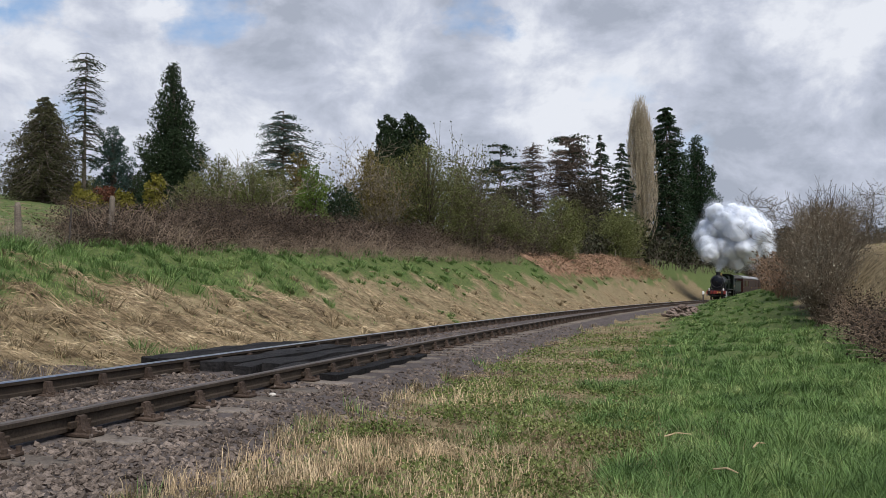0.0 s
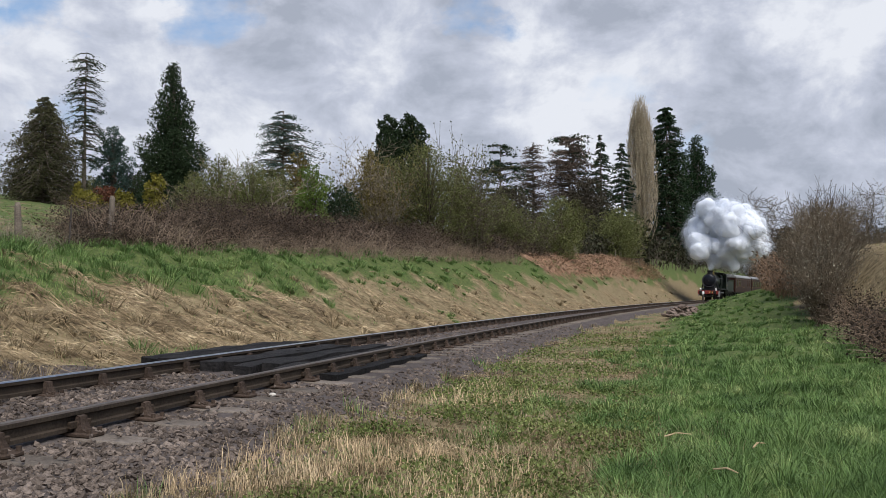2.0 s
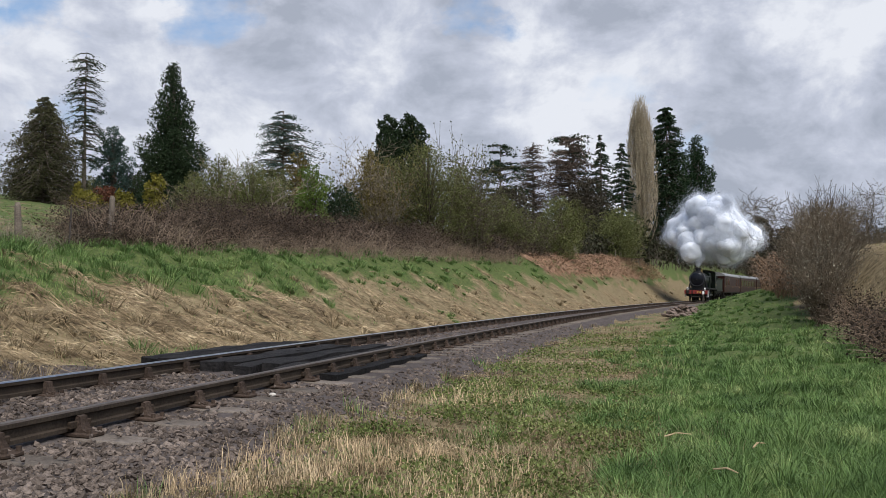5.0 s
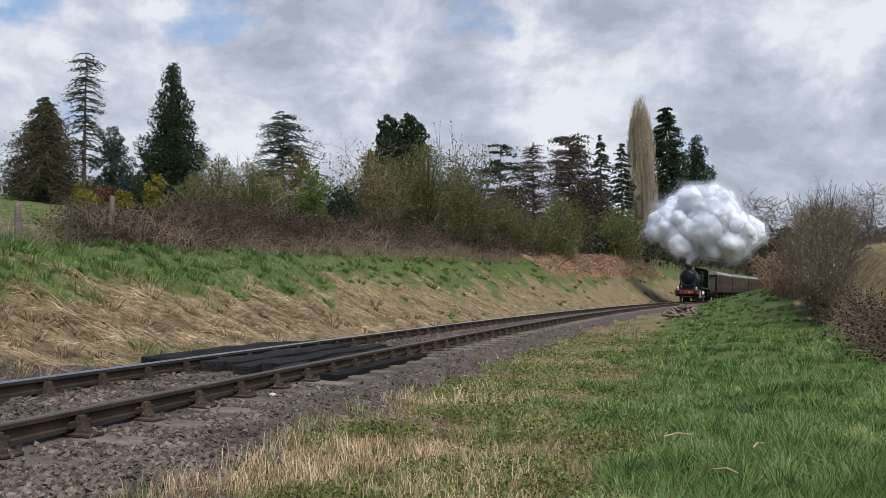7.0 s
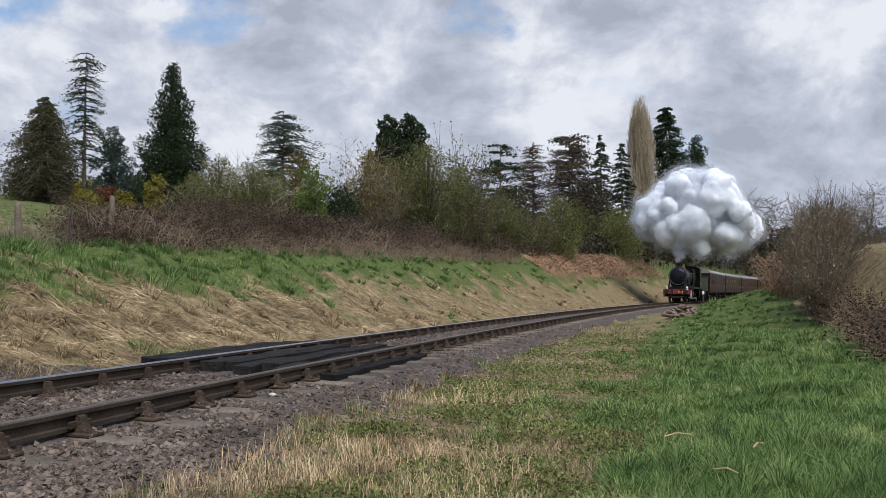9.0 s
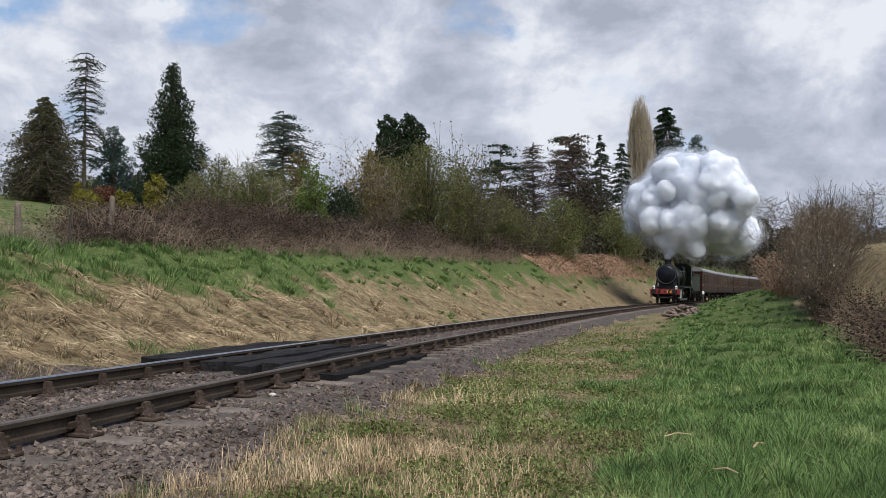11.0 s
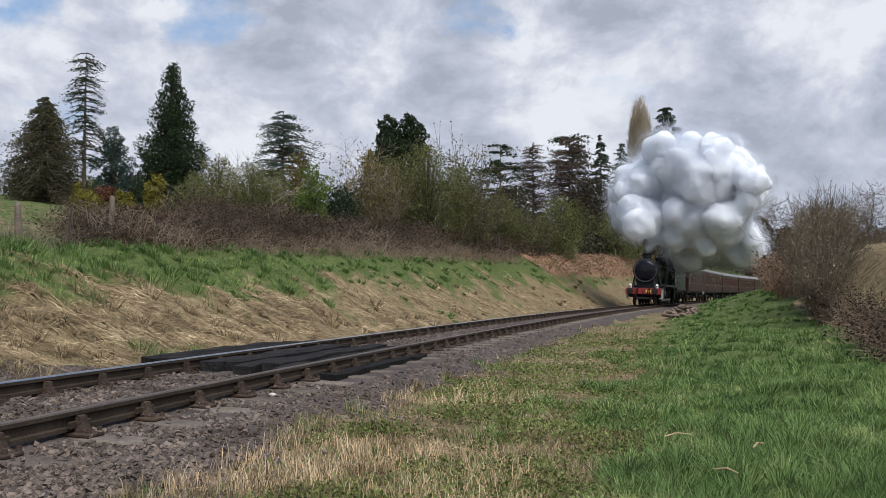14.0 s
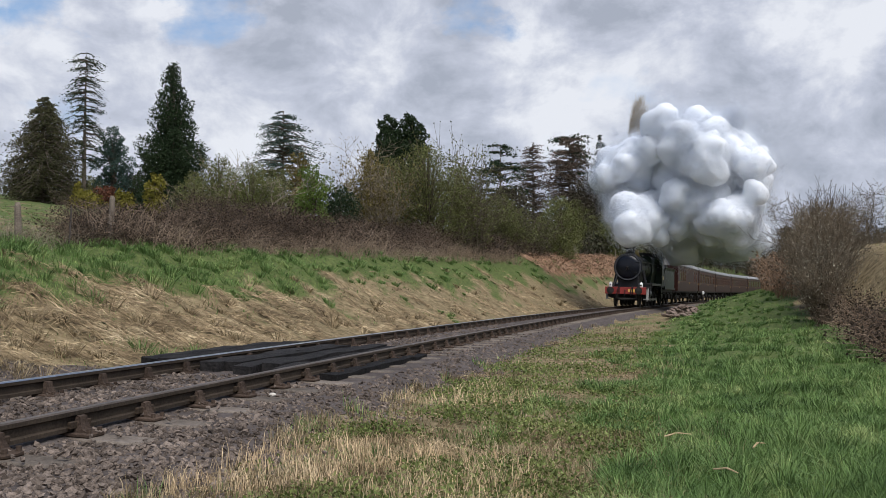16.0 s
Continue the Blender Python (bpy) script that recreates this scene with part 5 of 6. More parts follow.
# paling fence on the far bank
for i in range(14):
    x, y, a = line(83 + i * 0.42, -11.6)
    post("fence_pale", "pale weathered wooden paling on the bank top", float(x), float(y), 1.15 + random.uniform(-0.1, 0.1), 0.055, M_POST, (random.uniform(-5, 5), random.uniform(-5, 5)), square=True, group="palings on the bank top")
for i in range(9):
    x, y, a = line(104 + i * 2.6, -(10.6 - 0.16 * i))
    post("fence_post", "weathered grey wooden fence post on the far bank", float(x), float(y), 1.15, 0.06, M_POST, group="far bank fence posts")
post("marker_post", "short black trackside post with a white head", 20.95, 68.0, 1.3, 0.05, M_WIRE, cap=M_WHITE, square=True)


def make_rubble():
    """A heap of old sleepers' ends and stones by the line."""
    heap = thing("rubble_heap", "low heap of broken brown stones beside the track", "rubble", Matrix.Translation(place(0.284, 35.5)))
    r = random.Random(4)
    for i in range(120):
        a, q = r.uniform(0, 6.28), r.random() ** 0.5
        rx, ry = 0.85 * q * math.cos(a), 0.9 * q * math.sin(a)
        bm = bmesh.new()
        bmesh.ops.create_icosphere(bm, subdivisions=1, radius=r.uniform(0.07, 0.15))
        for v in bm.verts:
            v.co = Vector((v.co.x * 1.4, v.co.y, v.co.z * 0.6)) + noise.noise_vector(v.co * 9 + Vector((i, 0, 0))) * 0.05
        ob = part("stone", bm, M_RUBBLE, heap)
        ob.matrix_local = pose(rx, ry, 0.42 * (1 - q * q) * r.random() ** 0.4, r.uniform(-25, 25), r.uniform(-25, 25), r.uniform(0, 360))


M_RUBBLE = material("broken_stone", (0.10, 0.075, 0.06), (0.28, 0.21, 0.17), 3.0, 0.9, bump=0.5, obj=0.4)
make_rubble()

M_POST_PALE = material("pale_stone", (0.42, 0.38, 0.33), (0.62, 0.58, 0.52), 9.0, 0.9, bump=0.3)
# pale stones lying on the track
for x, y, r0 in ((-3.68, 8.42, 0.033), (-2.42, 10.75, 0.04), (-1.42, 13.2, 0.04), (-1.62, 8.05, 0.026)):
    bm = bmesh.new()
    bmesh.ops.create_icosphere(bm, subdivisions=2, radius=r0)
    for v in bm.verts:
        v.co = Vector((v.co.x * 1.2, v.co.y, v.co.z * 0.8)) + noise.noise_vector(v.co * 18 + Vector((x, 0, 0))) * r0 * 0.4
    ob = part("pale_stone", bm, M_POST_PALE)
    ob.location = (x, y, float(land([x], [y])[0]) + r0 * 0.6 + 0.02)
    tagged(ob, "pale chalky stone lying loose on the ballast", "stone")
# fallen stalks in the verge
for tn, ds, L, rz in ((0.275, 5.9, 0.20, 8), (0.33, 4.6, 0.17, -60), (0.37, 5.2, 0.14, 40)):
    x, y, z = place(tn, ds)
    st = thing("dead_stalk", "bleached dead stalk lying in the grass", "stalk", pose(x, y, z + 0.09, 0, 0, rz))
    bm = bmesh.new()
    rod(bm, (-L / 2, 0, 0), (0, 0.01, 0.02), 0.006, 6)
    rod(bm, (0, 0.01, 0.02), (L / 2, 0, 0.01), 0.006, 6, 0.003)
    part("stem", bm, M_STRAW, st)

# ---- train ----
M_BLACK = material("black_paint", (0.008, 0.008, 0.009), (0.024, 0.024, 0.026), 3.0, 0.42, bump=0.05, spec=0.2)
M_SMOKEBOX = material("smokebox_black", (0.006, 0.007, 0.009), (0.016, 0.018, 0.022), 2.0, 0.40, bump=0.05, spec=0.2)
M_GREEN = material("dark_green_paint", (0.012, 0.022, 0.014), (0.022, 0.036, 0.024), 1.5, 0.42, bump=0.04, spec=0.15)
M_IRON = material("oily_dark_iron", (0.012, 0.011, 0.010), (0.04, 0.036, 0.032), 4.0, 0.6, bump=0.3)
M_RED = material("red_paint", (0.19, 0.018, 0.014), (0.27, 0.034, 0.026), 2.0, 0.45, bump=0.05)
M_BRASS = material("brass", (0.55, 0.40, 0.16), (0.70, 0.55, 0.27), 2.0, 0.3, metal=0.9, bump=0.05)
M_GOLD = material("yellow_lettering_paint", (0.65, 0.42, 0.08), (0.75, 0.5, 0.12), 8.0, 0.5, bump=0.0)
M_LAMP = material("white_lamp_paint", (0.72, 0.72, 0.70), (0.85, 0.85, 0.83), 8.0, 0.5, bump=0.0)
M_STEEL = material("bright_steel_rods", (0.35, 0.35, 0.36), (0.5, 0.5, 0.52), 5.0, 0.35, metal=0.9, bump=0.1)
M_COAL = material("coal", (0.006, 0.006, 0.007), (0.03, 0.03, 0.032), 6.0, 0.5, bump=1.0, fine=20.0)
M_MAROON = material("maroon_coach_paint", (0.024, 0.0095, 0.007), (0.040, 0.015, 0.011), 1.0, 0.5, bump=0.04, spec=0.12)
M_LINING = material("straw_lining", (0.17, 0.09, 0.04), (0.24, 0.13, 0.06), 6.0, 0.6, bump=0.0)
M_FRAME = material("varnished_window_frame", (0.11, 0.05, 0.03), (0.17, 0.08, 0.045), 5.0, 0.5, bump=0.0, spec=0.2)
M_ROOF = material("grey_coach_roof", (0.12, 0.118, 0.115), (0.24, 0.235, 0.23), 0.8, 0.5, bump=0.1, obj=0.3)
M_GLASS_COACH = material("coach_window_glass", (0.012, 0.014, 0.016), (0.02, 0.022, 0.025), 2.0, 0.08, bump=0.0, spec=0.3)



def head_s(t):
    """Where along the line the buffer beam is."""
    return 117.9 - 4.2 * t - 0.0035 * t * t


def ride(s_front, length):
    """The pose of a vehicle that spans s_front to s_front + length; its y axis points forward, its origin is on the rails."""
    a, b = s_front + length * 0.18, s_front + length * 0.82
    x0, y0, _ = line(a)
    x1, y1, _ = line(b)
    p, q = Vector((x0, y0, grade(a) + CANT / 2)), Vector((x1, y1, grade(b) + CANT / 2))
    fwd = (p - q).normalized()
    side = fwd.cross(Vector((0, 0, 1))).normalized()
    up = side.cross(fwd)
    m = Matrix((side, fwd, up)).transposed().to_4x4()
    m.translation = (p + q) / 2
    return m @ Matrix.Rotation(-math.atan2(CANT, GAUGE), 4, "Y")


SPIN = []          # wheelsets: object, radius, place on its vehicle
RODS = []


def wheelset(parent, y, r, spokes, mat, name="wheelset"):
    """Two spoked wheels on an axle, centred on the axle, turning about x."""
    bm = bmesh.new()
    turn = Matrix.Rotation(math.pi / 2, 4, "Y")
    rod(bm, (-0.72, 0, 0), (0.72, 0, 0), 0.08, 8)
    for sx in (-1, 1):
        m = Matrix.Translation((sx * 0.75, 0, 0)) @ turn
        n = 28
        for r0, r1, z0, z1 in ((r - 0.11, r, -0.065, 0.065), (r - 0.03, r + 0.03, 0.05 * -sx - 0.02, 0.05 * -sx + 0.02)):
            rings = [[bm.verts.new(m @ Vector((q * math.cos(2 * math.pi * i / n), q * math.sin(2 * math.pi * i / n), zz))) for i in range(n)] for q, zz in ((r0, z0), (r1, z0), (r1, z1), (r0, z1))]
            for a, b in zip(rings, rings[1:] + rings[:1]):
                for i in range(n):
                    bm.faces.new((a[i], a[(i + 1) % n], b[(i + 1) % n], b[i]))
        lathe(bm, [(0.15, -0.09), (0.15, 0.09)], 12, m)
        for k in range(spokes):
            a = 2 * math.pi * k / spokes
            rod(bm, (sx * 0.75, 0.1 * math.cos(a), 0.1 * math.sin(a)), (sx * 0.75, (r - 0.08) * math.cos(a), (r - 0.08) * math.sin(a)), 0.035, 5, 0.028)
    ob = part(name, bm, mat, parent)
    ob.location = (0, y, r)
    SPIN.append((ob, r, Vector((0, y, r))))
    return ob


def extrude(bm, outline, y0, y1):
    """A solid of an outline in x, z between two y."""
    a = [bm.verts.new((x, y0, z)) for x, z in outline]
    b = [bm.verts.new((x, y1, z)) for x, z in outline]
    n = len(outline)
    bm.faces.new(a)
    bm.faces.new(b[::-1])
    for i in range(n):
        bm.faces.new((a[i], b[i], b[(i + 1) % n], a[(i + 1) % n]))


def buffer(parent, x, y, z, fwd):
    bm = bmesh.new()
    m = Matrix.Translation((x, y, z)) @ Matrix.Rotation(-math.pi / 2 * fwd, 4, "X")
    lathe(bm, [(0.15, 0.0), (0.15, 0.04), (0.11, 0.06), (0.10, 0.28), (0.06, 0.29), (0.06, 0.42), (0.22, 0.44), (0.23, 0.46), (0.0, 0.49)], 16, m)
    part("buffer", bm, M_IRON, parent, smoothed=False)


def lamp(parent, x, y, z):
    bm = bmesh.new()
    box(bm, -0.085, 0.085, -0.08, 0.08, 0.0, 0.24, 0.012)
    lathe(bm, [(0.08, 0.24), (0.05, 0.29), (0.055, 0.31), (0.0, 0.33)], 10)
    lathe(bm, [(0.062, 0), (0.062, 0.05)], 12, Matrix.Translation((0, 0.075, 0.13)) @ Matrix.Rotation(-math.pi / 2, 4, "X"))
    lp = part("lamp", bm, M_LAMP, parent, "white painted headlamp")
    lp.location = (x, y, z)
    bm = bmesh.new()
    lathe(bm, [(0.05, 0), (0.045, 0.012), (0.0, 0.02)], 12, Matrix.Translation((0, 0.126, 0.13)) @ Matrix.Rotation(-math.pi / 2, 4, "X"))
    part("lens", bm, M_GLASS_COACH, lp)


def make_loco():
    loco = thing("steam_locomotive", "dark green steam locomotive with black smokebox and red buffer beam", "locomotive")
    turn = Matrix.Rotation(math.pi / 2, 4, "X")           # z axis to -y

    def along_y(y, z=2.52, x=0):
        return Matrix.Translation((x, y, z)) @ turn

    bm = bmesh.new()
    lathe(bm, [(0.84, 0.0), (0.86, 0.03), (0.86, 2.05)], 36, along_y(4.25))
    part("smokebox", bm, M_SMOKEBOX, loco)
    bm = bmesh.new()                                       # door: domed, with rim, hinges and handle
    lathe(bm, [(0.86, 0.0), (0.89, -0.03), (0.86, -0.06), (0.74, -0.06), (0.72, -0.08), (0.5, -0.14), (0.22, -0.18), (0.0, -0.19)], 36, along_y(4.24))
    door = part("smokebox_door", bm, M_DOOR, loco, smoothed=True)
    bm = bmesh.new()
    lathe(bm, [(0.05, 0), (0.05, -0.08), (0.0, -0.09)], 10, along_y(4.43))
    rod(bm, (0, 4.50, 2.52), (0.10, 4.50, 2.30), 0.014, 6)
    rod(bm, (0, 4.47, 2.52), (-0.12, 4.47, 2.32), 0.014, 6)
    part("door_handle", bm, M_IRON, door)
    # added ring: the reflection along the door's edge, built as a paler strip
    bm = bmesh.new()
    lathe(bm, [(0.79, -0.062), (0.80, -0.078), (0.83, -0.078), (0.84, -0.062)], 40, along_y(4.24))
    part("door_shine_ring", bm, M_RIM_SHINE, door, "thin grey ring standing in for the reflection along the door's rim")
    for z in (2.2, 2.84):
        bm = bmesh.new()
        box(bm, -0.72, -0.1, 4.33, 4.37, z - 0.03, z + 0.03, 0.008)
        part("hinge", bm, M_SMOKEBOX, door)
    bm = bmesh.new()
    lathe(bm, [(0.76, 0.0), (0.76, 0.1), (0.77, 0.9), (0.84, 3.05)], 36, along_y(2.2, 2.52))
    part("boiler", bm, M_GREEN, loco, smoothed=True)
    for y, r in ((2.15, 0.875), (1.3, 0.785), (0.3, 0.81), (-0.75, 0.86)):
        bm = bmesh.new()
        lathe(bm, [(r, 0), (r, 0.06)], 36, along_y(y))
        part("boiler_band", bm, M_BLACK, loco)
    bm = bmesh.new()                                       # square-topped firebox
    o = [(-0.78, 1.5), (0.78, 1.5), (0.92, 2.4), (0.86, 3.25), (0.70, 3.40), (-0.70, 3.40), (-0.86, 3.25), (-0.92, 2.4)]
    extrude(bm, o, -0.82, -3.1)
    part("firebox", bm, M_GREEN, loco)
    bm = bmesh.new()
    lathe(bm, [(0.50, 3.24), (0.42, 3.34), (0.31, 3.42), (0.295, 3.69), (0.33, 3.70), (0.37, 3.74), (0.37, 3.81), (0.33, 3.87), (0.26, 3.87), (0.25, 3.6)], 28, Matrix.Translation((0, 3.25, 0)))
    part("chimney", bm, M_BLACK, loco)
    bm = bmesh.new()
    lathe(bm, [(0.42, 3.22), (0.30, 3.36), (0.22, 3.5), (0.20, 3.72), (0.24, 3.76), (0.22, 3.80), (0.12, 3.80)], 24, Matrix.Translation((0, 0.75, 0)))
    part("safety_valve_bonnet", bm, M_BRASS, loco, "polished brass safety valve bonnet", True)
    bm = bmesh.new()                                       # saddle under the smokebox
    o = [(-0.55, 1.0), (0.55, 1.0), (0.62, 1.5), (0.80, 2.2), (-0.80, 2.2), (-0.62, 1.5)]
    extrude(bm, o, 2.35, 4.1)
    part("saddle", bm, M_BLACK, loco)
    # frames and running plates
    for sx in (-1, 1):
        bm = bmesh.new()
        box(bm, sx * 0.60, sx * 0.64, -5.1, 5.05, 0.55, 1.3)
        part("frame_plate", bm, M_IRON, loco)
        bm = bmesh.new()
        box(bm, sx * 0.62, sx * 1.30, -3.3, 2.35, 1.50, 1.545, 0.008)
        box(bm, sx * 1.27, sx * 1.30, -3.3, 2.35, 1.38, 1.55)
        box(bm, sx * 0.62, sx * 1.30, 3.85, 5.1, 1.19, 1.23, 0.008)
        g = bmesh.ops.create_cube(bm, size=1)
        for v in g["verts"]:
            f = v.co.y > 0
            v.co = Vector((sx * (0.62 if v.co.x < 0 else 1.30), 3.87 if f else 2.33, (1.21 if f else 1.53) + v.co.z * 0.035))
        part("running_plate", bm, M_BLACK, loco)
        bm = bmesh.new()                                   # cylinder with covers and steam pipe
        lathe(bm, [(0.30, 0), (0.34, 0.04), (0.34, 0.95), (0.30, 0.99)], 24, along_y(3.75, 0.86, sx * 1.02))
        lathe(bm, [(0.12, -0.06), (0.2, 0.0)], 16, along_y(3.75, 0.86, sx * 1.02))
        box(bm, sx * 0.66, sx * 1.28, 2.85, 3.65, 1.0, 1.45, 0.05)
        part("cylinder", bm, M_BLACK, loco)
        bm = bmesh.new()
        rod(bm, (sx * 0.80, 3.25, 2.35), (sx * 1.0, 3.2, 1.4), 0.10, 12)
        part("steam_pipe", bm, M_BLACK, loco)
        bm = bmesh.new()                                   # struts from smokebox to beam
        rod(bm, (sx * 0.62, 4.2, 2.15), (sx * 0.78, 5.02, 1.25), 0.032, 8)
        part("front_strut", bm, M_BLACK, loco)
        bm = bmesh.new()
        rod(bm, (sx * 0.86, 4.1, 2.86), (sx * 0.93, -3.1, 2.92), 0.018, 6)
        for y in (3.6, 1.9, 0.2, -1.5, -2.8):
            rod(bm, (sx * 0.70, y, 2.83), (sx * 0.90, y, 2.88), 0.016, 6)
        part("handrail", bm, M_STEEL, loco)
        bm = bmesh.new()                                   # steps below the cab, guard iron in front
        box(bm, sx * 1.10, sx * 1.30, -4.9, -4.5, 0.45, 0.48)
        box(bm, sx * 1.10, sx * 1.30, -4.9, -4.5, 0.85, 0.88)
        box(bm, sx * 1.10, sx * 1.13, -4.9, -4.5, 0.45, 1.4)
        part("cab_step", bm, M_BLACK, loco)
        bm = bmesh.new()
        box(bm, sx * 0.70, sx * 0.75, 4.6, 4.75, 0.15, 0.9, 0.01)
        part("guard_iron", bm, M_IRON, loco)
        bm = bmesh.new()                                   # light-edged front footstep
        box(bm, sx * 1.22, sx * 1.30, 4.2, 4.55, 0.5, 1.2, 0.01)
        box(bm, sx * 1.05, sx * 1.30, 4.15, 4.6, 0.48, 0.52, 0.01)
        part("front_step", bm, M_STEELGREY, loco)
        buffer(loco, sx * 0.865, 5.15, 1.02, 1)
        lamp(loco, sx * 0.95, 4.98, 1.24)
        # rods
        bm = bmesh.new()
        box(bm, -0.03, 0.03, -2.55, 2.60, -0.06, 0.06, 0.012)
        for y in (-2.53, -0.83, 0.85, 2.53):
            rod(bm, (-0.05, y, 0), (0.05, y, 0), 0.12, 12)
        r = part("coupling_rod", bm, M_STEEL, loco)
        RODS.append((r, sx, Vector((sx * 0.90, -1.07, 0.705))))
    for y in (1.46, -0.22, -1.9, -3.6):
        wheelset(loco, y, 0.705, 14, M_IRON, "driving_wheelset")
    wheelset(loco, 4.15, 0.48, 10, M_IRON, "pony_wheelset")
    # buffer beam, hook, pipes and number
    bm = bmesh.new()
    box(bm, -1.27, 1.27, 5.03, 5.13, 0.80, 1.24, 0.01)
    beam = part("buffer_beam", bm, M_RED, loco, "red painted buffer beam")
    for k, w in enumerate((0.10, 0.11, 0.10, 0.07)):
        bm = bmesh.new()
        x = -0.22 - k * 0.15
        box(bm, x - w / 2, x + w / 2, 5.13, 5.137, 0.93, 1.12, 0.006)
        part("number_bar", bm, M_GOLD, beam)
    bm = bmesh.new()
    rod(bm, (0, 5.12, 1.02), (0, 5.35, 1.02), 0.035, 8)
    rod(bm, (0, 5.33, 1.04), (0.0, 5.36, 0.70), 0.025, 8)
    rod(bm, (0.05, 5.33, 0.72), (0.05, 5.33, 0.45), 0.025, 8)
    part("coupling_hook", bm, M_IRON, beam)
    for x in (0.38, -0.95 + 0.5):
        bm = bmesh.new()
        rod(bm, (x, 5.16, 0.8), (x, 5.2, 1.3), 0.03, 8)
        rod(bm, (x, 5.2, 1.3), (x + 0.1, 5.28, 1.05), 0.03, 8)
        rod(bm, (x + 0.1, 5.28, 1.05), (x + 0.14, 5.24, 0.7), 0.03, 8)
        part("brake_pipe", bm, M_BLACK, beam)
    # cab
    bm = bmesh.new()                                       # front sheet with the firebox through it
    box(bm, -1.32, 1.32, -3.13, -3.09, 1.5, 2.45)
    box(bm, -1.32, 1.32, -3.13, -3.09, 3.0, 3.45)
    for sx in (-1, 1):
        box(bm, sx * 1.22, sx * 1.32, -3.13, -3.09, 2.45, 3.0)
        box(bm, sx * 0.85, sx * 0.97, -3.13, -3.09, 2.45, 3.0)
    part("cab_front", bm, M_GREEN, loco)
    for sx in (-1, 1):
        bm = bmesh.new()
        box(bm, sx * 0.97, sx * 1.22, -3.118, -3.102, 2.45, 3.0)
        part("cab_window", bm, M_GLASS_COACH, loco)
        bm = bmesh.new()                                   # side sheet cut away at the rear
        o = [(-3.09, 1.4), (-4.75, 1.4), (-4.75, 2.35), (-4.35, 2.55), (-4.12, 2.85), (-4.12, 3.25), (-4.45, 3.42), (-3.09, 3.42)]
        va = [bm.verts.new((sx * 1.30, y, z)) for y, z in o]
        vb = [bm.verts.new((sx * 1.33, y, z)) for y, z in o]
        bm.faces.new(va)
        bm.faces.new(vb[::-1])
        for i in range(len(o)):
            bm.faces.new((va[i], vb[i], vb[(i + 1) % len(o)], va[(i + 1) % len(o)]))
        part("cab_side", bm, M_GREEN, loco)
        bm = bmesh.new()
        box(bm, sx * 1.33, sx * 1.345, -4.1, -3.5, 1.85, 2.1, 0.01)
        part("number_plate", bm, M_BRASS, loco, "brass cabside plate")
        bm = bmesh.new()
        rod(bm, (sx * 1.34, -4.8, 1.4), (sx * 1.34, -4.8, 2.7), 0.02, 6)
        part("grab_rail", bm, M_STEEL, loco)
    bm = bmesh.new()
    n = 10
    o = [(1.36 * math.cos(math.pi * i / n), 3.42 + 0.33 * math.sin(math.pi * i / n)) for i in range(n + 1)]
    extrude(bm, o + [(-1.30, 3.38), (1.30, 3.38)], -3.0, -5.0)
    part("cab_roof", bm, M_BLACK, loco)
    bm = bmesh.new()
    box(bm, -1.28, 1.28, -5.1, -3.1, 1.3, 1.42)
    part("cab_floor", bm, M_IRON, loco)
    return loco


M_DOOR = material("glossy_black_door", (0.004, 0.005, 0.008), (0.010, 0.011, 0.016), 2.0, 0.22, bump=0.03, spec=0.25)
# paler grey that stands in for the shine on the smokebox door's edge
M_RIM_SHINE = material("rim_shine_grey", (0.05, 0.05, 0.055), (0.11, 0.11, 0.12), 4.0, 0.35, metal=0.5, bump=0.05)
M_STEELGREY = material("grey_white_step_edge", (0.30, 0.30, 0.30), (0.42, 0.42, 0.41), 5.0, 0.6, bump=0.0)
LOCO = make_loco()


def make_tender():
    t = thing("tender", "dark green locomotive tender loaded with coal", "tender")
    bm = bmesh.new()
    o = [(-1.24, 1.3), (1.24, 1.3), (1.24, 2.62), (1.33, 2.82), (1.30, 2.84), (1.14, 2.66), (-1.14, 2.66), (-1.30, 2.84), (-1.33, 2.82), (-1.24, 2.62)]
    extrude(bm, o, 3.0, -3.3)
    part("tank", bm, M_GREEN, t)
    bm = bmesh.new()
    for i in range(60):
        g = bmesh.ops.create_icosphere(bm, subdivisions=1, radius=random.uniform(0.12, 0.24))
        c = Vector((random.uniform(-0.9, 0.9), random.uniform(-1.2, 2.8), 2.66))
        c.z += max(0, 0.32 - 0.28 * abs(c.x)) + random.uniform(0, 0.08)
        for v in g["verts"]:
            v.co = v.co + c + noise.noise_vector(v.co * 8 + c) * 0.05
    tagged(part("coal", bm, M_COAL, t, "heaped black coal"), kind="stuff")
    bm = bmesh.new()
    box(bm, -1.28, 1.28, -3.5, 3.3, 1.18, 1.3, 0.01)
    part("footplate", bm, M_BLACK, t)
    for sx in (-1, 1):
        bm = bmesh.new()
        box(bm, sx * 0.98, sx * 1.02, -3.3, 3.1, 0.55, 1.2)
        for y in (2.1, -0.1, -2.3):
            box(bm, sx * 1.0, sx * 1.14, y - 0.16, y + 0.16, 0.45, 0.8, 0.02)
            box(bm, sx * 1.0, sx * 1.10, y - 0.5, y + 0.5, 0.85, 0.95, 0.02)
        part("frame_plate", bm, M_IRON, t)
        buffer(t, sx * 0.865, -3.5, 1.02, -1)
    for y in (2.1, -0.1, -2.3):
        wheelset(t, y, 0.62, 12, M_IRON)
    return t


TENDER = make_tender()


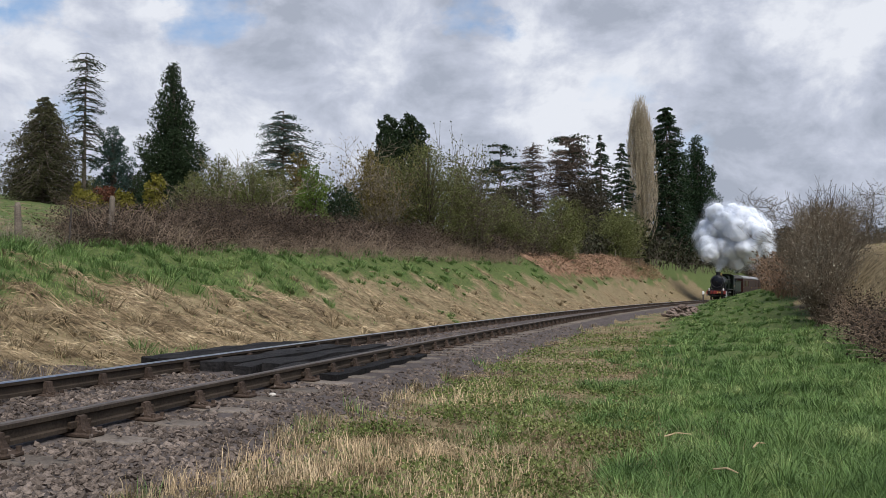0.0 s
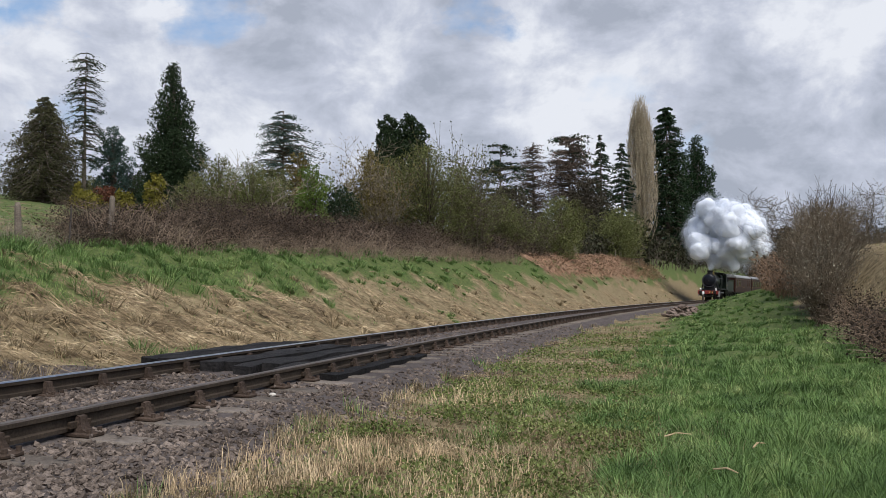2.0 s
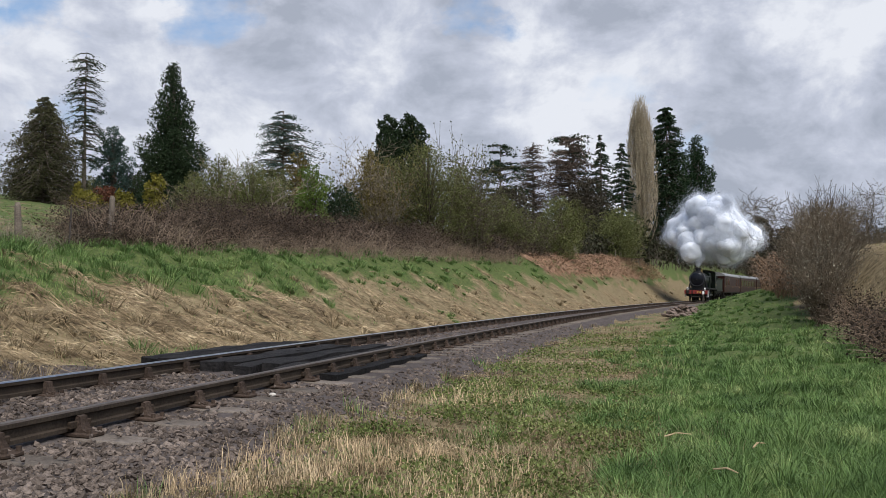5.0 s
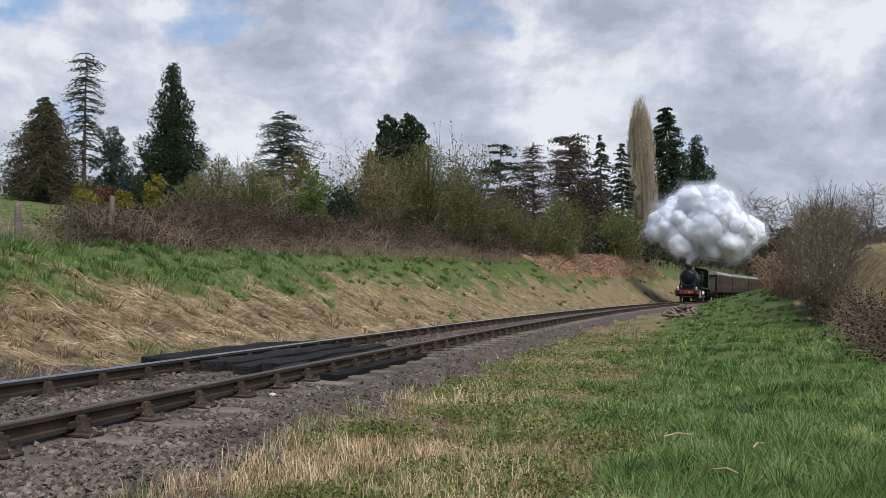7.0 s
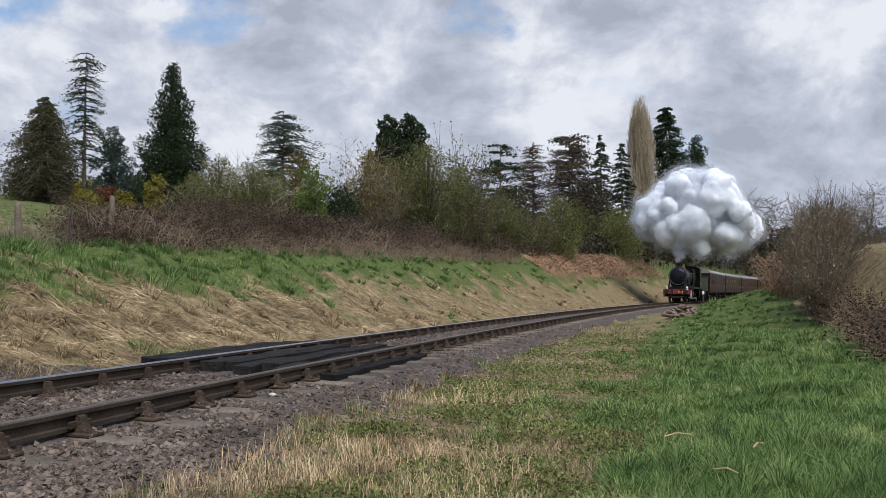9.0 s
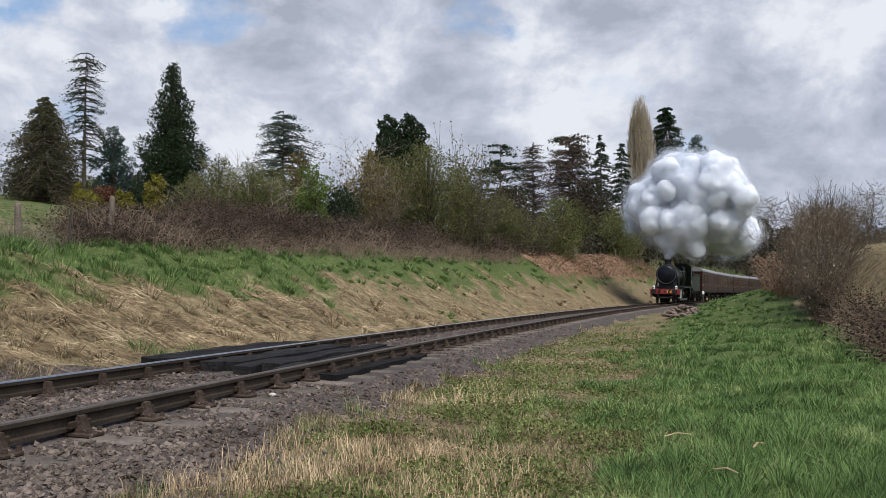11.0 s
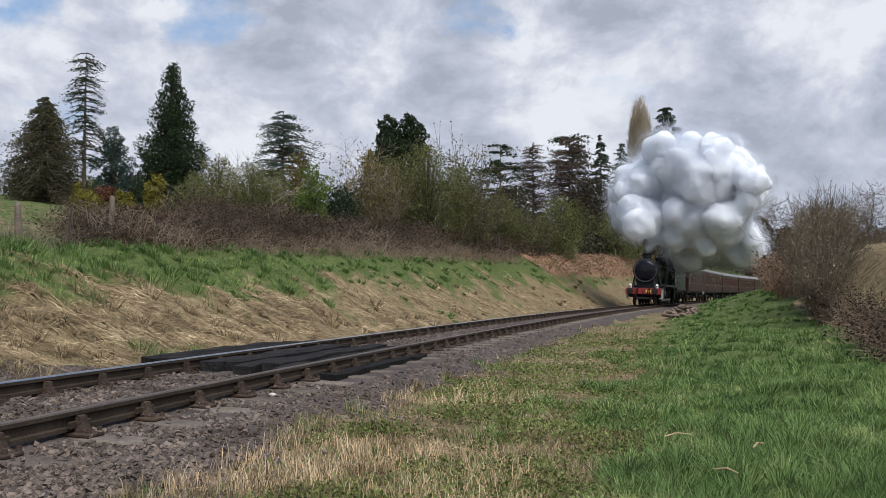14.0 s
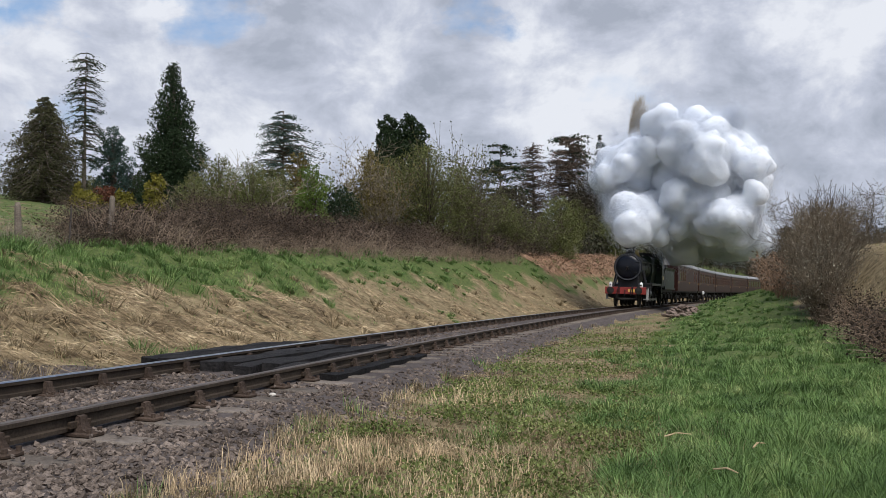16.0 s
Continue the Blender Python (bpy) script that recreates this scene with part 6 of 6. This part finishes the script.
def make_carriage(label, windows, half=8.75):
    """A maroon coach: panelled sides with real window openings, curved roof, underframe, two bogies."""
    c = thing("carriage", label, "carriage", group="train carriages")
    zs, z0, z1, zt = 1.12, 2.02, 2.92, 3.28
    w = 1.37
    bm = bmesh.new()
    for sx in (-1, 1):
        xa, xb = sorted((sx * (w - 0.07), sx * w))
        box(bm, xa, xb, -half, half, zs, z0)
        box(bm, xa, xb, -half, half, z1, zt)
        edges = [-half] + [e for wy, ww in windows for e in (wy - ww / 2, wy + ww / 2)] + [half]
        for a, b in zip(edges[::2], edges[1::2]):
            if b - a > 0.01:
                box(bm, xa, xb, a, b, z0, z1)
    for y in (-half, half - 0.07):
        box(bm, -w + 0.07, w - 0.07, y, y + 0.07, zs, zt)
    body = part("body", bm, M_MAROON, c)
    for wy, ww in windows:
        for sx in (-1, 1):
            bm = bmesh.new()
            xa, xb = sorted((sx * (w - 0.05), sx * (w - 0.035)))
            box(bm, xa, xb, wy - ww / 2, wy + ww / 2, z0, z1)
            pn = part("window", bm, M_GLASS_COACH, c)
            bm = bmesh.new()
            xa, xb = sorted((sx * (w - 0.034), sx * (w - 0.012)))
            box(bm, xa, xb, wy - ww / 2, wy + ww / 2, z1 - 0.26, z1 - 0.22)
            box(bm, xa, xb, wy - ww / 2, wy - ww / 2 + 0.03, z0, z1)
            box(bm, xa, xb, wy + ww / 2 - 0.03, wy + ww / 2, z0, z1)
            part("window_frame", bm, M_FRAME, pn)
    for sx in (-1, 1):
        for z in (z0 - 0.10, z1 + 0.12):
            bm = bmesh.new()
            xa, xb = sorted((sx * w, sx * (w + 0.006)))
            box(bm, xa, xb, -half + 0.05, half - 0.05, z - 0.010, z + 0.010)
            part("lining", bm, M_LINING, c)
        for y in (-half + 0.55, 0.0, half - 0.55):
            bm = bmesh.new()
            xa, xb = sorted((sx * w, sx * (w + 0.05)))
            box(bm, xa, xb, y - 0.02, y + 0.02, 1.75, 1.9)
            part("door_handle", bm, M_BRASS, c)
    n = 12
    bm = bmesh.new()
    o = [(1.40 * math.cos(math.pi * i / n), zt + 0.48 * math.sin(math.pi * i / n) ** 0.8) for i in range(n + 1)]
    extrude(bm, o + [(-1.36, zt - 0.03), (1.36, zt - 0.03)], half + 0.03, -half - 0.03)
    roof = part("roof", bm, M_ROOF, c)
    for i in range(7):
        bm = bmesh.new()
        box(bm, -0.13, 0.13, -0.18, 0.18, 0, 0.12, 0.03)
        v = part("ventilator", bm, M_ROOF, roof)
        v.location = (0.3 if i % 2 else -0.3, -half + 1.6 + i * (2 * half - 3.2) / 6, zt + 0.43)
    bm = bmesh.new()
    box(bm, -1.25, 1.25, -half, half, 0.98, 1.12)
    for sx in (-1, 1):
        rod(bm, (sx * 1.0, -4.2, 0.98), (sx * 1.0, -2.0, 0.55), 0.04, 6)
        rod(bm, (sx * 1.0, -2.0, 0.55), (sx * 1.0, 2.0, 0.55), 0.04, 6)
        rod(bm, (sx * 1.0, 2.0, 0.55), (sx * 1.0, 4.2, 0.98), 0.04, 6)
        box(bm, sx * 0.55, sx * 1.1, -1.4, -0.2, 0.55, 0.95, 0.03)
    part("underframe", bm, M_IRON, c)
    bm = bmesh.new()
    for y in (half, -half - 0.3):
        box(bm, -0.5, 0.5, y, y + 0.3, 1.1, 3.2, 0.04)
    part("gangway", bm, M_BLACK, c)
    for y in (6.1, -6.1):
        bm = bmesh.new()
        for sx in (-1, 1):
            box(bm, sx * 0.93, sx * 1.02, y - 1.75, y + 1.75, 0.50, 0.72, 0.02)
            for a in (-1.3, 1.3):
                box(bm, sx * 0.93, sx * 1.12, y + a - 0.16, y + a + 0.16, 0.30, 0.62, 0.02)
        box(bm, -0.93, 0.93, y - 0.25, y + 0.25, 0.45, 0.95)
        part("bogie", bm, M_IRON, c)
        for a in (-1.3, 1.3):
            wheelset(c, y + a, 0.46, 8, M_IRON)
    for sx in (-1, 1):
        buffer(c, sx * 0.865, half, 1.02, 1)
    return c


VAN = [(-6.9, 0.6), (-4.6, 0.6), (3.4, 0.9), (5.0, 0.9), (6.6, 0.9)]
SALOON = [(-7.9, 0.55)] + [(-6.6 + 1.9 * i, 1.25) for i in range(8)] + [(7.9, 0.55)]
COMPART = [(-7.6 + 1.17 * i, 0.62) for i in range(14)]
CARS = [make_carriage("maroon brake carriage with few windows and a grey roof", VAN),
        make_carriage("maroon saloon carriage with straw lining and a grey roof", SALOON),
        make_carriage("maroon carriage with many narrow windows and a grey roof", COMPART)]
MOVING_CARS = [(CARS[0], 0), (CARS[1], 1), (CARS[2], 2)]
for i in range(3, 8):
    src = CARS[2] if i % 2 else CARS[1]
    MOVING_CARS.append((copy_thing(src, Matrix.Identity(4)), i))

# ---- steam ----


def steam_material(name, dense):
    mt = bpy.data.materials.new(name)
    mt.use_nodes = True
    nt = mt.node_tree
    nt.nodes.clear()
    out = nt.nodes.new("ShaderNodeOutputMaterial")
    if dense:
        bs = node(nt, "ShaderNodeBsdfPrincipled", **{"Base Color": (0.72, 0.75, 0.80, 1), "Roughness": 1.0, "Specular IOR Level": 0.0})
        bs.inputs["Subsurface Weight"].default_value = 1.0
        bs.inputs["Subsurface Radius"].default_value = (1.0, 1.0, 1.0)
        bs.inputs["Subsurface Scale"].default_value = 1.4
        nt.links.new(bs.outputs[0], out.inputs[0])
        return mt
    df, tl = nt.nodes.new("ShaderNodeBsdfDiffuse"), nt.nodes.new("ShaderNodeBsdfTranslucent")
    df.inputs[0].default_value = tl.inputs[0].default_value = (0.72, 0.75, 0.80, 1)
    mx = node(nt, "ShaderNodeMixShader", Fac=0.5)
    nt.links.new(df.outputs[0], mx.inputs[1])
    nt.links.new(tl.outputs[0], mx.inputs[2])
    nt.links.new(mx.outputs[0], out.inputs[0])
    return mt


STEAM_DENSE, STEAM_MIST = steam_material("dense_steam", True), steam_material("steam_mist", False)
MIST = np.random.default_rng(5)


def droplets(name, cen, out, size):
    """Mist as fine flakes: one tiny triangle at each centre, facing roughly outwards."""
    n = len(cen)
    w = out + MIST.normal(size=(n, 3)) * 0.6
    w /= np.linalg.norm(w, axis=1, keepdims=True) + 1e-9
    u = np.cross(w, MIST.normal(size=(n, 3)))
    u /= np.linalg.norm(u, axis=1, keepdims=True) + 1e-9
    q = np.cross(w, u)
    z = (size * MIST.uniform(0.6, 1.3, n))[:, None]
    v = np.stack([cen + u * z, cen + (q * 0.87 - u * 0.5) * z, cen - (q * 0.87 + u * 0.5) * z], 1).reshape(-1, 3)
    return tagged(mesh_from(name, v, np.arange(3 * n).reshape(-1, 3), STEAM_MIST), kind="stuff")


def mist_ball(name, count, size, fall):
    """A puff of mist of radius about one, thick in the middle and thin outside."""
    d = MIST.normal(size=(count, 3))
    d /= np.linalg.norm(d, axis=1, keepdims=True)
    lump = 1 + 0.25 * np.sin(d[:, 0] * 5 + 1) * np.sin(d[:, 1] * 4 + 2) + 0.2 * np.sin(d[:, 2] * 7)
    r = (MIST.uniform(0, 1, count) ** fall) * lump
    return droplets(name, d * r[:, None], d, size)


PUFFS = [mist_ball("puff", 6000, 0.034, 0.6) for i in range(3)]
WISPS = [mist_ball("wisp", 2600, 0.014, 0.75) for i in range(3)]
SPARE = {ob.data.name: ob for ob in PUFFS + WISPS}
PLUME = thing("steam_plume", "billowing white steam rising from the chimney", "steam")
BILLOWS = []       # object, place from the chimney top, swing, phase, turn axis
CHIMNEY = Vector((0, 3.25, 3.87))


def swell(p):
    """How far a billow's skin stands out at the points p: round bumps with soft creases between."""
    total = -0.36
    for f, amount in ((0.75, 0.36), (1.5, 0.40), (3.1, 0.34), (6.3, 0.17)):
        x, y, z = p[:, 0] * f, p[:, 1] * f, p[:, 2] * f
        n = np.sin(x + 1.6 * np.sin(0.8 * z + f)) + np.sin(y * 1.1 + 1.5 * np.sin(0.9 * x + 2 * f)) + np.sin(z * 0.95 + 1.6 * np.sin(0.85 * y + 3 * f))
        total = total + amount * np.abs(n) / 1.5
    return total


def make_plume():
    r = random.Random(21)

    def add(kind, x, y, z, rad, growth=1.0):
        first = r.choice(kind)
        ob = SPARE.pop(first.data.name, None) or tagged(new("puff" if kind is PUFFS else "wisp", first.data), kind="stuff")
        ob.parent = PLUME
        ob.scale = (rad, rad, rad)
        BILLOWS.append((ob, Vector((x, y, z)), rad, r.uniform(0, 6.28), Vector((r.uniform(-1, 1), r.uniform(-1, 1), r.uniform(-1, 1))).normalized(), growth))

    # x to the loco's right, so the wind carries the plume to -x
    core = []
    tries = 0
    while len(core) < 190 and tries < 9000:
        tries += 1
        u, side, back = r.uniform(1.2, 8.6), r.uniform(-3.6, 7.4), r.uniform(0, 7.5)
        lo = 1.5 + 0.05 * max(0, side - 1) + 0.85 * max(0, -side)
        if u < lo or ((side - 1.9) / 5.2) ** 2 + ((u - 4.8) / 4.0) ** 2 > 1.0:
            continue
        if back > 1.0 + 1.3 * u:
            continue
        core.append((side, u, back, (0.55 + 0.75 * r.random() ** 1.6) * (0.75 + 0.05 * u)))
    # billows that hang together are one rigid piece, its lumps melted into one skin
    banks = {}
    # a low bank that sinks over the carriages near the end
    low = [(Vector((-r.uniform(1.2, 7.4), -r.uniform(3.0, 11.0), r.uniform(0.4, 2.4))), r.uniform(0.7, 1.3)) for _ in range(34)]
    for side, u, back, size in core:
        key = (0 if side < 0.2 else 1 if side < 3.6 else 2, 0 if u < 4.6 else 1)
        banks.setdefault(key, []).append((Vector((-side, -back, u)), size))
    banks[(9, 0)] = low
    for key in sorted(banks):
        sink = 0.0 if key[0] == 9 else 1.0
        mid = sum((p for p, _ in banks[key]), Vector()) / len(banks[key])
        bm = bmesh.new()
        for p, size in banks[key]:
            made = bmesh.ops.create_icosphere(bm, subdivisions=3, radius=size, matrix=Matrix.Translation(p - mid))
            push = swell(np.array([v.co + mid for v in made["verts"]])) * (0.5 + 0.3 * size)
            for v, h in zip(made["verts"], push):
                v.co += (v.co - (p - mid)).normalized() * h
        heart = np.array([tuple(p - mid) for p, _ in banks[key]]).std(axis=0) * 1.45 + 0.65
        made = bmesh.ops.create_icosphere(bm, subdivisions=4, radius=1.0)
        push = swell(np.array([v.co * 2.4 + mid for v in made["verts"]])) * 0.22
        for v, h in zip(made["verts"], push):
            v.co = Vector([(1 + h) * c * k for c, k in zip(v.co, heart)])
        phase, axis = r.uniform(0, 6.28), Vector((r.uniform(-1, 1), r.uniform(-1, 1), r.uniform(-1, 1))).normalized()
        me = bpy.data.meshes.new("billow")
        bm.to_mesh(me)
        me.materials.append(STEAM_DENSE)
        ob = new("billow", me)
        ob.parent = PLUME
        ob.scale = (0.9, 0.9, 0.9)
        rm = ob.modifiers.new("melt", "REMESH")
        rm.mode, rm.voxel_size, rm.use_smooth_shade = "VOXEL", 0.17, True
        sm = ob.modifiers.new("soften", "SMOOTH")
        sm.factor, sm.iterations = 0.5, 5
        BILLOWS.append((ob, mid, 0.0, phase, axis, sink))
        # mist that hangs about the billow's skin, thinner outwards
        balls = [(np.array(p - mid), size) for p, size in banks[key]]
        cen, outw = [], []
        for p, size in balls:
            n = int(4400 * size * size)
            d = MIST.normal(size=(n, 3))
            d /= np.linalg.norm(d, axis=1, keepdims=True)
            skin = swell(p + d * size + np.array(mid)) * (0.5 + 0.3 * size)
            c = p + d * (size + skin - 0.22 + np.minimum(MIST.exponential(0.19, n), 0.75))[:, None]
            ok = np.ones(n, bool)
            for q, other in balls:
                if q is not p:
                    ok &= np.linalg.norm(c - q, axis=1) > other * 0.9
            ok &= np.linalg.norm(c / heart, axis=1) > 0.92
            cen.append(c[ok])
            outw.append(d[ok])
        # thicker mist in the clefts between billows
        mids, radii = np.array([p for p, _ in balls]), np.array([z for _, z in balls])
        for p, size in balls:
            n = int(2600 * size * size)
            d = MIST.normal(size=(n, 3))
            d /= np.linalg.norm(d, axis=1, keepdims=True)
            c = p + d * (size + MIST.uniform(0.05, 0.75, (n, 1)))
            gap = np.linalg.norm(c[:, None] - mids[None], axis=2) - radii[None]
            ok = (gap.min(axis=1) > 0.0) & ((gap < 0.7).sum(axis=1) >= 3)
            cen.append(c[ok])
            outw.append(d[ok])
        d = MIST.normal(size=(14000, 3))
        d /= np.linalg.norm(d, axis=1, keepdims=True)
        c = d * heart * (1 + 0.22 * swell(d * 2.4 + np.array(mid)))[:, None] + d * (MIST.exponential(0.16, (len(d), 1)).clip(0, 0.7) - 0.15)
        ok = np.ones(len(d), bool)
        for q, other in balls:
            ok &= np.linalg.norm(c - q, axis=1) > other * 0.9
        cen.append(c[ok])
        outw.append(d[ok])
        mist = droplets("mist", np.concatenate(cen), np.concatenate(outw), 0.032)
        mist.parent = PLUME
        BILLOWS.append((mist, mid, 0.0, phase, axis, sink))
        bm.free()
    for k in range(14):                                    # loose puffs on the edge
        a = r.uniform(0, 6.28)
        add(PUFFS, -(1.9 + 4.9 * math.cos(a)), -r.uniform(1, 7), 4.8 + 3.7 * math.sin(a) if math.sin(a) > -0.5 else 3.2, r.uniform(0.6, 1.0))
    for k in range(7):                                     # the neck over the chimney
        add(PUFFS, -0.12 * k + r.uniform(-0.15, 0.15), -0.25 * k, 0.32 + 0.38 * k, 0.32 + 0.13 * k)
    for k in range(18):
        a = r.uniform(0, 6.28)
        add(WISPS, -(2.0 + 5.9 * math.cos(a) * r.uniform(0.8, 1.05)), -r.uniform(1, 8), 5.0 + 4.4 * math.sin(a) * r.uniform(0.8, 1.05), r.uniform(0.9, 1.8))
    for k in range(16):                                    # thin steam trailing over the carriages
        add(WISPS, -r.uniform(0, 6), -r.uniform(6, 22), r.uniform(1.2, 5.5), r.uniform(0.9, 1.7))


make_plume()


# ---- what moves ----
def motions():
    times = [float(i) for i in range(17)]
    walk(LOCO, [(t, ride(head_s(t), 10.3)) for t in times])
    walk(TENDER, [(t, ride(head_s(t) + 10.6, 7.0)) for t in times])
    walk(PLUME, [(t, ride(head_s(t), 10.3)) for t in times])
    for c, i in MOVING_CARS:
        walk(c, [(t, ride(head_s(t) + 18.6 + 18.3 * i, 18.3)) for t in times])
    fine = [i * 0.2 for i in range(81)]
    for ob, r, at in SPIN:
        walk(ob, [(t, Matrix.Translation(at) @ Matrix.Rotation((head_s(t) - head_s(0)) / r, 4, "X")) for t in (fine if r > 0.6 else [i * 16 / 110 for i in range(111)])])
    for ob, sx, at in RODS:
        rows = []
        for t in fine:
            a = (head_s(t) - head_s(0)) / 0.705 + (0 if sx > 0 else math.pi / 2)
            rows.append((t, Matrix.Translation(at + Vector((0, 0.36 * math.cos(a), 0.36 * math.sin(a))))))
        walk(ob, rows)
    steps = [i * 0.5 for i in range(33)]
    for ob, at, rad, ph, axis, growth in BILLOWS:
        rows = []
        for t in steps:
            g = float(np.interp(t, [0, 2, 3.5, 4.5, 6.5, 9, 16], [0.74, 0.74, 0.60, 0.60, 0.82, 0.92, 0.98]))
            blown = 0.9 * math.exp(-((t - 8.5) / 3.0) ** 2) - 1.4 * min(max((t - 11.0) / 5.0, 0.0), 1.0)
            spread = Vector((at.x * g + blown * min(at.z / 4, 1.0), at.y * 0.9, at.z * (0.93 + 0.09 * min(max((t - 9.0) / 7.0, 0.0), 1.0))))
            if at.z < 4.6 and at.z > 2.2:
                spread.z -= 0.9 * min(max((t - 11.5) / 4.0, 0.0), 1.0)
            if growth == 0:
                spread.z += 2.6 * (1 - min(max((t - 9.5) / 4.5, 0.0), 1.0))
            high = min(at.z / 3.0, 1.0)
            swing = Vector((0.45 * math.sin(0.55 * t + ph), 0.5 * math.sin(0.43 * t + 2 * ph), 0.5 * math.sin(0.62 * t + 1.7 * ph))) * high
            rows.append((t, Matrix.Translation(CHIMNEY + spread + swing) @ Matrix.Rotation(ph + 0.22 * t if rad else 0.16 * math.sin(0.4 * t + ph), 4, axis)))
        walk(ob, rows)


motions()
